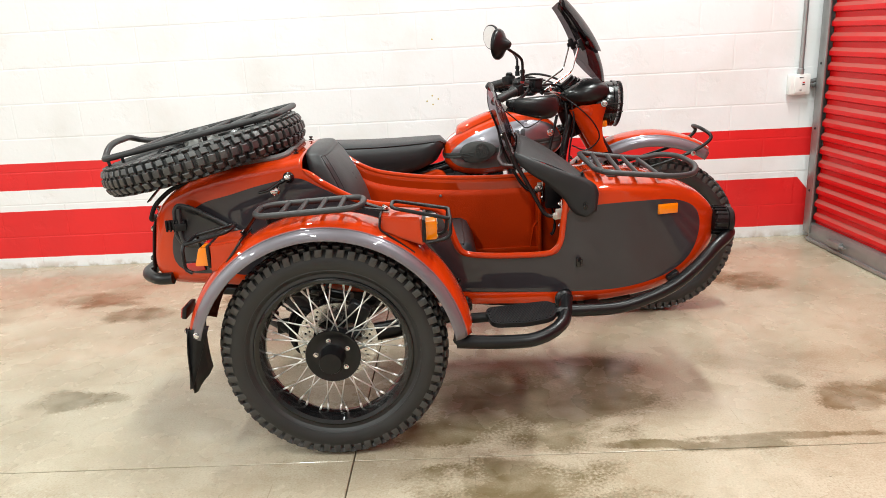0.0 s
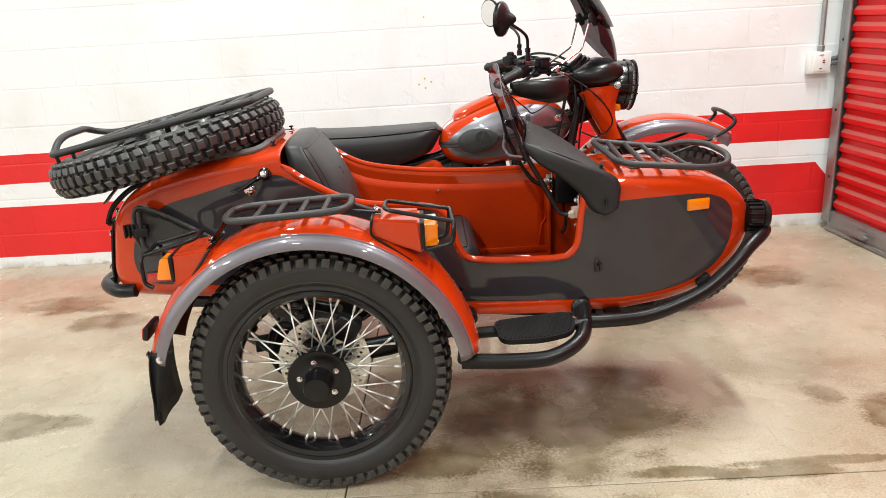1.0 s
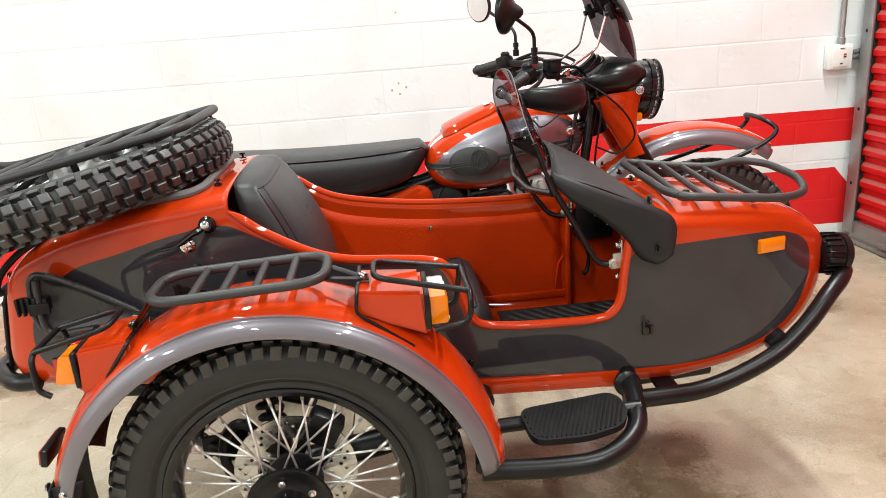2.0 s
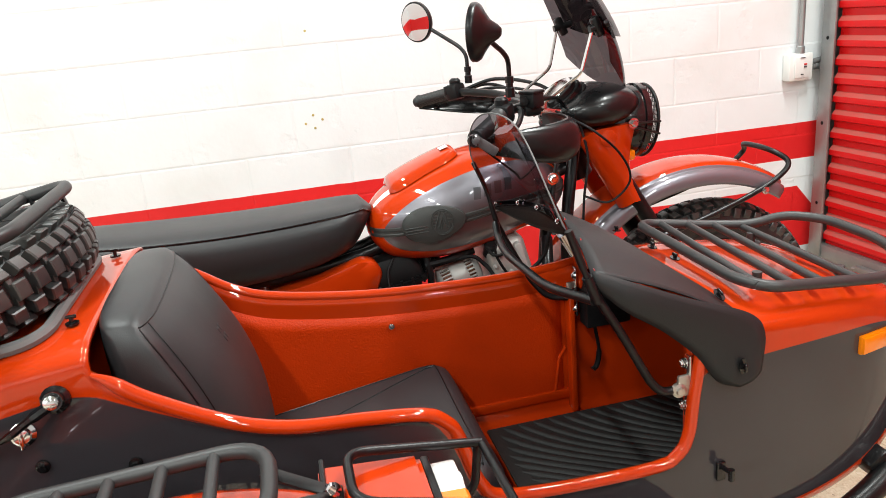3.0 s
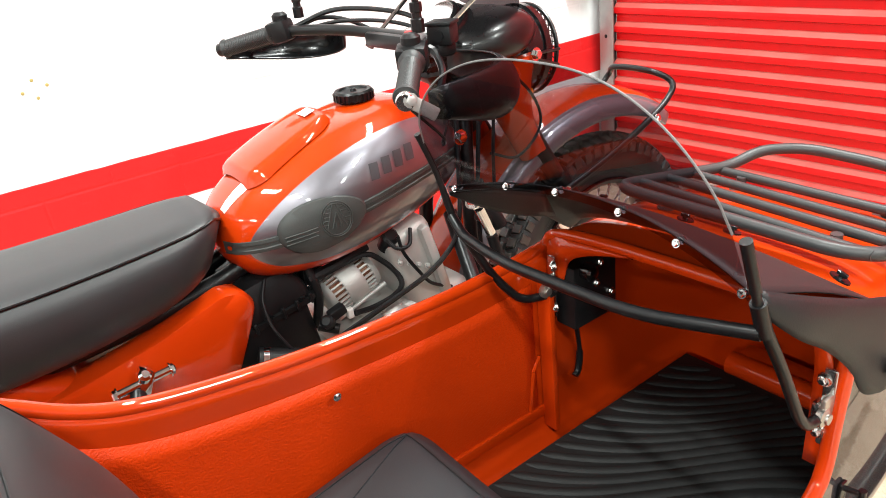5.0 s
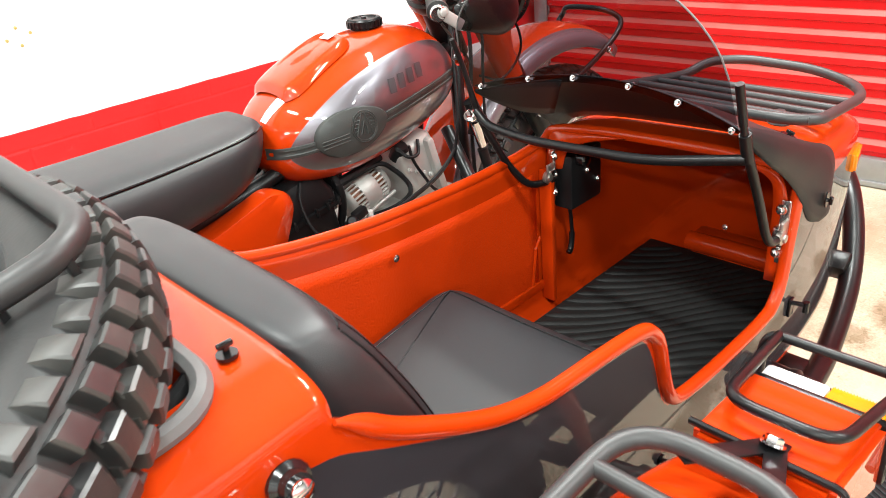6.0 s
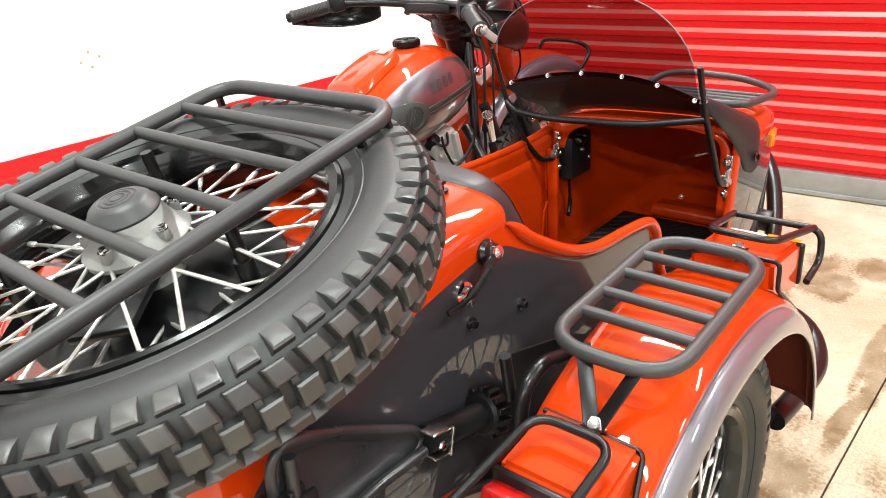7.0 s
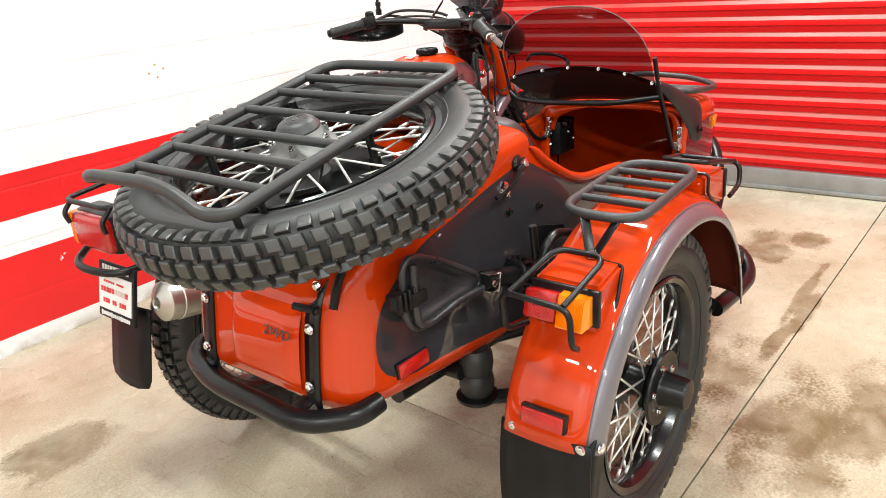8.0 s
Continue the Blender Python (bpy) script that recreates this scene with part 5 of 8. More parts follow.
def build_spare_rack(root):
    RACK = Matrix.Translation((-0.48, 0.457, 0.991)) @ Matrix.Rotation(radians(-11.5), 4, "Y")

    def at(u, v, w=0.0):
        return RACK @ Vector((u, v, w))
    v0, v1 = -0.157, 0.207
    # the rear end rises into a carrying bar
    loop = fillet([at(0.318, v1), at(0.318, v0), at(-0.272, v0), at(-0.290, v0 + 0.045), at(-0.290, -0.060, 0.030), at(-0.290, 0.0, 0.040), at(-0.303, 0.160, 0.040), at(-0.285, v1, 0.018), at(-0.225, v1)], 0.055, True, 6)
    sl = [(at(u, v0), at(u, v1)) for u in (-0.198, -0.116, -0.035, 0.062, 0.153, 0.234)]
    fr = rack(root, loop, sl, 0.0105, "luggage_rack", "black tubular luggage rack over the spare wheel")
    for u, v in ((0.27, v0), (0.27, v1), (-0.24, v0), (-0.19, v1)):
        k = -1 if v > 0 else 1
        bm = bmesh.new()
        for du in (-0.024, 0.024):
            box(bm, at(u + du, v + k * 0.004, -0.022), (0.006, 0.014, 0.042), 0.001, RACK.to_3x3())
        box(bm, at(u, v + k * 0.016, -0.042), (0.054, 0.036, 0.004), 0.001, RACK.to_3x3())
        part("rack_bracket", bm, BLACK, fr)
    for u, v in ((0.06, -0.125), (-0.10, 0.13), (0.12, 0.13)):
        bm = bmesh.new()
        rod(bm, at(u, v, -0.004), at(u, v, -0.07), 0.008, 10)
        rod(bm, at(u, v, -0.068), at(u, v, -0.12), 0.012, 10)
        part("rack_post", bm, BLACK, fr)


def build_spare():
    th = new("spare_wheel")
    th.matrix_world = VEHICLE @ SPARE @ Matrix.Rotation(radians(90), 4, "X")
    tagged(th, "spare spoked wheel with knobbly tyre lying under the rack", "wheel")
    build_wheel(th, Matrix(), False, 0.05)
    bm = bmesh.new()
    hub_drum(bm, (0, 0, 0), 0.052, 0.048)
    part("hub", bm, ALLOY, th, "cast alloy hub")
    # cast housing with a small grooved cap over the hub
    up = along((0, 0.0, 0), (0, 1, 0))
    bm = bmesh.new()
    lathe(bm, [(0.030, 0.024), (0.058, 0.025), (0.063, 0.028), (0.064, 0.034), (0.061, 0.038), (0.053, 0.043), (0.047, 0.052), (0.043, 0.064), (0.041, 0.068), (0.030, 0.069)], 36, up)
    part("hub_drum", bm, HUB_GREY, th, "grey cast hub housing")
    for k in range(5):
        a = 2 * math.pi * k / 5 + 0.5
        bm = bmesh.new()
        box(bm, up @ Vector((0.053 * math.cos(a), 0.053 * math.sin(a), 0.045)), (0.016, 0.012, 0.016), 0.004, up.to_3x3() @ Matrix.Rotation(a, 3, "Z"), 2)
        part("drum_lug", bm, HUB_GREY, th)
        bm = bmesh.new()
        bolt(bm, up @ Vector((0.055 * math.cos(a), 0.055 * math.sin(a), 0.053)), up.to_3x3() @ Vector((0, 0, 1)), 0.005, 0.006)
        part("drum_bolt", bm, CHROME, th)
    bm = bmesh.new()
    lathe(bm, [(0.036, 0.066), (0.0415, 0.067), (0.0425, 0.070), (0.041, 0.073), (0.0385, 0.075), (0.035, 0.081), (0.029, 0.0855), (0.0225, 0.0870), (0.0215, 0.0860), (0.0195, 0.0860), (0.0185, 0.0875), (0.0165, 0.0878), (0.0155, 0.0865), (0.0135, 0.0865), (0.0125, 0.0880), (0.0105, 0.0882), (0.0095, 0.0868), (0.0075, 0.0868), (0.0065, 0.0884), (0.002, 0.0885)], 36, up)
    part("hub_cap", bm, RACK_BLACK, th, "domed black hub cap with ring grooves")
    for a in (20, 140, 260):
        bm = bmesh.new()
        box(bm, (0.075 * math.cos(radians(a)), 0.012, 0.075 * math.sin(radians(a))), (0.15, 0.012, 0.07), 0.005, Matrix.Rotation(radians(-a), 3, "Y"))
        part("mount_arm", bm, BLACK, th)
    bm = bmesh.new()
    lathe(bm, [(0.05, 0.02), (0.115, 0.022), (0.155, 0.034), (0.155, 0.040), (0.05, 0.040)], 36, y_axis((0, 0, 0)))
    part("mounting_plate", bm, BLACK, th, "black round wheel mount")


def arc_mudguard(centre, radius, a0, a1, prof, n=56):
    """A mudguard: a section of (y, dr) swept round an axle."""
    rows = []
    for i in range(n + 1):
        a = a0 + (a1 - a0) * i / n
        rows.append([Vector((centre[0] + (radius + dr) * math.cos(a), centre[1] + y, centre[2] + (radius + dr) * math.sin(a))) for y, dr in prof])
    return rows


def build_mudguard(root):
    prof = [(p.x, p.y) for p in spline([(0.078, -0.045, 0), (0.077, -0.02, 0), (0.066, -0.004, 0), (0.04, 0.002, 0), (0.0, 0.004, 0), (-0.04, 0.002, 0), (-0.068, -0.004, 0), (-0.083, -0.013, 0), (-0.086, -0.019, 0), (-0.092, -0.020, 0), (-0.100, -0.028, 0), (-0.105, -0.040, 0), (-0.106, -0.050, 0)], 4)]
    bm = bmesh.new()
    loft(bm, arc_mudguard((0.0, 0, 0.345), 0.436, radians(9), radians(165), prof), False)
    ob = part("mudguard", bm, BAND_PAINT, root, "orange mudguard with a grey edge band", angle=60)
    livery(ob, lambda v: -v.y - 0.0845)
    so = ob.modifiers.new("thick", "SOLIDIFY")
    so.thickness, so.offset = 0.003, 1
    # inner face takes the darkened colour that stands in for shade
    ob.data.materials.append(UNDERSIDE_SHADE)
    so.material_offset = 1
    # rubber flap
    bm = bmesh.new()
    rows = []
    for i in range(9):
        t = i / 8
        z = 0.475 - 0.20 * t
        x = -0.412 - 0.035 * t + 0.03 * t * t
        rows.append([(x + 0.02 * (1 - abs(s)) * -0.5, -0.012 - 0.09 * s * -1 * (1 + 0.05 * t), z - (0.012 if abs(s) < 0.99 and t == 1 else 0)) for s in (-1, -0.6, -0.2, 0.2, 0.6, 1)])
    loft(bm, rows, False)
    rows2 = [[(-0.410 - 0.02 * t, -0.10, 0.475 - 0.19 * t), (-0.345 - 0.075 * t, -0.104, 0.49 - 0.20 * t)] for t in [i / 6 for i in range(7)]]
    loft(bm, rows2, False)
    fl = part("mud_flap", bm, PLASTIC, root, "black rubber mud flap")
    fl.modifiers.new("thick", "SOLIDIFY").thickness = 0.004
    bm = bmesh.new()
    bolt(bm, (-0.385, -0.106, 0.462), (-0.3, -1, 0), 0.007, 0.006)
    for y in (-0.085, 0.05):
        bolt(bm, (-0.418, y, 0.47), (-1, 0, 0), 0.007, 0.006)
    part("flap_bolt", bm, CHROME, fl)
    # rear reflector
    bm = bmesh.new()
    box(bm, (-0.426, -0.020, 0.516), (0.014, 0.088, 0.035), 0.003, Matrix.Rotation(radians(10), 3, "Y"))
    rf = part("reflector_base", bm, BLACK, root)
    bm = bmesh.new()
    box(bm, (-0.433, -0.020, 0.516), (0.008, 0.080, 0.029), 0.002, Matrix.Rotation(radians(10), 3, "Y"))
    part("reflector", bm, RED_LENS, rf, "red reflector")

    # lamp housings front and rear
    def housing(lo, hi):
        b = bmesh.new()
        rings = [[b.verts.new(p) for p in lo], [b.verts.new(p) for p in hi]]
        join_rings(b, rings, True)
        b.faces.new(rings[0][::-1])
        b.faces.new(rings[1])
        bmesh.ops.bevel(b, geom=b.edges[:], offset=0.006, segments=2, affect="EDGES")
        return b

    y0, y1 = -0.072, 0.054
    rear = part("rear_lamp_housing", housing([(-0.330, y0, 0.645), (-0.330, y1, 0.645), (-0.322, y1, 0.728), (-0.322, y0, 0.728)], [(-0.230, y0 + 0.004, 0.650), (-0.230, y1, 0.650), (-0.226, y1, 0.742), (-0.228, y0 + 0.004, 0.738)]), ORANGE, root, "orange lamp housing")
    front = part("front_lamp_housing", housing([(0.304, y0 + 0.002, 0.690), (0.304, y1, 0.690), (0.297, y1, 0.778), (0.297, y0 + 0.002, 0.776)], [(0.18, y0 + 0.004, 0.738), (0.18, y1, 0.738), (0.176, y1, 0.788), (0.176, y0 + 0.006, 0.786)]), ORANGE, root, "orange lamp housing")
    for par, x, s, inner, up in ((rear, -0.333, -1, RED_LENS, -0.014), (front, 0.309, 1, CLEAR_LENS, 0.032)):
        bm = bmesh.new()
        box(bm, (x - s * 0.006, (y0 + y1) / 2, 0.705 + up), (0.010, 0.131, 0.068), 0.003)
        part("lamp_base", bm, BLACK, par)
        bm = bmesh.new()
        ol = [(-0.009, 0.0)] + [(-0.009 - 0.054 * (0.03 + 0.94 * k / 36), 0.0295 + 0.0022 * (k % 2)) for k in range(37)] + [(-0.063, 0.0)]
        slope = 0.30 if s < 0 else 0.0
        rings = [[bm.verts.new((x + s * (o - (0.003 if e else 0) + (slope * (0.703 + up - z) if o else 0)), y, z)) for y, o in ol] for z, e in ((0.676 + up, 1), (0.680 + up, 0), (0.726 + up, 0), (0.730 + up, 1))]
        join_rings(bm, rings, True)
        bm.faces.new(rings[0])
        bm.faces.new(rings[-1])
        part("amber_lens", bm, AMBER, par, "ribbed amber indicator lens")
        bm = bmesh.new()
        lean = Matrix.Rotation(-s * math.atan(slope), 3, "Y")
        box(bm, (x + s * 0.014, 0.0225, 0.703 + up), (0.034, 0.0625, 0.052), 0.005, lean)
        for q in (0.006, 0.011, 0.016, 0.021):
            ring = [Vector((x + s * 0.014, 0.0225, 0.703 + up)) + lean @ Vector((s * 0.0172, q * math.cos(a), q * math.sin(a))) for a in [2 * math.pi * k / 28 for k in range(28)]]
            sweep(bm, ring, 0.0011, 5, True)
        part("inner_lens", bm, inner, par, "red tail lamp lens" if s < 0 else "clear position lamp lens")
        bm = bmesh.new()
        for y, z in ((-0.012, 0.712 + up), (-0.056, 0.684 + up)):
            bolt(bm, (x + s * 0.031, y, z), (s, 0, 0), 0.004, 0.003)
        part("lens_screw", bm, BRASS, par)
        # guard of bent rod round the lamp
        bm = bmesh.new()
        X = lambda d: x + s * d
        rear_end = -0.068 if s < 0 else -0.098
        yb = y0 + (0.014 if s < 0 else -0.006)
        bar = [(X(0.0), y1 + 0.012, 0.650 + up), (X(0.058), y1 + 0.020, 0.658 + up), (X(0.068), y1 + 0.020, 0.738 + up), (X(0.072), yb, 0.735 + up), (X(0.070), yb - 0.004, (0.668 if s < 0 else 0.684) + up), (X(0.05 if s < 0 else 0.004), yb - 0.003, (0.655 if s < 0 else 0.672) + up)]
        sweep(bm, fillet(bar, 0.022), 0.0056, 10)
        hoop = [(X(0.070), yb + 0.012, 0.737 + up), (X(rear_end), y0 + 0.018, 0.774 + up), (X(rear_end), y1 - 0.012, 0.774 + up), (X(0.068), y1 + 0.006, 0.738 + up)]
        sweep(bm, fillet(hoop, 0.028), 0.0057, 10)
        part("lamp_guard", bm, BLACK, par, "black rod lamp guard")
        # seam moulding where housing meets mudguard
        bm = bmesh.new()
        if s < 0:
            seam = [(-0.228, y1 + 0.002, 0.736), (-0.229, y0 + 0.003, 0.734), (-0.262, y0 - 0.004, 0.690), (-0.293, y0 - 0.006, 0.648)]
        else:
            seam = [(X(-0.127), y1 + 0.004, 0.758 + up), (X(-0.129), y0 - 0.002, 0.758 + up), (X(-0.134), y0 - 0.004, 0.718 + up), (X(-0.036), y0 - 0.006, 0.643 + up)]
        sweep(bm, fillet(seam, 0.010), 0.0035, 8)
        part("seam_moulding", bm, BLACK, par)


def build_chassis(root):
    hub = (0.004, -0.004, 0.354)
    w = build_wheel(root, Matrix.Translation(hub))
    bm = bmesh.new()
    hub_drum(bm, (0, 0, 0), 0.06, 0.04)
    part("hub", bm, BLACK, w)
    bm = bmesh.new()
    lathe(bm, [(0.030, 0.02), (0.070, 0.045), (0.083, 0.052), (0.085, 0.056), (0.083, 0.060), (0.076, 0.060), (0.066, 0.0565), (0.048, 0.0560), (0.040, 0.060), (0.0375, 0.066), (0.0365, 0.084), (0.0360, 0.085), (0.0352, 0.110), (0.0325, 0.1155), (0.020, 0.1175), (0.004, 0.118)], 40, y_axis((0, 0, 0)))
    part("hub_cap", bm, BLACK, w, "dished black hub cap with a round boss")
    bm = bmesh.new()
    for a in (100, 28, 172, -44, -116):
        bolt(bm, (0.052 * math.cos(radians(a)), -0.058, 0.052 * math.sin(radians(a))), (0, -1, 0), 0.0058, 0.006)
    part("hub_bolt", bm, CHROME, w)
    bm = bmesh.new()
    brake_disc(bm, (0, 0.062, 0.0))
    part("brake_disc", bm, STEEL, w, "drilled steel brake disc")
    # caliper, arm and damper behind the wheel
    bm = bmesh.new()
    box(bm, (0.07, 0.075, 0.44), (0.075, 0.05, 0.07), 0.012, Matrix.Rotation(radians(30), 3, "Y"))
    part("brake_caliper", bm, BLACK, root)
    bm = bmesh.new()
    sweep(bm, [(0.0, 0.10, 0.345), (0.18, 0.12, 0.36), (0.38, 0.14, 0.40)], 0.030, 14)
    sweep(bm, [(0.36, 0.14, 0.40), (0.42, 0.16, 0.41), (0.42, 0.42, 0.42)], 0.024, 12)
    part("swing_arm", bm, BLACK, root, "black trailing arm behind the wheel")
    bm = bmesh.new()
    a, b = Vector((-0.035, 0.125, 0.36)), Vector((-0.06, 0.14, 0.62))
    rod(bm, a, b, 0.011)
    m = along(a, b)
    sweep(bm, [m @ Vector((0.026 * math.cos(i * 0.62), 0.026 * math.sin(i * 0.62), 0.04 + 0.19 * i / 72)) for i in range(73)], 0.0052, 8)
    lathe(bm, [(0.022, 0.0), (0.03, 0.01), (0.03, 0.035)], 16, m)
    part("damper", bm, BLACK, root, "black coil spring damper")
    bm = bmesh.new()
    ring = [(-0.11 + 0.055 * math.cos(i / 24 * 2 * math.pi) * 0.8, 0.115, 0.37 + 0.075 * math.sin(i / 24 * 2 * math.pi)) for i in range(24)]
    sweep(bm, ring, 0.012, 8, True)
    part("brake_hose", bm, BLACK, root)
    # axle carrier seen behind, with rubber bellows
    bm = bmesh.new()
    lathe(bm, [(0.03, 0), (0.035, 0.010), (0.038, 0.03), (0.036, 0.045), (0.030, 0.052), (0.035, 0.060), (0.038, 0.08), (0.036, 0.10), (0.028, 0.110)], 24, Matrix.Translation((-0.265, 0.24, 0.39)))
    part("rubber_bellows", bm, RUBBER, root, "round black rubber suspension bellows")
    bm = bmesh.new()
    lathe(bm, [(0.0, 0), (0.042, 0), (0.046, 0.004), (0.046, 0.010), (0.040, 0.014)], 24, Matrix.Translation((-0.265, 0.24, 0.378)))
    sweep(bm, [(-0.262, 0.235, 0.378), (-0.22, 0.19, 0.375), (-0.16, 0.13, 0.37), (-0.06, 0.12, 0.36)], 0.016, 10)
    rod(bm, (-0.25, 0.26, 0.50), (0.05, 0.14, 0.47), 0.016)
    box(bm, (-0.16, 0.165, 0.375), (0.10, 0.008, 0.05), 0.002, Matrix.Rotation(radians(20), 3, "Z"))
    part("suspension_arm", bm, BLACK, root)
    bm = bmesh.new()
    for p in ((-0.20, 0.165, 0.39), (-0.20, 0.165, 0.37), (-0.265, 0.215, 0.38)):
        bolt(bm, p, (-0.8, -0.6, 0), 0.006, 0.006)
    part("suspension_bolt", bm, CHROME, root)
    # frame tubes beneath
    bm = bmesh.new()
    for y in (0.30, 0.60):
        sweep(bm, [(-0.45, y, 0.47), (0.1, y, 0.420), (0.8, y, 0.350), (1.0, y, 0.362)], 0.02, 12)
    for x in (-0.30, 0.10, 0.42, 0.80):
        z = 0.455 - 0.1 * (x + 0.3)
        rod(bm, (x, 0.25, z), (x, 0.62, z), 0.018)
    for x, z in ((-0.05, 0.40), (0.62, 0.36)):
        rod(bm, (x, 0.60, z + 0.02), (x, 1.05, z - 0.06), 0.02)
    rod(bm, (0.05, 0.72, 0.47), (0.163, 0.95, 0.64), 0.013)
    rod(bm, (0.715, 0.72, 0.45), (0.82, 1.0, 0.70), 0.015)
    part("frame", bm, BLACK, root, "black tubular sidecar frame")
    # step board on a bent tube
    bm = bmesh.new()
    tube = fillet([(0.385, -0.045, 0.375), (0.50, -0.055, 0.370), (0.63, -0.06, 0.372), (0.72, -0.01, 0.40), (0.745, 0.11, 0.425), (0.76, 0.20, 0.42)], 0.06)
    sweep(bm, tube, 0.021, 14)
    sweep(bm, fillet([(0.39, -0.045, 0.378), (0.405, 0.08, 0.405), (0.42, 0.16, 0.41)], 0.03), 0.018, 12)
    rod(bm, (0.40, 0.05, 0.41), (0.74, 0.05, 0.42), 0.016)
    step = part("step_tube", bm, BLACK, root, "thick black bent tube carrying the step")
    bm = bmesh.new()
    ol = [(p.x, p.y) for p in fillet([(0.492, -0.042, 0), (0.60, -0.046, 0), (0.685, -0.022, 0), (0.708, 0.035, 0), (0.690, 0.088, 0), (0.478, 0.060, 0)], 0.03, True, 5)]
    tilt = Matrix.Translation((0, 0, 0.425)) @ Matrix.Rotation(radians(8), 4, "X")
    plate(bm, ol, 0.015, tilt)
    pad = part("step_pad", bm, PLASTIC, step, "ribbed black rubber step pad")
    bm = bmesh.new()
    for k in range(30):
        x = 0.44 + k * 0.0098
        run = [(x + 0.05 * i / 40, -0.04 + 0.125 * i / 40) for i in range(41)]
        run = [p for p in run if inside_distance(ol, *p) > 0.005]
        if len(run) > 4:
            sweep(bm, [tilt @ Vector((p[0], p[1], 0.0078)) for p in (run[0], run[-1])], 0.0027, 6, flat=0.8)
    part("rib", bm, PLASTIC, pad)
    bm = bmesh.new()
    box(bm, (0.575, 0.206, 0.418), (0.41, 0.026, 0.042), 0.008, Matrix.Rotation(radians(2.5), 3, "Y"))
    part("sill", bm, ORANGE, root, "raised orange sill along the body's foot")
    # long side tube up to the nose, with its clamp
    bm = bmesh.new()
    side = spline([(0.74, 0.145, 0.385), (0.82, 0.150, 0.380), (0.95, 0.165, 0.382), (1.10, 0.192, 0.425), (1.20, 0.225, 0.482), (1.28, 0.268, 0.540), (1.335, 0.31, 0.566), (1.355, 0.36, 0.572), (1.345, 0.50, 0.57), (1.29, 0.62, 0.55)], 6)
    sweep(bm, side, 0.021, 14)
    bp = part("side_bar", bm, BLACK, root, "thick black crash tube bending up to the nose")
    bm = bmesh.new()
    lathe(bm, [(0.022, 0), (0.030, 0.004), (0.030, 0.014), (0.022, 0.02)], 18, along((0.745, 0.16, 0.42), (0.745, 0.0, 0.45)))
    box(bm, (1.13, 0.235, 0.452), (0.045, 0.06, 0.045), 0.006, Matrix.Rotation(radians(-30), 3, "Y"))
    box(bm, (0.85, 0.20, 0.385), (0.05, 0.10, 0.012), 0.004)
    part("bar_clamp", bm, BLACK, bp)
    # fog lamp on the bar
    bm = bmesh.new()
    m = along((1.288, 0.35, 0.614), (1.373, 0.35, 0.608))
    lathe(bm, [(0.012, -0.005), (0.034, 0.0), (0.046, 0.012), (0.046, 0.05), (0.05, 0.052), (0.05, 0.066), (0.044, 0.072), (0.02, 0.074)], 28, m)
    box(bm, (1.330, 0.35, 0.572), (0.035, 0.03, 0.035), 0.006)
    fog = part("fog_lamp", bm, BLACK, root, "round black finned fog lamp")
    bm = bmesh.new()
    for k in range(18):
        a = 2 * math.pi * k / 18
        box(bm, m @ Vector((0.047 * math.cos(a), 0.047 * math.sin(a), 0.025)), (0.010, 0.003, 0.045), 0.0008, m.to_3x3() @ Matrix.Rotation(a, 3, "Z"), 1)
    part("lamp_fin", bm, BLACK, fog)
    bm = bmesh.new()
    lathe(bm, [(0.043, 0.0725), (0.02, 0.078), (0.002, 0.079)], 24, m)
    part("fog_lens", bm, CLEAR_LENS, fog)
    bm = bmesh.new()
    bolt(bm, (1.330, 0.333, 0.572), (0, -1, 0), 0.006, 0.005)
    part("bolt", bm, CHROME, fog)
    # rear bumper
    bm = bmesh.new()
    sweep(bm, fillet([(-0.558, 0.240, 0.534), (-0.61, 0.242, 0.532), (-0.678, 0.31, 0.532), (-0.675, 0.57, 0.534), (-0.635, 0.685, 0.540), (-0.555, 0.70, 0.552)], 0.09, n=8), 0.0205, 16)
    bu = part("rear_bumper", bm, BLACK, root, "thick black tubular rear bumper")
    bm = bmesh.new()
    for y in (0.33, 0.605):
        box(bm, (-0.648, y, 0.552), (0.07, 0.032, 0.005), 0.001, Matrix.Rotation(radians(-14), 3, "Y"))
    part("bumper_bracket", bm, BLACK, bu)


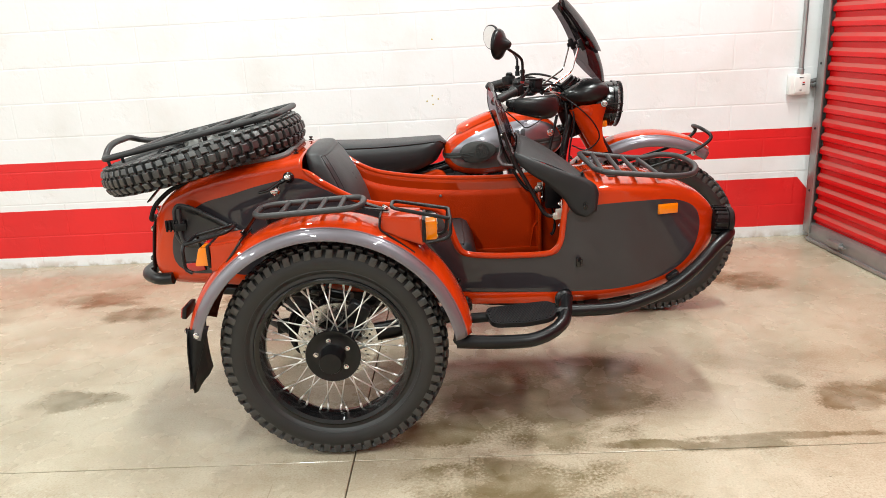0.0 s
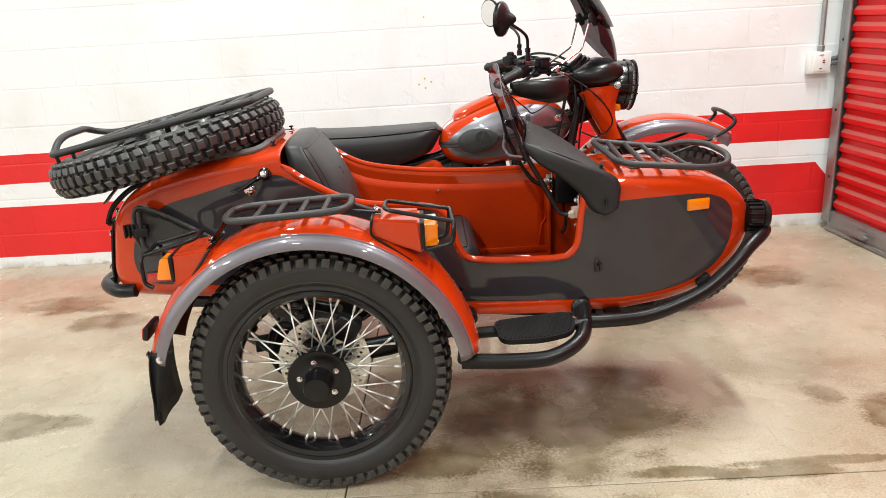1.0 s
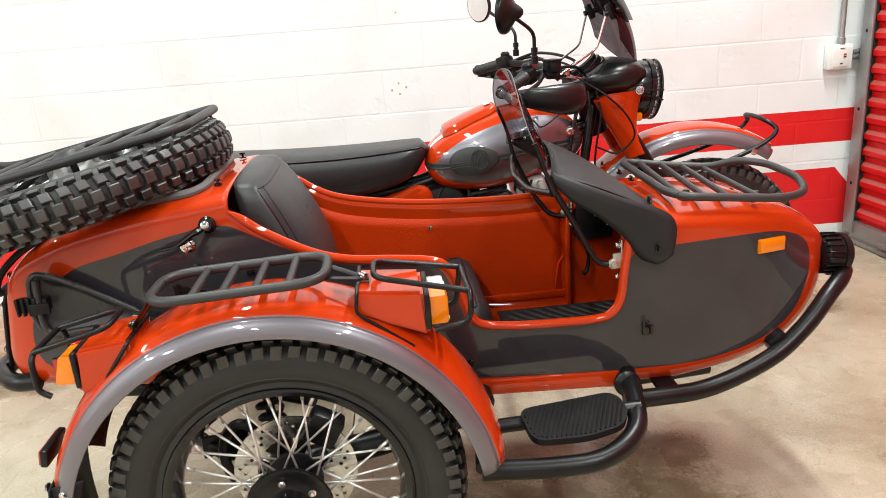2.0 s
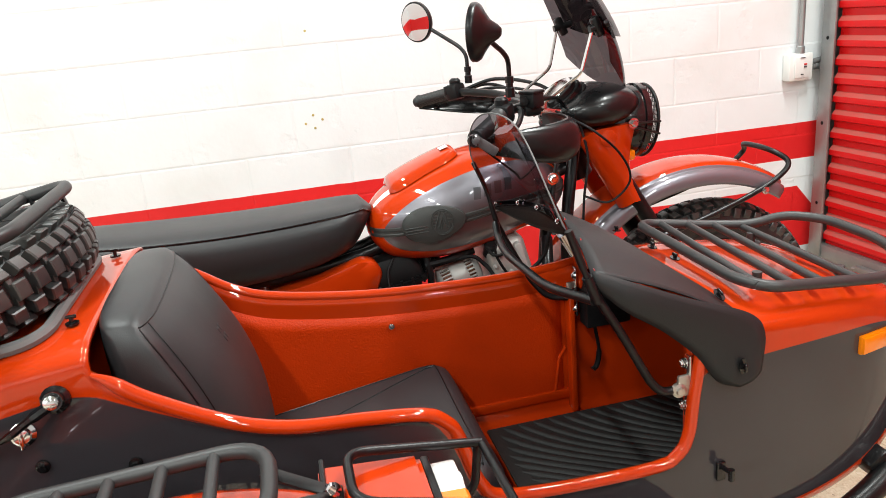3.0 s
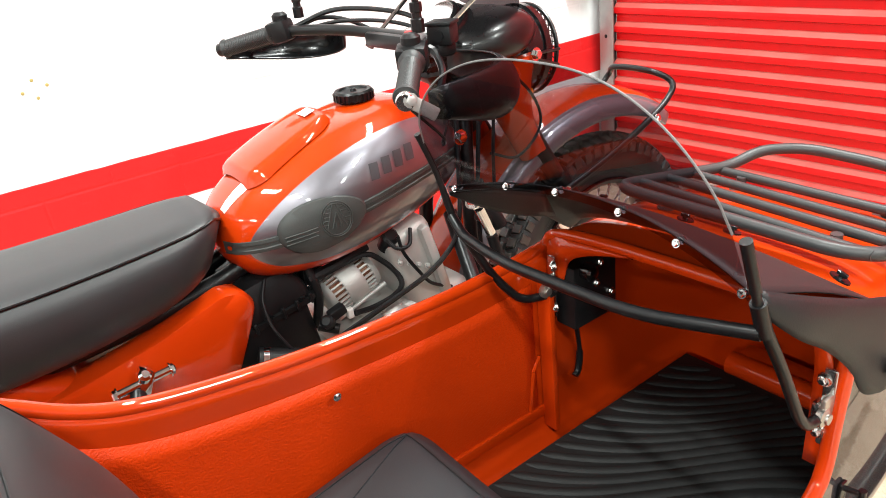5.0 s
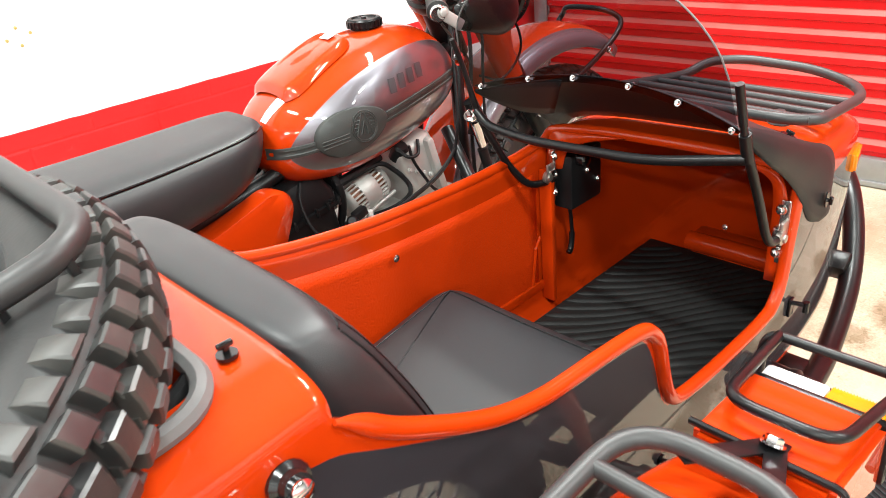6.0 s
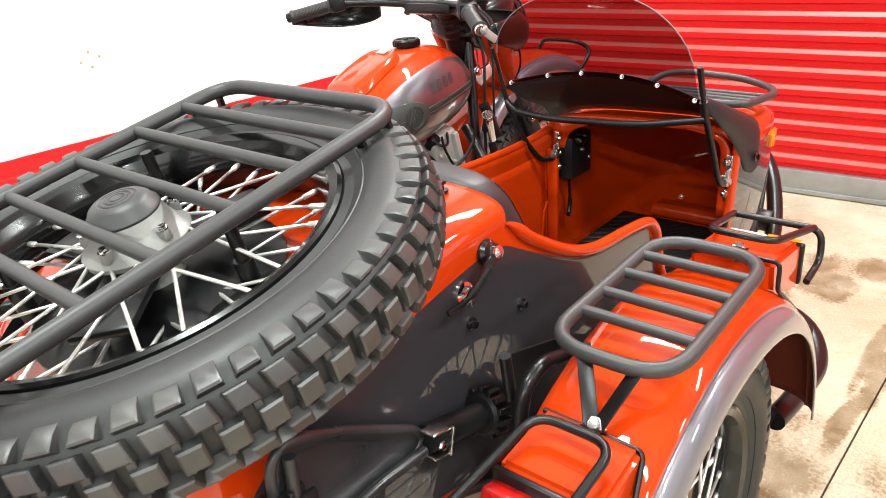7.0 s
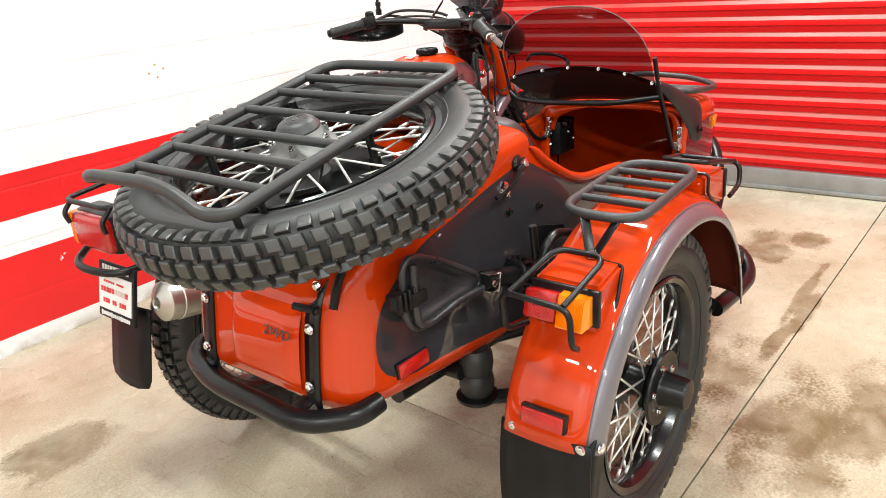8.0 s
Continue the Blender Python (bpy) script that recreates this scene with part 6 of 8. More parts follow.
def build_side_fittings(root):
    def on_side(x, z, out=0.0):
        return Vector((x, body_point_y(x, z) - out, z))
    # latch handle
    bm = bmesh.new()
    p = on_side(-0.128, 0.862)
    lathe(bm, [(0.018, 0), (0.018, 0.006), (0.013, 0.010), (0.012, 0.018)], 18, along(p, p + Vector((0, -1, 0.25))))
    sweep(bm, spline([p + Vector((0, -0.016, 0.002)), p + Vector((-0.028, -0.022, -0.012)), p + Vector((-0.065, -0.020, -0.034)), p + Vector((-0.098, -0.014, -0.042))], 5), [0.0075] * 5 + [0.0055] * 5 + [0.004] * 6, 8)
    h = part("latch_handle", bm, GLOSS_BLACK, root, "black trunk latch handle")
    bm = bmesh.new()
    lathe(bm, [(0.009, 0.016), (0.009, 0.024), (0.005, 0.026)], 14, along(p, p + Vector((0, -1, 0.25))))
    part("lock_cylinder", bm, CHROME, h)
    bm = bmesh.new()
    p = on_side(-0.176, 0.822)
    lathe(bm, [(0.016, 0), (0.016, 0.004), (0.011, 0.006), (0.010, 0.012), (0.004, 0.013)], 20, along(p, p + Vector((0, -1, 0.1))))
    box(bm, p + Vector((0, -0.014, -0.004)), (0.005, 0.004, 0.022), 0.001)
    part("key_lock", bm, CHROME, root, "round steel key lock")
    for x, z in ((-0.165, 0.772), (-0.055, 0.752), (0.235, 0.60), (0.40, 0.49)):
        bm = bmesh.new()
        p = on_side(x, z)
        lathe(bm, [(0.009, 0), (0.009, 0.004), (0.005, 0.005), (0.005, 0.010)], 12, along(p, p + Vector((0, -1, 0))))
        part("side_button", bm, GLOSS_BLACK, root)
    # side reflectors
    for x, z, w, mt, nm in ((1.10, 0.694, 0.066, AMBER, "amber side reflector"), (-0.476, 0.575, 0.072, RED_LENS, "red side reflector")):
        y = lerp_table(Y_OUT, x)
        y2 = (lerp_table(Y_OUT, x + 0.03) - lerp_table(Y_OUT, x - 0.03)) / 0.06
        rot = Matrix.Rotation(math.atan(y2), 3, "Z") @ Matrix.Rotation(radians(0 if x > 0 else -5), 3, "Y")
        bm = bmesh.new()
        box(bm, (x, y - 0.002, z), (w + 0.004, 0.008, 0.033), 0.002, rot)
        base = part("reflector_base", bm, BLACK if x < 0 else AMBER, root)
        bm = bmesh.new()
        box(bm, (x, y - 0.006, z), (w, 0.008, 0.029), 0.002, rot)
        part("reflector", bm, mt, base, nm)
    # hook on the side
    bm = bmesh.new()
    p = on_side(0.802, 0.533)
    box(bm, p + Vector((0, -0.003, 0)), (0.016, 0.006, 0.034), 0.002)
    rod(bm, p + Vector((0, 0, 0.008)), p + Vector((0.004, -0.028, 0.010)), 0.004)
    rod(bm, p + Vector((0.004, -0.026, -0.004)), p + Vector((0.004, -0.026, 0.016)), 0.005)
    part("tonneau_hook", bm, GLOSS_BLACK, root)
    # hooks and seal on the rear deck
    bm = bmesh.new()
    for x, y in ((-0.112, 0.29), (-0.112, 0.60)):
        z = deck_height(x, y) + 0.003
        rod(bm, (x, y, z), (x, y, z + 0.009), 0.003)
        box(bm, (x, y, z + 0.010), (0.014, 0.005, 0.005), 0.0015)
        lathe(bm, [(0.009, 0), (0.009, 0.003)], 12, Matrix.Translation((x, y, z - 0.001)))
    part("deck_button", bm, GLOSS_BLACK, root)
    bm = bmesh.new()
    pts = [(-0.138, 0.25), (-0.138, 0.62), (-0.52, 0.64), (-0.52, 0.26)]
    loop = fillet([(x + 0.17 * (deck_height(x, y) - 0.58) * max(0, min(1, (-0.25 - x) / 0.3)), y, deck_height(x, y) + 0.004) for x, y in pts], 0.05, True, 8)
    fine = []
    for a, b in zip(loop, loop[1:] + loop[:1]):
        for k in range(4):
            p = a.lerp(b, k / 4)
            fine.append(Vector((p.x, p.y, deck_height(p.x - 0.05 * max(0, min(1, (-0.25 - p.x) / 0.3)), p.y) + 0.004)))
    sweep(bm, [p + Vector((0, 0, 0.003)) for p in fine], 0.009, 8, True)
    part("lid_seal", bm, GREY_RUBBER, root, "grey rubber seal of the trunk lid")
    bm = bmesh.new()
    for y in (0.313, 0.602):
        rows = []
        for i in range(14):
            t = i / 13
            x = -0.30 - 0.33 * t
            z = lerp_table([(-0.70, 0.70), (-0.62, 0.80), (-0.55, 0.865), (-0.45, 0.90), (-0.30, 0.922)], x)
            rows.append([(x, y - 0.016, z), (x, y + 0.016, z)])
        loft(bm, rows, False)
    ob = part("lid_hinge_strap", bm, BLACK, root)
    ob.modifiers.new("thick", "SOLIDIFY").thickness = 0.004
    # black rubber edging along the lid's outer border, down to the tail
    bm = bmesh.new()
    edge = spline([(-0.612, 0.264, 0.735), (-0.594, 0.264, 0.775), (-0.562, 0.266, 0.808), (-0.520, 0.268, 0.836), (-0.46, 0.270, 0.855), (-0.35, 0.274, 0.879), (-0.24, 0.279, 0.902), (-0.17, 0.284, 0.917), (-0.135, 0.292, 0.930)], 6)
    sweep(bm, edge, 0.0075, 8)
    part("lid_edging", bm, PLASTIC, root, "black rubber edging of the trunk lid")
    # trunk door at the back: pressed panel between two straps
    def tail(y, z, out=0.0):
        side = max(0.0, 0.335 - y, y - 0.60)
        return Vector((-0.642 - out + 0.17 * (z - 0.58) + 4.0 * max(0.0, z - 0.69) ** 2 + 2.0 * max(0.0, 0.59 - z) ** 2 + 4.2 * side * side, y, z))
    bm = bmesh.new()
    rows = []
    for i in range(15):
        s = i / 14
        row = []
        for j in range(15):
            t = j / 14
            e = min(s, 1 - s, t, 1 - t)
            out = 0.012 * min(1, e / 0.10) + 0.006 * math.sin(math.pi * t) + 0.002
            row.append(tail(0.337 + 0.185 * s, 0.572 + 0.150 * t, out))
        rows.append(row)
    loft(bm, rows, False)
    lid = part("trunk_panel", bm, ORANGE, root, "pressed orange trunk panel with raised lettering")
    m = axes((0, -1, 0), (0.17, 0, 1), tail(0.378, 0.676, 0.0225)) @ Matrix(((1.25, 0.3, 0, 0), (0, 1, 0, 0), (0, 0, 1, 0), (0, 0, 0, 1)))
    letters("2WD", 0.025, 0.0005, DARK_MARK, "lettering", lid, m)
    for y in (0.313, 0.602):
        bm = bmesh.new()
        path = [tail(y, 0.535 + 0.255 * k / 12, 0.001 + 0.003 * math.sin(math.pi * k / 12)) for k in range(13)]
        rows = [[p + Vector((0, -0.016, 0)), p + Vector((0, 0.016, 0))] for p in path]
        loft(bm, rows, False)
        st = part("strap", bm, BLACK, root, "flat black steel strap")
        st.modifiers.new("thick", "SOLIDIFY").thickness = 0.006
        bm = bmesh.new()
        for z in ((0.588, 0.692, 0.760) if y < 0.4 else (0.588, 0.685)):
            bolt(bm, tail(y, z, 0.007), (-1, 0, 0), 0.0075, 0.007)
        part("strap_bolt", bm, CHROME, st)
    bm = bmesh.new()
    rod(bm, tail(0.345, 0.728, 0.016), tail(0.298, 0.728, 0.016), 0.007)
    bolt(bm, tail(0.298, 0.728, 0.016), (0, -1, 0), 0.007, 0.006)
    part("hinge_pin", bm, BLACK, root)


def build_guard_support(root):
    """The bent tube and plate that carry the mudguard's inner edge."""
    bm = bmesh.new()
    sweep(bm, fillet([(-0.207, 0.11, 0.634), (-0.201, 0.11, 0.684), (-0.192, 0.11, 0.722), (-0.152, 0.11, 0.738), (-0.09, 0.11, 0.718)], 0.04), 0.0105, 12)
    sup = part("mudguard_support", bm, BLACK, root, "bent black tube carrying the mudguard")
    bm = bmesh.new()
    ol = [(-0.194, 0.764), (-0.074, 0.728), (-0.067, 0.703), (-0.13, 0.712), (-0.168, 0.68), (-0.184, 0.694)]
    rings = [[bm.verts.new((a, yy, b)) for a, b in ol] for yy in (0.133, 0.137)]
    join_rings(bm, rings, True)
    bm.faces.new(rings[0][::-1])
    bm.faces.new(rings[1])
    rod(bm, (ol[0][0], 0.135, ol[0][1]), (ol[5][0], 0.135, ol[5][1]), 0.008, 10)
    part("gusset", bm, BLACK, sup)


def build_shovel():
    """A folding shovel clipped flat to the sidecar's side."""
    th = thing("folding_shovel", "black folding shovel clipped to the sidecar's side", "shovel")
    y = 0.200
    bm = bmesh.new()
    pts = [(-0.508, 0.775), (-0.512, 0.690), (-0.488, 0.655), (-0.455, 0.653), (-0.300, 0.658), (-0.288, 0.672), (-0.302, 0.692), (-0.40, 0.755), (-0.465, 0.788), (-0.494, 0.793)]
    ol = fillet([(a, y, b) for a, b in pts], 0.020, True, 5)
    c = sum(ol, Vector()) / len(ol) + Vector((0, 0.006, 0))
    rings = [[bm.verts.new(p.lerp(c, k / 8) + Vector((0, 0.012 * (1 - math.cos(math.pi / 2 * min(1, k / 3))), 0))) for p in ol] for k in range(8)]
    join_rings(bm, rings, True)
    bm.faces.new(rings[-1])
    blade = part("blade", bm, SHOVEL_BLACK, th, "dished black shovel blade")
    blade.modifiers.new("thick", "SOLIDIFY").thickness = 0.003
    # rolled rim, thicker along the back and the lower edge
    bm = bmesh.new()
    sweep(bm, ol, 0.0062, 10, True)
    part("blade_edge", bm, SHOVEL_BLACK, blade)
    bm = bmesh.new()
    sweep(bm, fillet([(-0.488, y - 0.008, 0.782), (-0.493, y - 0.010, 0.70), (-0.487, y - 0.010, 0.668), (-0.462, y - 0.012, 0.660), (-0.385, y - 0.014, 0.668), (-0.300, y - 0.014, 0.664)], 0.02), 0.0072, 10)
    part("stiffening_rod", bm, SHOVEL_BLACK, blade, "bent black rod along the blade")
    bm = bmesh.new()
    rod(bm, (-0.292, y - 0.010, 0.674), (-0.10, y - 0.022, 0.628), 0.019, 18)
    part("handle", bm, PLASTIC, th)
    # folding joint: a steel fork with its pin
    bm = bmesh.new()
    for dz in (-0.018, 0.018):
        box(bm, (-0.285, y - 0.022, 0.672 + dz), (0.034, 0.022, 0.003), 0.001, Matrix.Rotation(radians(14), 3, "Y"))
    box(bm, (-0.270, y - 0.033, 0.668), (0.003, 0.006, 0.040), 0.001, Matrix.Rotation(radians(14), 3, "Y"))
    part("joint_fork", bm, STEEL, th, "bright steel folding joint")
    bm = bmesh.new()
    bolt(bm, (-0.288, y - 0.034, 0.673), (0, -1, 0), 0.006, 0.005)
    part("joint_pin", bm, CHROME, th)
    m = along((-0.192, y - 0.016, 0.651), (-0.10, y - 0.022, 0.628))
    bm = bmesh.new()
    lathe(bm, [(0.026, 0), (0.031, 0.004), (0.031, 0.026), (0.026, 0.030)], 22, m)
    collar = part("locking_collar", bm, PLASTIC, th, "toothed black locking collar")
    bm = bmesh.new()
    for k in range(14):
        a = 2 * math.pi * k / 14
        box(bm, m @ Vector((0.033 * math.cos(a), 0.033 * math.sin(a), 0.015)), (0.008, 0.008, 0.024), 0.001, m.to_3x3() @ Matrix.Rotation(a, 3, "Z"), 1)
    part("collar_grip", bm, PLASTIC, collar)
    bm = bmesh.new()
    lathe(bm, [(0.024, 0), (0.0255, 0.002), (0.0255, 0.006), (0.024, 0.008)], 22, along((-0.118, y - 0.021, 0.632), (-0.05, y - 0.025, 0.616)))
    part("end_ring", bm, STEEL, th, "bright steel ring on the handle")
    # rubber clip that holds the blade
    bm = bmesh.new()
    box(bm, (-0.508, y + 0.002, 0.727), (0.066, 0.026, 0.030), 0.005)
    box(bm, (-0.488, y - 0.016, 0.722), (0.040, 0.008, 0.024), 0.003)
    part("rubber_clip", bm, PLASTIC, th, "ribbed black rubber clip")
    for k in range(4):
        bm = bmesh.new()
        box(bm, (-0.534 + 0.012 * k, y - 0.013, 0.727), (0.006, 0.010, 0.038), 0.0015, seg=1)
        part("rib", bm, PLASTIC, th)


def build_sidecar():
    root = thing("sidecar", "orange and dark grey sidecar beside the motorcycle", "sidecar")
    build_body(root)
    build_cockpit(root)
    build_windscreen(root)
    build_racks(root)
    build_spare_rack(root)
    build_mudguard(root)
    build_chassis(root)
    build_side_fittings(root)
    build_guard_support(root)


build_sidecar()
build_spare()
build_shovel()


# ---- motorcycle ----
TANK_TOP = rounded([(0.372, 0.785), (0.385, 0.822), (0.41, 0.852), (0.45, 0.878), (0.52, 0.908), (0.60, 0.934), (0.68, 0.947), (0.75, 0.946), (0.81, 0.928), (0.855, 0.893), (0.885, 0.85), (0.895, 0.815)], 5)
TANK_LOW = rounded([(0.372, 0.768), (0.385, 0.735), (0.41, 0.706), (0.45, 0.688), (0.52, 0.680), (0.60, 0.684), (0.68, 0.698), (0.75, 0.716), (0.81, 0.735), (0.855, 0.755), (0.885, 0.782), (0.895, 0.80)], 5)
TANK_HALF = rounded([(0.372, 0.03), (0.385, 0.066), (0.41, 0.092), (0.45, 0.114), (0.52, 0.138), (0.60, 0.147), (0.68, 0.144), (0.75, 0.134), (0.81, 0.117), (0.855, 0.092), (0.885, 0.056), (0.895, 0.02)], 5)
KNEE = rounded([(0.37, 0.776), (0.45, 0.782), (0.60, 0.802), (0.75, 0.822), (0.90, 0.830)], 5)


def tank_point(x, a, grow=0.0):
    """The tank's skin at x and an angle round it: 0 outwards on the right side, 90 degrees on top."""
    zt, zb, w, zm = lerp_table(TANK_TOP, x), lerp_table(TANK_LOW, x), lerp_table(TANK_HALF, x), lerp_table(KNEE, x)
    zm = min(max(zm, zb + 0.004), zt - 0.004)
    ca, sa = math.cos(a), math.sin(a)
    y = math.copysign(abs(ca) ** 0.82, ca) * (w + grow)
    up = abs(sa) ** 0.85
    z = zm + ((zt - zm + grow) * up if sa > 0 else -(zm - zb + grow) * up)
    return Vector((x, BIKE_Y - y, z))


def tank_side(x, z, grow=0.0):
    """The point of the tank's right side at x and height z."""
    zt, zb, zm = lerp_table(TANK_TOP, x), lerp_table(TANK_LOW, x), lerp_table(KNEE, x)
    f = (z - zm) / (zt - zm) if z > zm else (z - zm) / (zm - zb)
    f = max(-0.999, min(0.999, f))
    a = math.asin(math.copysign(abs(f) ** (1 / 0.85), f))
    return tank_point(x, a, grow)


SILVER = [(p.x, p.y) for p in spline([(0.402, 0.775), (0.425, 0.812), (0.48, 0.852), (0.55, 0.884), (0.64, 0.908), (0.73, 0.916), (0.80, 0.906), (0.85, 0.880), (0.88, 0.835), (0.87, 0.79), (0.80, 0.768), (0.68, 0.738), (0.55, 0.723), (0.46, 0.728), (0.418, 0.748)], 4, True)]


def build_tank(root):
    bm = bmesh.new()
    xs = [a for a, _ in TANK_TOP]
    rings = [[bm.verts.new(tank_point(x, 2 * math.pi * k / 72)) for k in range(72)] for x in xs]
    join_rings(bm, rings, True)
    for r in (rings[0][::-1], rings[-1]):
        bm.faces.new(r)
    tank = part("fuel_tank", bm, TANK_PAINT, root, "orange fuel tank with silver grey sides", angle=70)
    livery(tank, lambda v: inside_distance(SILVER, v.x, v.z))
    # rubber knee pads and band
    for side in (1, -1):
        def mir(p):
            return Vector((p.x, BIKE_Y + (p.y - BIKE_Y) * side, p.z))
        bm = bmesh.new()
        rings = []
        cx, cz, tilt = 0.522, 0.797, radians(8)
        for f, g in ((1.0, 0.0), (1.0, 0.007), (0.94, 0.012), (0.7, 0.0145), (0.4, 0.0155)):
            ring = []
            for k in range(40):
                a = 2 * math.pi * k / 40
                u, w = 0.077 * math.cos(a) * f, 0.042 * math.sin(a) * f * (1 - 0.15 * math.cos(a))
                x, z = cx + u * math.cos(tilt) - w * math.sin(tilt), cz + u * math.sin(tilt) + w * math.cos(tilt)
                ring.append(bm.verts.new(mir(tank_side(x, z, g))))
            rings.append(ring)
        join_rings(bm, rings, True)
        bm.faces.new(rings[-1])
        pad = part("knee_pad", bm, KNEE_RUBBER, tank, "oval black rubber knee pad with round emblem")
        if side == 1:
            bm = bmesh.new()
            ex, ez = 0.538, 0.802
            for q in (0.0275, 0.0245):
                sweep(bm, [tank_side(ex + q * math.cos(2 * math.pi * k / 28), ez + q * math.sin(2 * math.pi * k / 28), 0.0165) for k in range(28)], 0.0012, 6, True)
            for u0, w0, u1, w1 in ((-0.019, -0.013, -0.003, 0.024), (0.016, -0.013, 0.003, 0.024), (-0.010, -0.013, 0.0, 0.010), (0.009, -0.013, 0.0, 0.010), (-0.003, -0.014, -0.003, -0.004), (0.005, -0.014, 0.005, -0.004)):
                sweep(bm, [tank_side(ex + u0, ez + w0, 0.0164), tank_side(ex + u1, ez + w1, 0.0164)], 0.0016, 6)
            for k in range(7):
                w = -0.018 + 0.006 * k
                h = math.sqrt(0.0245 ** 2 - w * w)
                edge = 0.019 - 0.016 * (w + 0.013) / 0.037
                for sg in (-1, 1):
                    if h > edge + 0.003:
                        sweep(bm, [tank_side(ex + sg * edge, ez + w, 0.0160), tank_side(ex + sg * h, ez + w, 0.0160)], 0.0009, 5)
            for dz in (-0.006, 0.0, 0.006):
                sweep(bm, [tank_side(x, 0.792 + (x - 0.52) * 0.13 + dz, 0.0156) for x in (0.452, 0.478, 0.504)], 0.0013, 6)
            part("emblem_relief", bm, KNEE_RUBBER, root)
        bm = bmesh.new()
        rows = []
        for k in range(50):
            x = 0.376 + 0.508 * k / 49
            z = lerp_table(KNEE, x)
            rows.append([mir(tank_side(x, z + d, gg)) for d, gg in ((-0.011, 0.0), (-0.010, 0.004), (-0.0045, 0.0045), (-0.003, 0.0025), (0.003, 0.0025), (0.0045, 0.0045), (0.010, 0.004), (0.011, 0.0))])
        loft(bm, rows, False)
        part("tank_band", bm, KNEE_RUBBER, tank, "grooved dark grey rubber band")
    # maker's mark as four plain bars
    for k in range(4):
        bm = bmesh.new()
        x0 = 0.622 + 0.0262 * k
        rows = []
        for i in range(5):
            z = 0.842 + 0.028 * i / 4 + 0.004 * k
            sl = 0.10 * (z - 0.842)
            rows.append([tank_side(x0 + sl + d, z, 0.0012) for d in (0.0, 0.009, 0.018)])
        loft(bm, rows, False)
        part("mark_bar", bm, DARK_MARK, tank)
    # filler cap
    bm = bmesh.new()
    top = lerp_table(TANK_TOP, 0.695)
    lathe(bm, [(0.026, -0.012), (0.030, 0.0), (0.036, 0.003), (0.037, 0.016), (0.034, 0.020), (0.027, 0.0205), (0.025, 0.017), (0.006, 0.017), (0.005, 0.022)], 36, Matrix.Translation((0.695, BIKE_Y, top)))
    for k in range(24):
        a = 2 * math.pi * k / 24
        box(bm, (0.695 + 0.037 * math.cos(a), BIKE_Y + 0.037 * math.sin(a), top + 0.009), (0.003, 0.004, 0.013), 0, Matrix.Rotation(a, 3, "Z"))
    part("filler_cap", bm, BLACK, tank, "black screw filler cap")
    # tool box lid on top
    bm = bmesh.new()
    rows = []
    nx, ny = 24, 21
    for i in range(nx + 1):
        s = i / nx
        x = 0.435 + 0.182 * s
        half = 0.075 * min(1, 0.72 + 0.28 * (1 - abs(2 * s - 1) ** 5)) - 0.012 * s
        row = []
        for j in range(ny):
            t = -1 + 2 * j / (ny - 1)
            e = min((1 - abs(t)) * half, s * 0.182, (1 - s) * 0.182)
            lift = 0.003 + 0.014 * math.sqrt(max(0, 1 - (1 - min(1, e / 0.014)) ** 2))
            y = t * half
            a = math.acos(max(-1, min(1, math.copysign((abs(y) / lerp_table(TANK_HALF, x)) ** (1 / 0.82), y))))
            row.append(tank_point(x, a) + Vector((-0.2 * lift, 0, lift + 0.004 * (1 - t * t))))
        rows.append(row)
    loft(bm, rows, False)
    lid = part("tank_lid", bm, ORANGE, tank, "raised orange lid on the tank", angle=60)
    bm = bmesh.new()
    n = Vector((-0.32, 0, 1)).normalized()
    for x, y, w, h in ((0.585, 1.075, 0.022, 0.03), (0.418, 1.02, 0.03, 0.035)):
        z = lerp_table(TANK_TOP, x) + (0.0245 if x > 0.5 else 0.001)
        sl = 0.30 if x > 0.5 else 0.85
        if x > 0.5:
            box(bm, (x, y, z), (w, h, 0.001), 0, Matrix.Rotation(-math.atan(sl), 3, "Y"))
    part("sticker", bm, WHITE_LABEL, lid, "small white sticker")
    bm = bmesh.new()
    rows = [[tank_point(x, radians(a), 0.0012) for a in (66, 70, 74, 79)] for x in (0.393, 0.406, 0.420, 0.436)]
    loft(bm, rows, False)
    part("warning_label", bm, WHITE_LABEL, tank, "white warning label")


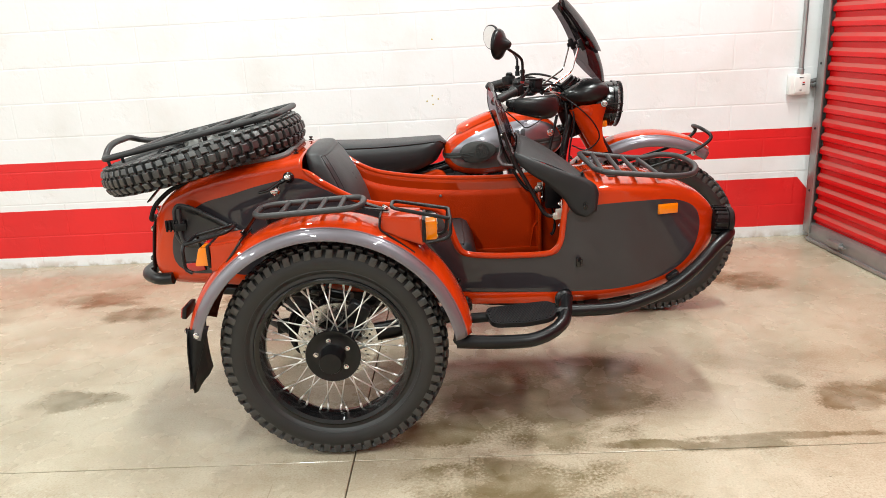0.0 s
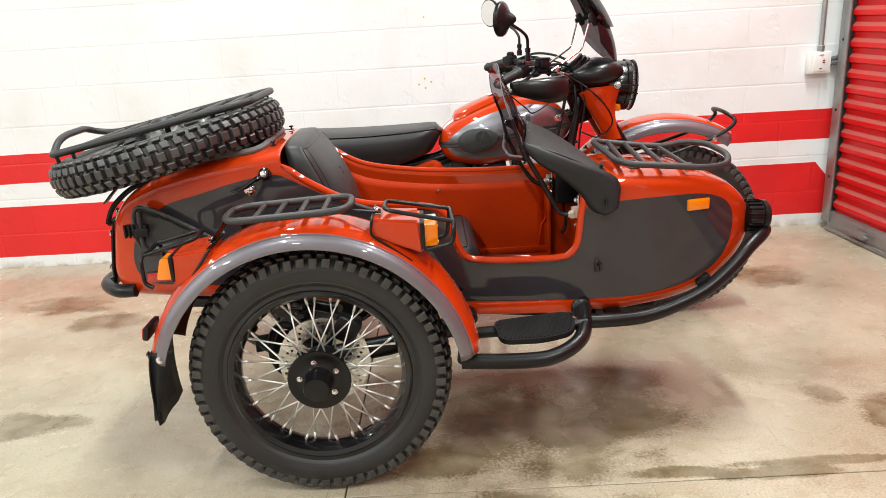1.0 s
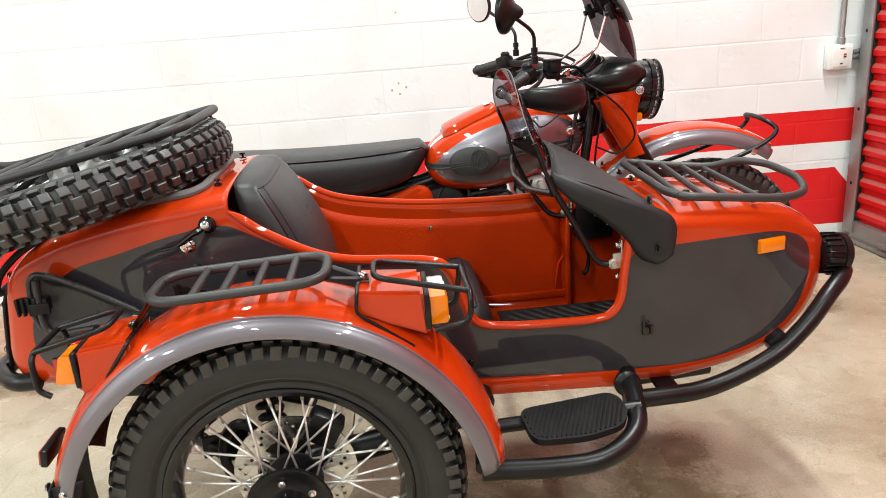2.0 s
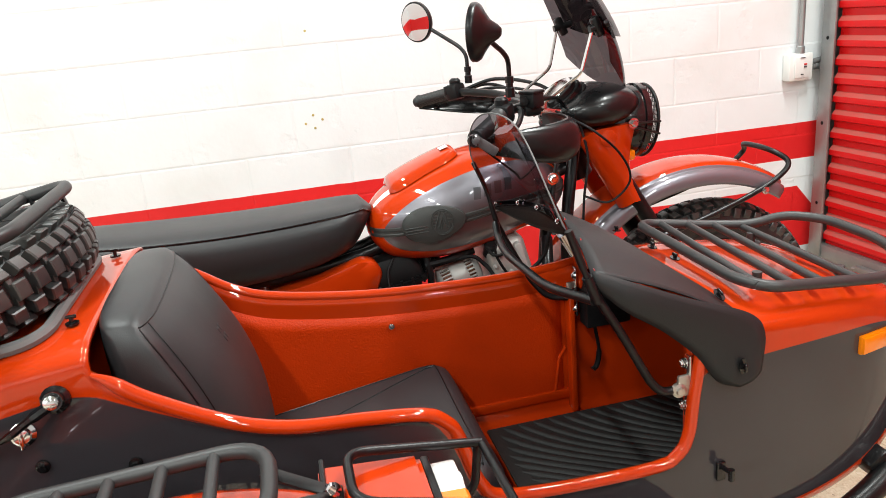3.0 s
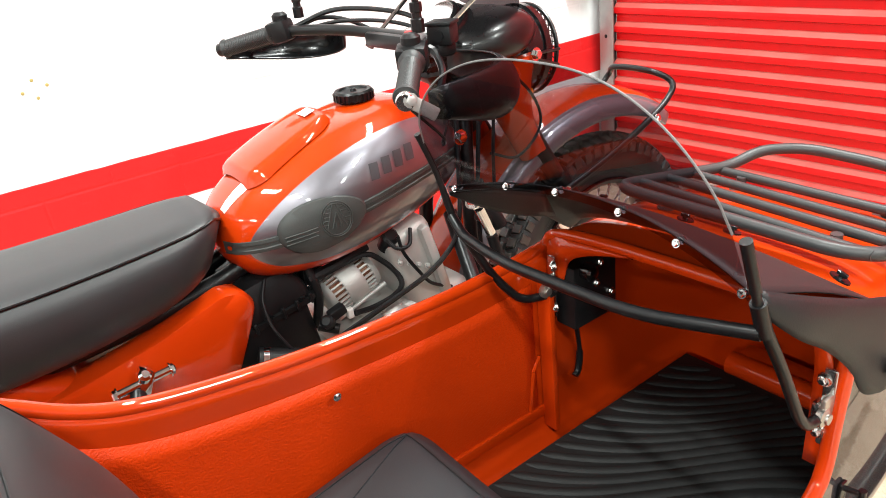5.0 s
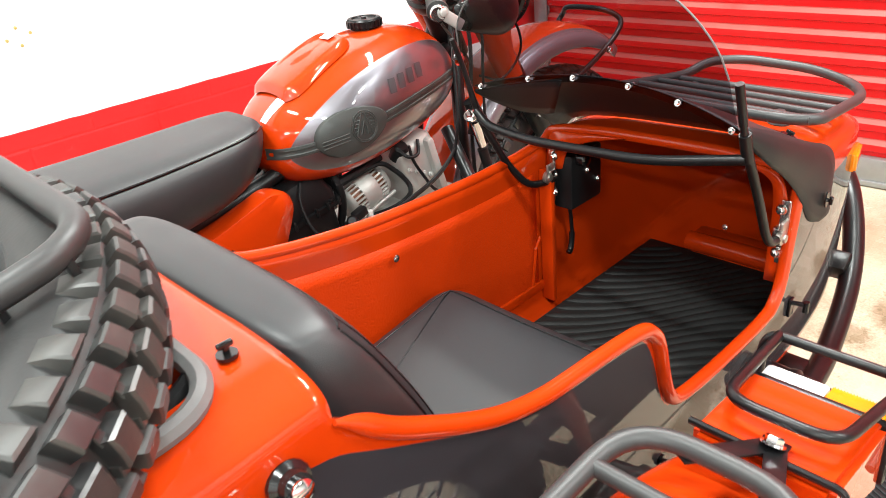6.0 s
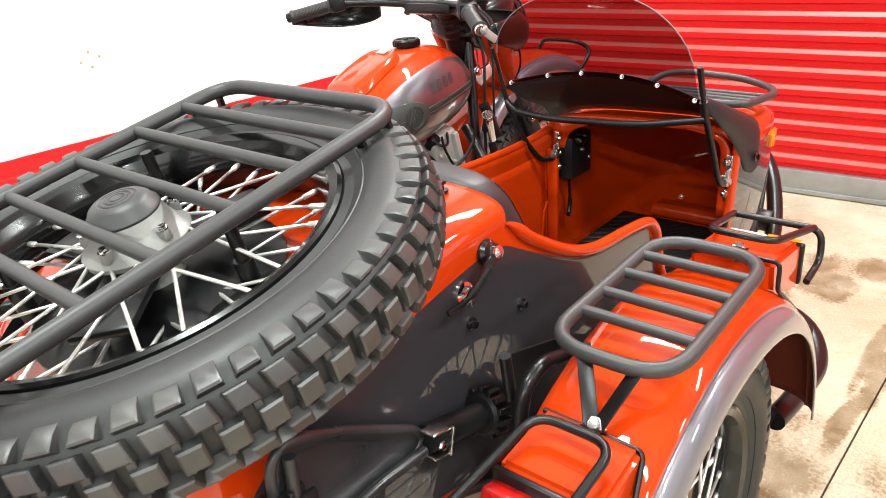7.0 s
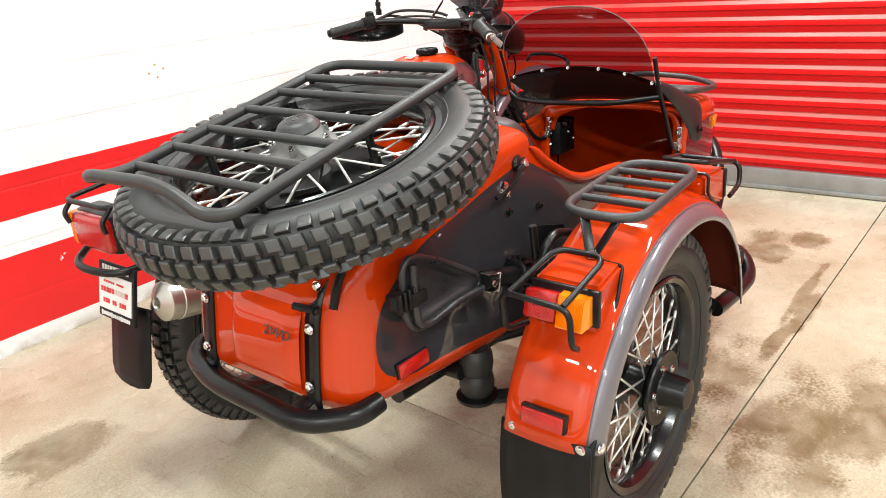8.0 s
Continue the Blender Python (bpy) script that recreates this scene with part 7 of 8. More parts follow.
def build_seat(root):
    bm = bmesh.new()
    rows = []
    for i in range(31):
        s = i / 30
        x = -0.345 + 0.735 * s
        e = min(s / 0.07, (1 - s) / 0.15, 1)
        k = math.sqrt(max(0.0, 1 - (1 - e) ** 2))
        roll = math.sqrt(max(0.0, 1 - (1 - min(s / 0.07, (1 - s) / 0.03, 1)) ** 2))
        half = (0.116 + 0.020 * math.sin(math.pi * min(1, s * 1.15))) * (0.30 + 0.70 * k)
        top = 0.830 + 0.024 * roll - 0.012 * math.sin(math.pi * s) + 0.012 * (1 - s)
        low = 0.725 - 0.035 * math.sin(math.pi * s) + 0.025 * s ** 6
        back = 0.045 * max(0.0, min(1.0, (s - 0.80) / 0.2))
        row = []
        for j in range(36):
            a = 2 * math.pi * j / 36
            ca, sa = math.cos(a), math.sin(a)
            y = half * math.copysign(abs(ca) ** 0.50, ca)
            mid = (top + low) / 2
            z = mid + (top - mid) * math.copysign(abs(sa) ** (0.50 if sa > 0 else 0.85), sa)
            row.append((x - back * (top - z) / (top - low), BIKE_Y - y * (1 - 0.10 * max(0.0, (mid - z) / (mid - low))), z))
        rows.append(row)
    loft(bm, rows)
    seat = part("seat", bm, VINYL, root, "long black vinyl motorcycle seat", angle=60)
    bm = bmesh.new()
    for side in (1, -1):
        pts = []
        for i in range(4, 31):
            r = rows[i]
            pts.append(Vector(r[4]) + Vector((0, -0.001, 0.0)) if side == 1 else Vector(r[14]))
        sweep(bm, pts, 0.0026, 6)
    part("piping", bm, GLOSS_BLACK, seat)
    bm = bmesh.new()
    sweep(bm, [Vector(p) for p in rows[10][-5:] + rows[10][:5]], 0.0014, 6)
    part("seam", bm, BLACK, seat)


def build_engine(root):
    # side panels under the seat
    for s in (1, -1):
        bm = bmesh.new()
        pts = [(0.02, 0.655), (0.10, 0.665), (0.22, 0.685), (0.345, 0.722), (0.375, 0.712), (0.392, 0.680), (0.375, 0.640), (0.335, 0.56), (0.05, 0.56)]
        ol = fillet([(x, BIKE_Y - s * 0.088, z) for x, z in pts], 0.018, True, 4)
        inner = [p + Vector((0, s * 0.05, -0.004)) for p in ol]
        mid = [p * 1.0 for p in ol]
        cc = sum(ol, Vector()) / len(ol)
        rings = [[bm.verts.new(p) for p in inner], [bm.verts.new(p) for p in mid], [bm.verts.new(p.lerp(cc, 0.06) + Vector((0, -s * 0.010, 0))) for p in mid], [bm.verts.new(p.lerp(cc, 0.35) + Vector((0, -s * 0.014, 0))) for p in mid]]
        join_rings(bm, rings, True)
        bm.faces.new(rings[-1])
        part("side_panel", bm, ORANGE, root, "glossy orange side panel", angle=50)
    bm = bmesh.new()
    box(bm, (0.176, 0.955, 0.650), (0.02, 0.03, 0.045), 0.004, Matrix.Rotation(radians(25), 3, "Y"))
    lathe(bm, [(0.010, 0), (0.010, 0.014), (0.006, 0.018)], 16, along((0.176, 0.948, 0.660), (0.18, 0.93, 0.68)))
    rod(bm, (0.135, 0.95, 0.65), (0.215, 0.95, 0.655), 0.007)
    bolt(bm, (0.215, 0.95, 0.655), (1, 0, 0), 0.009, 0.009)
    bolt(bm, (0.135, 0.95, 0.65), (-1, 0, 0), 0.009, 0.009)
    part("strut_clevis", bm, CHROME, root, "bright steel strut clevis")
    # air box: a sloped tub, its flanged lid, and the inlet hose
    lean = Matrix.Rotation(radians(-8), 3, "Y")
    bm = bmesh.new()
    box(bm, (0.410, 1.090, 0.575), (0.17, 0.17, 0.12), 0.014, lean, 3)
    abox = part("air_box", bm, PLASTIC, root, "black plastic air filter box")
    bm = bmesh.new()
    low = [(-0.098, -0.098), (0.098, -0.098), (0.098, 0.09), (-0.098, 0.09)]
    rings = []
    for k, z in ((1.0, 0.0), (1.0, 0.010), (0.93, 0.011), (0.91, 0.034), (0.74, 0.072), (0.5, 0.080)):
        ring = fillet([(x * k, y * k, z) for x, y in low], 0.02 * k, True, 3)
        rings.append([bm.verts.new(Vector((0.408, 1.095, 0.628)) + lean @ p) for p in ring])
    join_rings(bm, rings, True)
    bm.faces.new(rings[0][::-1])
    bm.faces.new(rings[-1])
    # clips and stiffening webs along the flange
    for k in range(7):
        box(bm, Vector((0.408, 1.095, 0.628)) + lean @ Vector((-0.084 + 0.028 * k, -0.098, 0.008)), (0.006, 0.008, 0.020), 0.001, lean, 1)
    for k in range(5):
        box(bm, Vector((0.408, 1.095, 0.628)) + lean @ Vector((0.098, -0.075 + 0.038 * k, 0.008)), (0.008, 0.006, 0.020), 0.001, lean, 1)
    part("air_box_lid", bm, PLASTIC, abox, angle=30)
    for k in range(3):
        bm = bmesh.new()
        bolt(bm, Vector((0.408, 1.095, 0.628)) + lean @ Vector((-0.07 + 0.07 * k, -0.092, 0.011)), (0, 0, 1), 0.006, 0.006)
        part("lid_screw", bm, BLACK, abox)
    bm = bmesh.new()
    rod(bm, (0.362, 0.978, 0.580), (0.440, 0.945, 0.555), 0.027, 18)
    part("inlet_hose", bm, PLASTIC, abox)
    bm = bmesh.new()
    lathe(bm, [(0.0272, 0), (0.0295, 0), (0.0295, 0.010), (0.0272, 0.010)], 20, along((0.368, 0.9755, 0.578), (0.440, 0.945, 0.555)))
    part("hose_clamp", bm, CHROME, abox)
    # throttle body and hoses between air box and engine
    bm = bmesh.new()
    lathe(bm, [(0.026, 0), (0.034, 0.004), (0.034, 0.020), (0.029, 0.024), (0.029, 0.050), (0.034, 0.054), (0.034, 0.070)], 22, along((0.478, 1.085, 0.662), (0.56, 1.085, 0.676)))
    box(bm, (0.515, 1.050, 0.668), (0.030, 0.030, 0.036), 0.005)
    part("throttle_body", bm, PLASTIC, root, "black throttle body with rubber sleeves")
    bm = bmesh.new()
    sweep(bm, spline([(0.505, 1.035, 0.715), (0.508, 1.020, 0.680), (0.512, 1.015, 0.640), (0.508, 1.02, 0.600), (0.50, 1.03, 0.57)], 6), 0.009, 10)
    part("breather_hose", bm, PLASTIC, root)
    # crankcase
    bm = bmesh.new()
    box(bm, (0.69, 1.09, 0.42), (0.30, 0.24, 0.29), 0.03, seg=3)
    box(bm, (0.725, 1.075, 0.615), (0.105, 0.20, 0.21), 0.022, Matrix.Rotation(radians(-14), 3, "Y"), 3)
    box(bm, (0.757, 1.070, 0.600), (0.022, 0.22, 0.23), 0.008, Matrix.Rotation(radians(-14), 3, "Y"), 2)
    box(bm, (0.625, 1.09, 0.560), (0.07, 0.10, 0.04), 0.010)
    box(bm, (0.45, 1.09, 0.40), (0.28, 0.17, 0.20), 0.03)
    lathe(bm, [(0.030, 0), (0.034, 0.004), (0.034, 0.014), (0.026, 0.020), (0.008, 0.021)], 24, along((0.645, 0.975, 0.535), (0.645, 0.955, 0.553)))
    for k in range(5):
        bolt(bm, (0.672 + 0.020 * k, 0.974, 0.655 - 0.010 * k), (0, -1, 0.3), 0.005, 0.006)
    for k in range(4):
        bolt(bm, (0.585 + 0.040 * k, 0.985, 0.564), (0, -0.3, 1), 0.006, 0.006)
    part("crankcase", bm, ALLOY, root, "cast alloy engine case")
    # alternator with slotted end frame
    c0, c1 = Vector((0.537, 1.050, 0.602)), Vector((0.653, 1.050, 0.636))
    m = along(c0, c1)
    bm = bmesh.new()
    lathe(bm, [(0.016, -0.004), (0.032, 0.0), (0.040, 0.006), (0.043, 0.012), (0.037, 0.013), (0.037, 0.036), (0.043, 0.037), (0.046, 0.044), (0.046, 0.072), (0.043, 0.079), (0.037, 0.080), (0.037, 0.098), (0.043, 0.099), (0.036, 0.112), (0.015, 0.118)], 32, m)
    alt = part("alternator", bm, ALLOY, root, "finned alloy alternator")
    for k in range(3):
        a = 2 * math.pi * k / 3 + 1.7
        bm = bmesh.new()
        rod(bm, m @ Vector((0.049 * math.cos(a), 0.049 * math.sin(a), -0.002)), m @ Vector((0.049 * math.cos(a), 0.049 * math.sin(a), 0.112)), 0.0045, 10)
        part("through_bolt", bm, ALLOY, alt)
    bm = bmesh.new()
    for k in range(26):
        a = 2 * math.pi * k / 26
        for at, ln in ((0.0245, 0.025), (0.089, 0.020)):
            box(bm, m @ Vector((0.0405 * math.cos(a), 0.0405 * math.sin(a), at)), (0.006, 0.0042, ln), 0.0008, m.to_3x3() @ Matrix.Rotation(a, 3, "Z"), 1)
    part("cooling_fin", bm, ALLOY, alt)
    bm = bmesh.new()
    lathe(bm, [(0.0372, 0.013), (0.038, 0.017), (0.038, 0.033), (0.0372, 0.036)], 28, m)
    lathe(bm, [(0.0372, 0.081), (0.038, 0.083), (0.038, 0.095), (0.0372, 0.098)], 28, m)
    part("winding", bm, COPPER, alt)
    bm = bmesh.new()
    lathe(bm, [(0.018, 0), (0.018, 0.035), (0.012, 0.04)], 16, along((0.668, 1.01, 0.680), (0.668, 0.985, 0.712)))
    part("sensor", bm, PLASTIC, root)
    # wiring round the engine
    for pts, r in ((((0.515, 1.02, 0.666), (0.557, 1.02, 0.672), (0.618, 1.01, 0.681), (0.649, 1.0, 0.658), (0.669, 0.985, 0.627), (0.668, 0.975, 0.606), (0.646, 0.975, 0.592), (0.602, 0.975, 0.588), (0.560, 0.975, 0.592)), 0.0055),
                   (((0.86, 1.0, 0.93), (0.825, 0.965, 0.80), (0.807, 0.95, 0.726), (0.793, 0.95, 0.676), (0.759, 0.95, 0.644), (0.704, 0.942, 0.625), (0.626, 0.935, 0.612), (0.551, 0.930, 0.600), (0.47, 0.925, 0.585), (0.40, 0.93, 0.55)), 0.0042),
                   (((0.865, 1.0, 0.93), (0.83, 0.968, 0.80), (0.812, 0.955, 0.722), (0.798, 0.955, 0.672), (0.764, 0.955, 0.638), (0.708, 0.948, 0.618), (0.63, 0.942, 0.604), (0.55, 0.938, 0.590), (0.47, 0.935, 0.575)), 0.0035),
                   (((0.422, 1.02, 0.705), (0.403, 1.0, 0.676), (0.402, 0.982, 0.636), (0.412, 0.966, 0.605), (0.428, 0.955, 0.575)), 0.003),
                   (((0.669, 0.965, 0.714), (0.676, 0.962, 0.677), (0.702, 0.960, 0.629), (0.73, 0.962, 0.591), (0.78, 0.968, 0.560)), 0.0036),
                   (((0.655, 0.985, 0.705), (0.665, 0.965, 0.690), (0.690, 0.962, 0.690), (0.705, 0.975, 0.715)), 0.004),
                   (((0.50, 1.02, 0.672), (0.57, 1.02, 0.680), (0.63, 1.02, 0.692)), 0.010),
                   (((0.90, 1.02, 1.0), (0.90, 0.985, 0.9), (0.875, 0.965, 0.80), (0.86, 0.96, 0.70), (0.86, 0.96, 0.55)), 0.0045),
                   (((0.92, 1.0, 0.99), (0.93, 0.975, 0.9), (0.91, 0.96, 0.80), (0.90, 0.955, 0.68)), 0.0035),
                   (((0.86, 1.0, 1.02), (0.93, 0.93, 0.97), (1.0, 0.93, 0.90), (1.03, 0.95, 0.83), (0.98, 0.965, 0.78), (0.92, 0.98, 0.80)), 0.003)):
        bm = bmesh.new()
        sweep(bm, spline(pts, 8), r, 8)
        part("cable", bm, PLASTIC, root)
    bm = bmesh.new()
    box(bm, (0.553, 0.982, 0.594), (0.012, 0.012, 0.020), 0.002)
    box(bm, (0.547, 0.982, 0.602), (0.016, 0.009, 0.005), 0.001)
    part("connector", bm, WHITE_LABEL, root, "white plastic plug on the wiring")
    bm = bmesh.new()
    box(bm, (0.528, 0.984, 0.606), (0.034, 0.020, 0.020), 0.004, Matrix.Rotation(radians(-15), 3, "Y"))
    lathe(bm, [(0.010, 0), (0.013, 0.003), (0.013, 0.016), (0.008, 0.020)], 14, along((0.510, 0.984, 0.590), (0.500, 0.975, 0.602)))
    rod(bm, (0.495, 1.0, 0.585), (0.525, 0.98, 0.572), 0.010, 12)
    part("connector_socket", bm, PLASTIC, root)
    # ignition coil and clamps ahead of the engine
    bm = bmesh.new()
    for p, q, r in (((0.86, 0.96, 0.76), (0.90, 0.945, 0.66), 0.016), ((0.885, 0.955, 0.64), (0.90, 0.945, 0.56), 0.012)):
        rod(bm, p, q, r, 14)
    box(bm, (0.875, 0.955, 0.70), (0.03, 0.03, 0.05), 0.004, Matrix.Rotation(radians(20), 3, "Y"))
    part("ignition_coil", bm, PLASTIC, root)
    bm = bmesh.new()
    rod(bm, (0.83, 0.92, 0.73), (0.875, 0.945, 0.655), 0.011, 14)
    bolt(bm, (0.815, 0.915, 0.745), (-0.5, -0.3, 0.8), 0.012, 0.012)
    bolt(bm, (0.825, 0.95, 0.865), (0, -1, 0), 0.011, 0.012)
    part("strut_end", bm, CHROME, root, "bright steel strut end")
    # frame tubes
    bm = bmesh.new()
    for s in (-1, 1):
        y = BIKE_Y + s * 0.07
        sweep(bm, spline([(0.93, BIKE_Y + s * 0.03, 0.92), (0.885, y, 0.72), (0.86, y + s * 0.03, 0.45), (0.80, y + s * 0.04, 0.30), (0.3, y + s * 0.04, 0.28), (0.02, y + s * 0.05, 0.33)], 6), 0.016, 12)
        sweep(bm, spline([(0.90, BIKE_Y + s * 0.03, 0.86), (0.70, y - s * 0.03, 0.80), (0.42, y - s * 0.03, 0.735), (0.33, y - s * 0.035, 0.712), (0.15, y - s * 0.035, 0.690), (-0.35, y + s * 0.02, 0.69), (-0.50, y, 0.70)], 6), 0.015, 12)
    rod(bm, (0.885, BIKE_Y, 1.0), (0.955, BIKE_Y, 0.83), 0.035, 18)
    part("frame", bm, BLACK, root, "black tubular motorcycle frame")


def build_front(root):
    axle = Vector((1.32, BIKE_Y, 0.354))
    w = build_wheel(root, Matrix.Translation(axle), True, 0.03)
    bm = bmesh.new()
    hub_drum(bm, (0, 0, 0))
    part("hub", bm, ALLOY, w)
    bm = bmesh.new()
    brake_disc(bm, (0, -0.062, 0), 0.14)
    part("brake_disc", bm, STEEL, w)
    for s in (-1, 1):
        y = BIKE_Y + s * 0.088
        bm = bmesh.new()
        a, b = Vector((0.975, y, 0.93)), Vector((1.315, y, 0.36))
        rod(bm, a, b, 0.021, 16)
        rod(bm, a.lerp(b, 0.42), b, 0.029, 16)
        part("fork_leg", bm, BLACK, root, "black fork leg")
        # orange shroud that carries the headlamp
        bm = bmesh.new()
        rows = []
        for i in range(15):
            t = i / 14
            c = Vector((0.955, y, 0.965)).lerp(Vector((1.055, y, 0.765)), t)
            ahead = 0.034 + 0.090 * max(0, 1 - t / 0.75) ** 1.6
            back = 0.036 + 0.012 * (1 - t)
            th = 0.030 - 0.004 * t
            row = []
            for j in range(20):
                an = 2 * math.pi * j / 20
                u = math.cos(an) * (ahead if math.cos(an) > 0 else back)
                row.append(c + (Vector((1.0, 0, 0.04)) if u > 0 else Vector((0.86, 0, 0.45))) * u + Vector((0, math.sin(an) * th, 0)))
            rows.append(row)
        loft(bm, rows)
        sh = part("lamp_shroud", bm, ORANGE, root, "orange fork shroud holding the headlamp", angle=60)
        bm = bmesh.new()
        lathe(bm, [(0.022, 0), (0.022, 0.004), (0.019, 0.006)], 20, along((0.985, y + s * 0.026, 0.94), (0.985, y + s * 0.1, 0.94)))
        part("shroud_boss", bm, ORANGE, sh)
        bm = bmesh.new()
        bolt(bm, (1.055, BIKE_Y + s * 0.112, 0.969), (0, s, 0), 0.010, 0.012)
        part("lamp_bolt", bm, CHROME, sh)
        bm = bmesh.new()
        rod(bm, (1.05, BIKE_Y + s * 0.03, 0.885), (1.055, BIKE_Y + s * 0.062, 0.882), 0.008, 10)
        box(bm, (1.062, BIKE_Y + s * 0.064, 0.880), (0.034, 0.03, 0.028), 0.007)
        ind = part("indicator", bm, AMBER, sh, "amber front indicator")
    # headlamp
    m = along((0.995, BIKE_Y, 0.968), (1.15, BIKE_Y, 0.953))
    bm = bmesh.new()
    lathe(bm, [(0.03, 0.0), (0.065, 0.012), (0.085, 0.04), (0.092, 0.085), (0.092, 0.105), (0.097, 0.107), (0.097, 0.122), (0.088, 0.126)], 40, m)
    lamp = part("headlamp", bm, GLOSS_BLACK, root, "round black headlamp with mesh guard")
    bm = bmesh.new()
    lathe(bm, [(0.089, 0.118), (0.07, 0.128), (0.03, 0.135), (0.002, 0.136)], 32, m)
    part("headlamp_lens", bm, CLEAR_LENS, lamp)
    bm = bmesh.new()
    R = 0.093

    def dome(u, v):
        return m @ Vector((u, v, 0.140 + 0.016 * (1 - (u * u + v * v) / (R * R))))
    sweep(bm, [dome(R * math.cos(2 * math.pi * k / 32), R * math.sin(2 * math.pi * k / 32)) for k in range(32)], 0.0045, 8, True)
    for k in range(-8, 9):
        o = k * 0.0105
        h = math.sqrt(max(0, R * R - o * o))
        if h > 0.01:
            sweep(bm, [dome(o, -h + 2 * h * i / 8) for i in range(9)], 0.0013, 5)
            sweep(bm, [dome(-h + 2 * h * i / 8, o) for i in range(9)], 0.0013, 5)
    for an in (0, 120, 240):
        a = radians(an + 90)
        rod(bm, m @ Vector((0.094 * math.cos(a), 0.094 * math.sin(a), 0.10)), dome(R * math.cos(a), R * math.sin(a)), 0.003, 6)
    for s in (-1, 1):
        rod(bm, (1.055, BIKE_Y + s * 0.112, 0.969), (1.139, BIKE_Y + s * 0.096, 0.962), 0.0032, 6)
        rod(bm, (1.055, BIKE_Y + s * 0.112, 0.960), (1.138, BIKE_Y + s * 0.093, 0.930), 0.0032, 6)
    part("lamp_grille", bm, BLACK, lamp, "black wire mesh lamp guard")
    # cowl and screen
    bm = bmesh.new()
    rows = []
    for x, half, lo, hi in ((0.875, 0.075, 0.995, 1.022), (0.895, 0.105, 0.975, 1.045), (0.93, 0.124, 0.962, 1.070), (0.97, 0.132, 0.958, 1.084), (1.01, 0.130, 0.960, 1.088), (1.045, 0.118, 0.968, 1.080), (1.07, 0.100, 0.980, 1.066), (1.085, 0.085, 0.995, 1.045)):
        hi = lo + 0.84 * (hi - lo)
        mid = (lo + hi) / 2
        rows.append([(x, BIKE_Y + half * math.copysign(abs(math.cos(a)) ** 0.7, math.cos(a)), mid + (hi - mid) * math.copysign(abs(math.sin(a)) ** 0.8, math.sin(a))) for a in [2 * math.pi * k / 32 for k in range(32)]])
    loft(bm, rows)
    cowl = part("cowl", bm, COWL_BLACK, root, "black instrument cowl", angle=60)
    bm = bmesh.new()
    mg = along((0.902, BIKE_Y, 1.045), (0.857, BIKE_Y, 1.11))
    lathe(bm, [(0.052, -0.03), (0.056, 0.0), (0.056, 0.012), (0.050, 0.015)], 30, mg)
    g = part("instrument", bm, BLACK, cowl, "round instrument with pale rim")
    bm = bmesh.new()
    lathe(bm, [(0.050, 0.0155), (0.049, 0.017), (0.044, 0.0165)], 30, mg)
    part("bezel", bm, CHROME, g)
    bm = bmesh.new()
    lathe(bm, [(0.057, 0.002), (0.064, -0.002), (0.065, -0.014), (0.072, -0.016), (0.073, -0.028), (0.081, -0.031), (0.082, -0.044), (0.091, -0.047), (0.092, -0.062), (0.080, -0.085)], 40, mg)
    part("cowl_rib", bm, COWL_BLACK, cowl)

    def screen(s, t, grow=0.0):
        half = 0.135 + 0.02 * math.sin(math.pi * min(1, t * 1.1)) - 0.03 * t * t
        top = 1.0 - 0.10 * abs(s) ** 3
        foot = 0.24 * abs(s) ** 3.5
        u = foot + (1 - foot) * t * top
        z = 1.045 + 0.345 * u
        x = 1.078 - 0.02 * u - 0.155 * u * u
        return Vector((x - 0.08 * s * s * (1 - 0.3 * t) + grow, BIKE_Y + half * s, z + 0.02 * grow))
    bm = bmesh.new()
    loft(bm, [[screen(-1 + 2 * i / 24, j / 20) for j in range(21)] for i in range(25)], False)
    ws = part("windscreen", bm, DARK_SMOKE, root, "dark smoked motorcycle windscreen")
    bm = bmesh.new()
    rows = []
    for i in range(25):
        s = -1 + 2 * i / 24
        rows.append([screen(s * 0.92, 0.38 + 0.66 * j / 12 * (1 - 0.10 * abs(s) ** 3), 0.014) for j in range(13)])
    loft(bm, rows, False)
    part("screen_extension", bm, DARK_SMOKE, ws)
    bm = bmesh.new()
    for s in (-1, 0.76):
        sweep(bm, fillet([(0.80, BIKE_Y + s * 0.105, 1.03), (0.918, BIKE_Y + s * 0.118, 1.106), (0.947, BIKE_Y + s * 0.128, 1.21)], 0.014), 0.0042, 8)
    part("screen_strut", bm, CHROME, root, "thin chromed screen struts")
    bm = bmesh.new()
    for s in (-1, 0.76):
        rod(bm, (0.938, BIKE_Y + s * 0.128, 1.205), (0.985, BIKE_Y + s * 0.126, 1.215), 0.009, 10)
        box(bm, (0.958, BIKE_Y + s * 0.128, 1.21), (0.022, 0.018, 0.05), 0.006, Matrix.Rotation(radians(-25), 3, "Y"))
        rod(bm, (0.792, BIKE_Y + s * 0.104, 1.02), (0.806, BIKE_Y + s * 0.106, 1.036), 0.009, 10)
    part("strut_clamp", bm, BLACK, ws)
    # front mudguard
    R = 0.475
    prof = [(p.x, p.y) for p in spline([(0.098, -0.060, 0), (0.097, -0.035, 0), (0.085, -0.022, 0), (0.072, -0.020, 0), (0.066, -0.012, 0), (0.045, -0.003, 0), (0.0, 0.002, 0), (-0.045, -0.003, 0), (-0.066, -0.012, 0), (-0.072, -0.020, 0), (-0.085, -0.022, 0), (-0.097, -0.035, 0), (-0.098, -0.060, 0)], 4)]
    bm = bmesh.new()
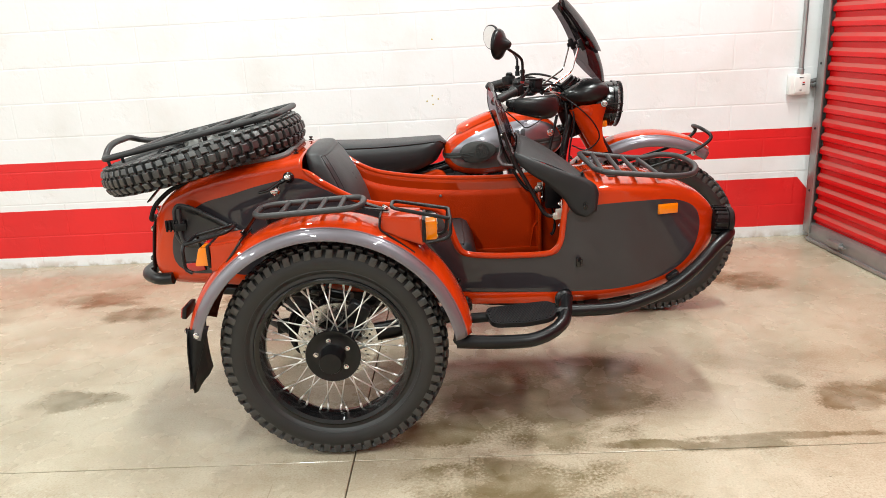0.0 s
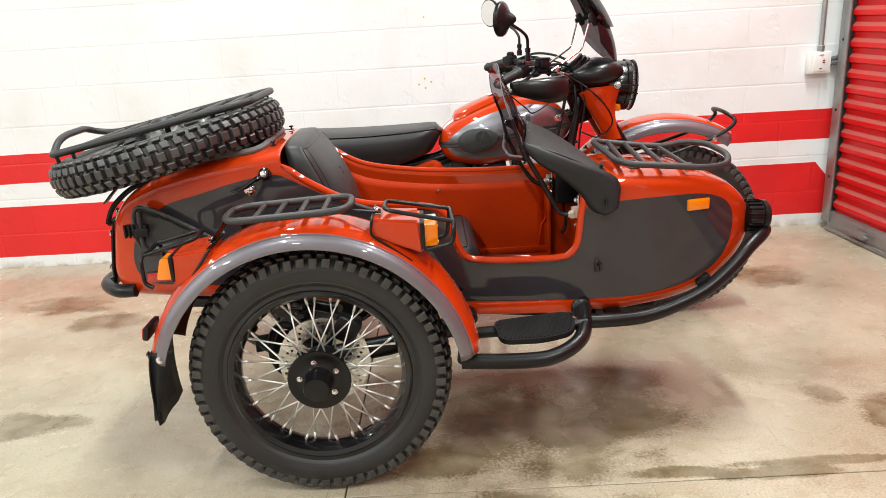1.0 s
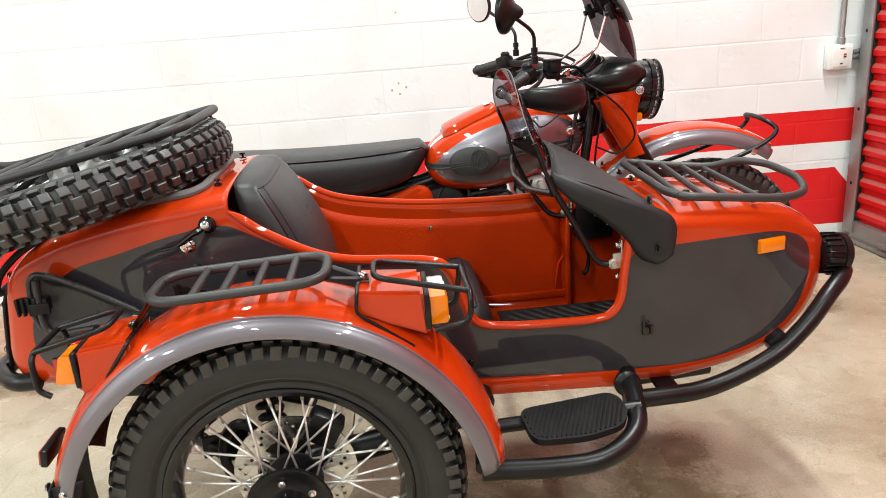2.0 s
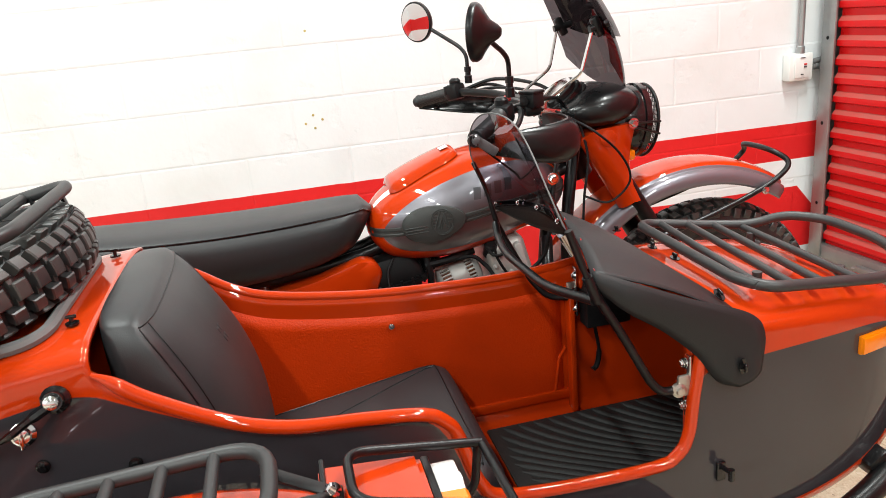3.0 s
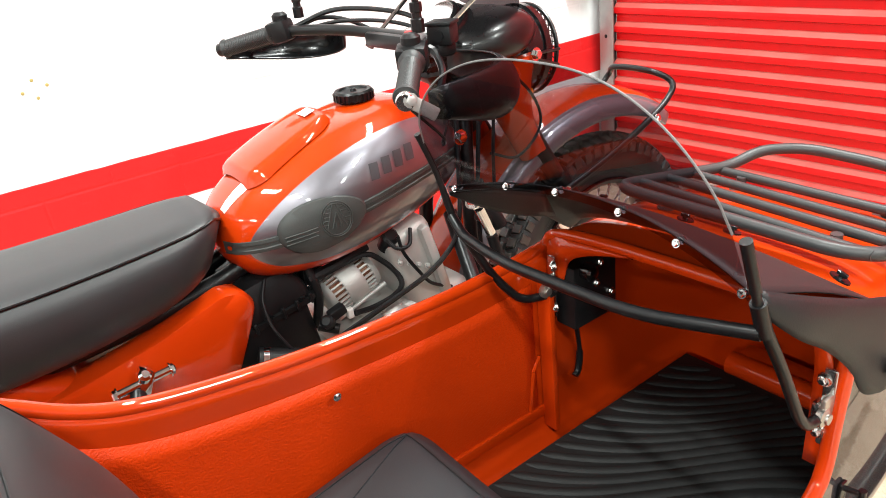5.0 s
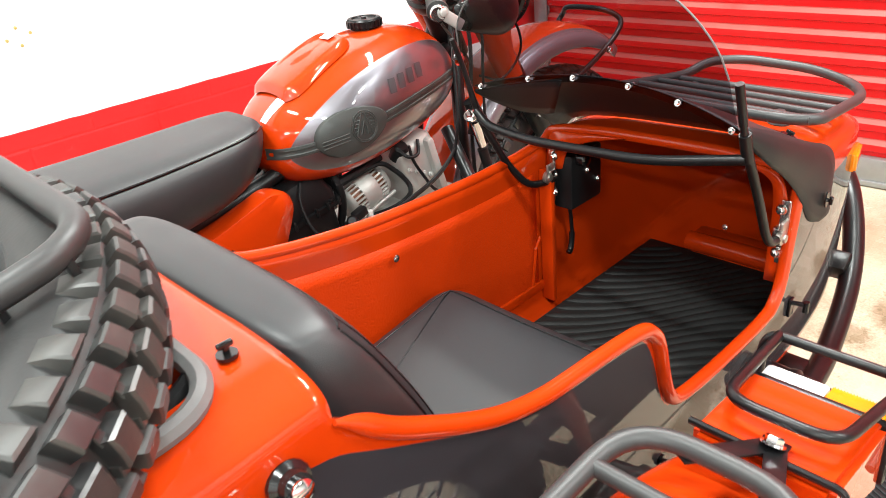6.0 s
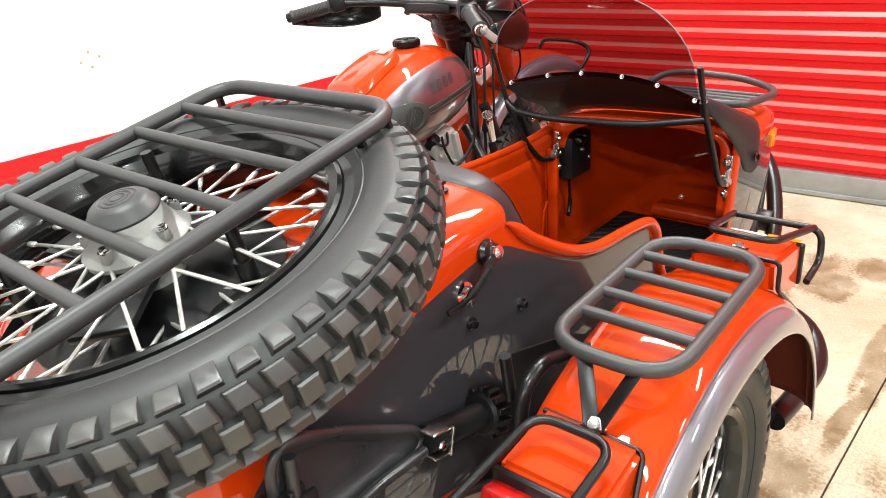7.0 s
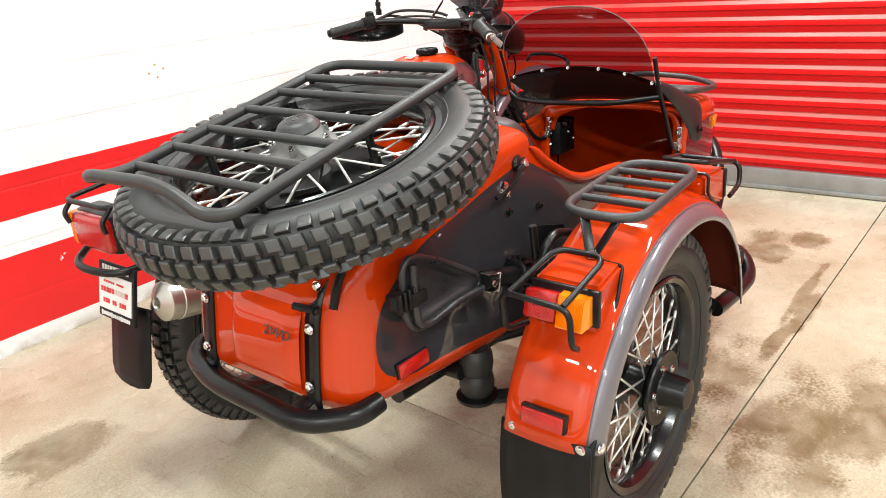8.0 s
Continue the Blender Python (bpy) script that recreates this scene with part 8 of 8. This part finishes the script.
    loft(bm, arc_mudguard((1.265, BIKE_Y, 0.36), R, radians(56.5), radians(172), prof, 48), False)
    fg = part("front_mudguard", bm, BAND_PAINT, root, "orange front mudguard with grey edge bands", angle=60)
    livery(fg, lambda v: abs(v.y - BIKE_Y) - 0.067)
    so = fg.modifiers.new("thick", "SOLIDIFY")
    so.thickness = 0.003
    bm = bmesh.new()
    half = [(1.10, 0.118, 0.655), (1.25, 0.116, 0.69), (1.40, 0.110, 0.735), (1.485, 0.108, 0.775), (1.515, 0.098, 0.808), (1.488, 0.055, 0.836)]
    sweep(bm, spline([(x, BIKE_Y - y, z) for x, y, z in half] + [(x, BIKE_Y + y, z) for x, y, z in half[::-1]], 6), 0.0075, 10)
    st = part("mudguard_stay", bm, BLACK, root, "black bent tube stay of the mudguard")
    bm = bmesh.new()
    for s in (-1, 1):
        bolt(bm, (1.435, BIKE_Y + s * 0.118, 0.742), (0, s, 0), 0.008, 0.008)
        bolt(bm, (1.115, BIKE_Y + s * 0.126, 0.66), (0, s, 0), 0.009, 0.009)
    part("stay_bolt", bm, CHROME, st)


def build_bars(root):
    L, R = Vector((0.611, 1.464, 1.028)), Vector((0.584, 0.748, 1.021))
    bm = bmesh.new()
    path = fillet([L, (0.70, 1.345, 1.058), (0.775, 1.24, 1.052), (0.805, 1.17, 1.045), (0.805, 1.0, 1.045), (0.765, 0.945, 1.050), (0.685, 0.865, 1.052), R], 0.05)
    sweep(bm, path, 0.011, 12)
    box(bm, (0.81, 1.09, 1.035), (0.05, 0.17, 0.03), 0.008)
    part("handlebar", bm, BLACK, root, "black tubular handlebar")
    for end, inn, s in ((L, Vector((0.70, 1.345, 1.058)), 1), (R, Vector((0.685, 0.865, 1.052)), -1)):
        d = (inn - end).normalized()
        m = along(end, inn)
        bm = bmesh.new()
        prof = [(0.011, 0.0), (0.0185, 0.002), (0.0195, 0.006), (0.0175, 0.010)]
        for k in range(24):
            prof += [(0.0172, 0.012 + 0.0044 * k), (0.0164, 0.0142 + 0.0044 * k)]
        prof += [(0.0215, 0.122), (0.0215, 0.128), (0.012, 0.129)]
        lathe(bm, prof, 24, m)
        part("grip", bm, RUBBER, root, "ribbed black rubber grip")
        bm = bmesh.new()
        lathe(bm, [(0.0125, -0.012), (0.014, -0.010), (0.014, 0.0)], 18, m)
        part("bar_end", bm, STEEL if s < 0 else BLACK, root)
        bm = bmesh.new()
        c = end + d * 0.148
        box(bm, c, (0.05, 0.045, 0.042), 0.010, m.to_3x3())
        box(bm, c + Vector((-0.022, 0, 0.005)), (0.014, 0.026, 0.020), 0.003, m.to_3x3())
        lathe(bm, [(0.016, 0), (0.016, 0.016), (0.010, 0.022)], 14, along(c + Vector((0.0, 0, 0.015)), c + Vector((0, 0, 0.1))))
        part("switch_housing", bm, PLASTIC, root, "black switch housing")
        bm = bmesh.new()
        a0 = c + Vector((0.045, 0, -0.004))
        tip = end + Vector((0.055, 0.0, -0.012))
        sweep(bm, spline([c + d * 0.02 + Vector((0.03, 0, 0)), a0, a0.lerp(tip, 0.5) + Vector((0.012, 0, 0)), tip], 6), [0.008] * 7 + [0.006] * 11 + [0.008], 8)
        part("lever", bm, BLACK, root)
    bm = bmesh.new()
    box(bm, (0.705, 0.895, 1.078), (0.016, 0.014, 0.012), 0.003)
    part("kill_switch", bm, RED_MARK, root, "red engine stop switch")
    # brake reservoir
    bm = bmesh.new()
    box(bm, (0.757, 0.878, 1.070), (0.038, 0.042, 0.032), 0.004, Matrix.Rotation(radians(30), 3, "Z"))
    box(bm, (0.757, 0.878, 1.088), (0.042, 0.046, 0.007), 0.003, Matrix.Rotation(radians(30), 3, "Z"))
    lathe(bm, [(0.009, 0), (0.009, 0.003)], 16, along((0.740, 0.868, 1.070), (0.69, 0.84, 1.070)))
    box(bm, (0.757, 0.885, 1.047), (0.04, 0.036, 0.026), 0.008)
    part("brake_reservoir", bm, PLASTIC, root, "square black brake fluid reservoir")
    # hand guards
    for side, end, inn in ((-1, R, Vector((0.80, 0.93, 1.03))), (1, L, Vector((0.80, 1.28, 1.03)))):
        bm = bmesh.new()
        rows = []
        for i in range(17):
            t = i / 16
            p = end.lerp(inn, t) + Vector((0.085 * math.sin(math.pi * t) ** 0.8 + (0.040 * (1 - t) if side < 0 else 0.0), side * 0.045 * math.sin(math.pi * t), (-0.018 if side < 0 else -0.004) - (0.022 if side < 0 else 0.012) * math.sin(math.pi * t)))
            h = 0.012 + (0.034 if side < 0 else 0.024) * math.sin(math.pi * min(1, t * 0.9 + 0.06)) ** 0.8
            row = []
            for j in range(11):
                a = math.pi * (j / 10 - 0.5)
                row.append(p + Vector((0.026 * math.cos(a) * math.sin(math.pi * t) ** 0.5, side * 0.022 * math.cos(a) * math.sin(math.pi * t) ** 0.5, h * math.sin(a))))
            rows.append(row)
        loft(bm, rows, False)
        hg = part("hand_guard", bm, COWL_BLACK, root, "black plastic hand guard", angle=60)
        hg.modifiers.new("thick", "SOLIDIFY").thickness = 0.003
        bm = bmesh.new()
        d = (inn - end).normalized()
        box(bm, end + Vector((0.016, side * 0.010, -0.012 if side < 0 else -0.004)), (0.062 if side < 0 else 0.045, 0.005, 0.020 if side < 0 else 0.016), 0.003, Matrix.Rotation(radians(-15), 3, "Z") @ Matrix.Rotation(radians(36 if side < 0 else 0), 3, "Y"))
        bolt(bm, end + Vector((0, side * 0.012, 0)), (-0.3, side, 0), 0.008, 0.006)
        part("guard_mount", bm, ALLOY if side < 0 else BLACK, hg)
    # mirrors
    for head, pts, normal in ((Vector((0.60, 0.745, 1.232)), [(0.705, 0.871, 1.085), (0.705, 0.871, 1.165), (0.685, 0.850, 1.185), (0.625, 0.770, 1.222)], Vector((-0.85, 0.50, 0.05))),
                              (Vector((0.632, 1.480, 1.253)), [(0.735, 1.335, 1.08), (0.735, 1.338, 1.155), (0.722, 1.355, 1.178), (0.655, 1.455, 1.238)], Vector((-0.80, -0.58, -0.06)))):
        bm = bmesh.new()
        sweep(bm, fillet(pts, 0.03), 0.0055, 10)
        lathe(bm, [(0.011, 0), (0.011, 0.02), (0.008, 0.022), (0.008, 0.03), (0.010, 0.031), (0.010, 0.045)], 8, Matrix.Translation((pts[0][0], pts[0][1], pts[0][2] - 0.002)))
        m = along(head, head + normal)
        lathe(bm, [(0.008, -0.052), (0.014, -0.046), (0.024, -0.030), (0.040, -0.018), (0.053, -0.010), (0.057, -0.004), (0.057, 0.004), (0.053, 0.006)], 32, m)
        mi = part("mirror", bm, BLACK, root, "round black mirror on a bent stem")
        bm = bmesh.new()
        lathe(bm, [(0.0525, 0.0045), (0.0525, 0.0062), (0.001, 0.0064)], 32, m)
        part("mirror_glass", bm, MIRROR, mi)
    # control cables over the bars
    for pts, r in ((((0.72, 1.34, 1.06), (0.80, 1.29, 1.085), (0.88, 1.18, 1.07), (0.92, 1.10, 1.03)), 0.005), (((0.72, 1.33, 1.05), (0.79, 1.26, 1.065), (0.87, 1.15, 1.05), (0.93, 1.05, 0.99)), 0.004),
                   (((0.74, 0.93, 1.05), (0.82, 0.95, 1.06), (0.88, 1.02, 1.04), (0.92, 1.04, 0.98)), 0.005), (((0.60, 0.76, 1.0), (0.68, 0.80, 0.93), (0.72, 0.86, 0.90), (0.80, 0.93, 0.93)), 0.0025),
                   (((0.72, 1.35, 1.05), (0.78, 1.33, 1.07), (0.84, 1.28, 1.05), (0.90, 1.16, 0.98)), 0.0045)):
        bm = bmesh.new()
        sweep(bm, spline(pts, 8), r, 8)
        part("cable", bm, BLACK, root)
    # ignition panel by the steering head
    bm = bmesh.new()
    box(bm, (0.84, 1.09, 1.02), (0.09, 0.15, 0.018), 0.005, Matrix.Rotation(radians(12), 3, "Y"))
    lathe(bm, [(0.02, 0), (0.02, 0.012), (0.012, 0.016)], 20, Matrix.Translation((0.83, 1.02, 1.03)))
    lathe(bm, [(0.016, 0), (0.016, 0.02), (0.010, 0.022)], 20, Matrix.Translation((0.845, 1.09, 1.03)))
    part("top_yoke", bm, STEEL, root, "bright steel fork yoke")


def build_rear(root):
    axle = Vector((-0.15, BIKE_Y, 0.354))
    w = build_wheel(root, Matrix.Translation(axle), True, 0.09)
    bm = bmesh.new()
    hub_drum(bm, (0, 0, 0), 0.06)
    part("hub", bm, ALLOY, w)
    bm = bmesh.new()
    prof = [(p.x, p.y) for p in spline([(0.085, -0.06, 0), (0.083, -0.02, 0), (0.05, -0.002, 0), (0.0, 0.002, 0), (-0.05, -0.002, 0), (-0.083, -0.02, 0), (-0.085, -0.06, 0)], 5)]
    loft(bm, arc_mudguard((-0.15, BIKE_Y, 0.345), 0.405, radians(50), radians(142), prof, 40), False)
    rg = part("rear_mudguard", bm, ORANGE, root, "orange rear mudguard", angle=60)
    rg.modifiers.new("thick", "SOLIDIFY").thickness = 0.003
    bm = bmesh.new()
    rows = []
    for i in range(10):
        t = i / 9
        x = -0.552 - 0.045 * t
        half = 0.088 if t < 0.88 else 0.088 * (1 - (t - 0.88) * 1.0)
        rows.append([(x + 0.008 * abs(s) ** 2, BIKE_Y + half * s, 0.52 - (0.210 - 0.010 * abs(s) ** 4) * t) for s in (-1, -0.5, 0, 0.5, 1)])
    loft(bm, rows, False)
    fl = part("mud_flap", bm, PLASTIC, root, "long black rubber mud flap")
    fl.modifiers.new("thick", "SOLIDIFY").thickness = 0.005
    # tail lamp with guards
    bm = bmesh.new()
    box(bm, (-0.545, BIKE_Y, 0.72), (0.07, 0.16, 0.10), 0.012)
    tl = part("tail_lamp", bm, BLACK, root, "red and amber tail lamp behind rod guards")
    bm = bmesh.new()
    box(bm, (-0.573, BIKE_Y, 0.72), (0.05, 0.15, 0.088), 0.014, seg=3)
    part("red_lens", bm, RED_LENS, tl)
    bm = bmesh.new()
    box(bm, (-0.571, BIKE_Y + 0.084, 0.72), (0.045, 0.026, 0.082), 0.008)
    part("amber_lens", bm, AMBER, tl)
    bm = bmesh.new()
    sweep(bm, fillet([(-0.48, BIKE_Y - 0.09, 0.80), (-0.585, BIKE_Y - 0.09, 0.79), (-0.592, BIKE_Y + 0.09, 0.79), (-0.48, BIKE_Y + 0.10, 0.80)], 0.03), 0.0065, 10)
    for s in (-1, 1):
        sweep(bm, fillet([(-0.575, BIKE_Y + s * 0.086, 0.79), (-0.604, BIKE_Y + s * 0.086, 0.76), (-0.596, BIKE_Y + s * 0.082, 0.735)], 0.02), 0.006, 10)
    sweep(bm, fillet([(-0.50, BIKE_Y - 0.09, 0.64), (-0.59, BIKE_Y - 0.10, 0.635), (-0.625, BIKE_Y - 0.03, 0.64), (-0.625, BIKE_Y + 0.05, 0.645), (-0.56, BIKE_Y + 0.10, 0.66)], 0.05), 0.0095, 10)
    part("lamp_guard", bm, BLACK, tl, "black rod guards round the lamp")
    # plate in its frame, writing as bars
    M = axes((0, -1, 0), (0.24, 0, 1), (-0.583, BIKE_Y - 0.036, 0.570)) @ Matrix.Diagonal((0.86, 0.90, 1, 1))
    bm = bmesh.new()
    box(bm, M @ Vector((0, 0, 0)), (0.185, 0.155, 0.010), 0.004, M.to_3x3())
    pl = part("plate_frame", bm, PLASTIC, root, "black plate frame with white card, writing as bars")
    bm = bmesh.new()
    box(bm, M @ Vector((0, -0.002, 0.0065)), (0.165, 0.096, 0.003), 0, M.to_3x3())
    part("plate_card", bm, WHITE_LABEL, pl)
    bars = [(-0.062 + 0.0138 * k, 0.064, 0.0095, 0.014, WHITE_LABEL) for k in range(10)] + [(-0.070 + 0.0100 * k, -0.064, 0.0066, 0.010 if k % 5 else 0.013, WHITE_LABEL) for k in range(15)]
    bars += [(-0.052 + 0.0095 * k, 0.027, 0.0058, 0.0055, RED_MARK) for k in range(11) if k != 6]
    bars += [(-0.064 + 0.0140 * k, 0.004, 0.0100, 0.0135, RED_MARK if k < 5 or k == 9 else PALE_PRINT) for k in range(10)]
    bars += [(-0.054 + 0.0120 * k, -0.026, 0.0082, 0.0125, RED_MARK) for k in range(10) if k not in (3, 6)]
    for u, v, ww, hh, mt in bars:
        bm = bmesh.new()
        box(bm, M @ Vector((u, v, 0.0085 if abs(v) < 0.05 else 0.0062)), (ww, hh, 0.0016), 0, M.to_3x3())
        part("print_bar", bm, mt, pl)
    # silencer beside the sidecar
    y = BIKE_Y - 0.155
    bm = bmesh.new()
    m = along((-0.555, y, 0.560), (-0.05, y, 0.47))
    lathe(bm, [(0.0145, 0.05), (0.0145, 0.001), (0.016, -0.002), (0.0185, -0.001), (0.022, 0.001), (0.041, 0.010), (0.0465, 0.014), (0.0478, 0.019), (0.0480, 0.044), (0.0505, 0.046), (0.0505, 0.060), (0.050, 0.062), (0.050, 0.36), (0.040, 0.40), (0.022, 0.44), (0.020, 0.50)], 32, m)
    si = part("silencer", bm, BRUSHED, root, "brushed steel silencer")
    bm = bmesh.new()
    lathe(bm, [(0.0143, 0.04), (0.0143, 0.028), (0.002, 0.028)], 20, m)
    part("outlet", bm, BLACK, si)
    bm = bmesh.new()
    sweep(bm, spline([(-0.06, y, 0.47), (0.15, y, 0.42), (0.45, y, 0.33), (0.68, y - 0.02, 0.34)], 6), 0.019, 12)
    part("exhaust_pipe", bm, STEEL, root)
    bm = bmesh.new()
    for s in (-1, 1):
        rod(bm, (0.20, BIKE_Y + s * 0.09, 0.36), (-0.15, BIKE_Y + s * 0.09, 0.345), 0.022, 12)
        a, b = Vector((-0.14, BIKE_Y + s * 0.12, 0.36)), Vector((-0.02, BIKE_Y + s * 0.11, 0.66))
        rod(bm, a, b, 0.012, 10)
        m = along(a, b)
        sweep(bm, [m @ Vector((0.026 * math.cos(i * 0.62), 0.026 * math.sin(i * 0.62), 0.06 + 0.2 * i / 60)) for i in range(61)], 0.005, 6)
    part("swing_arm", bm, BLACK, root, "black swing arm and dampers")


def build_motorcycle():
    root = thing("motorcycle", "orange and silver grey motorcycle coupled to its sidecar", "motorcycle")
    build_tank(root)
    build_seat(root)
    build_engine(root)
    build_front(root)
    build_bars(root)
    build_rear(root)


build_motorcycle()
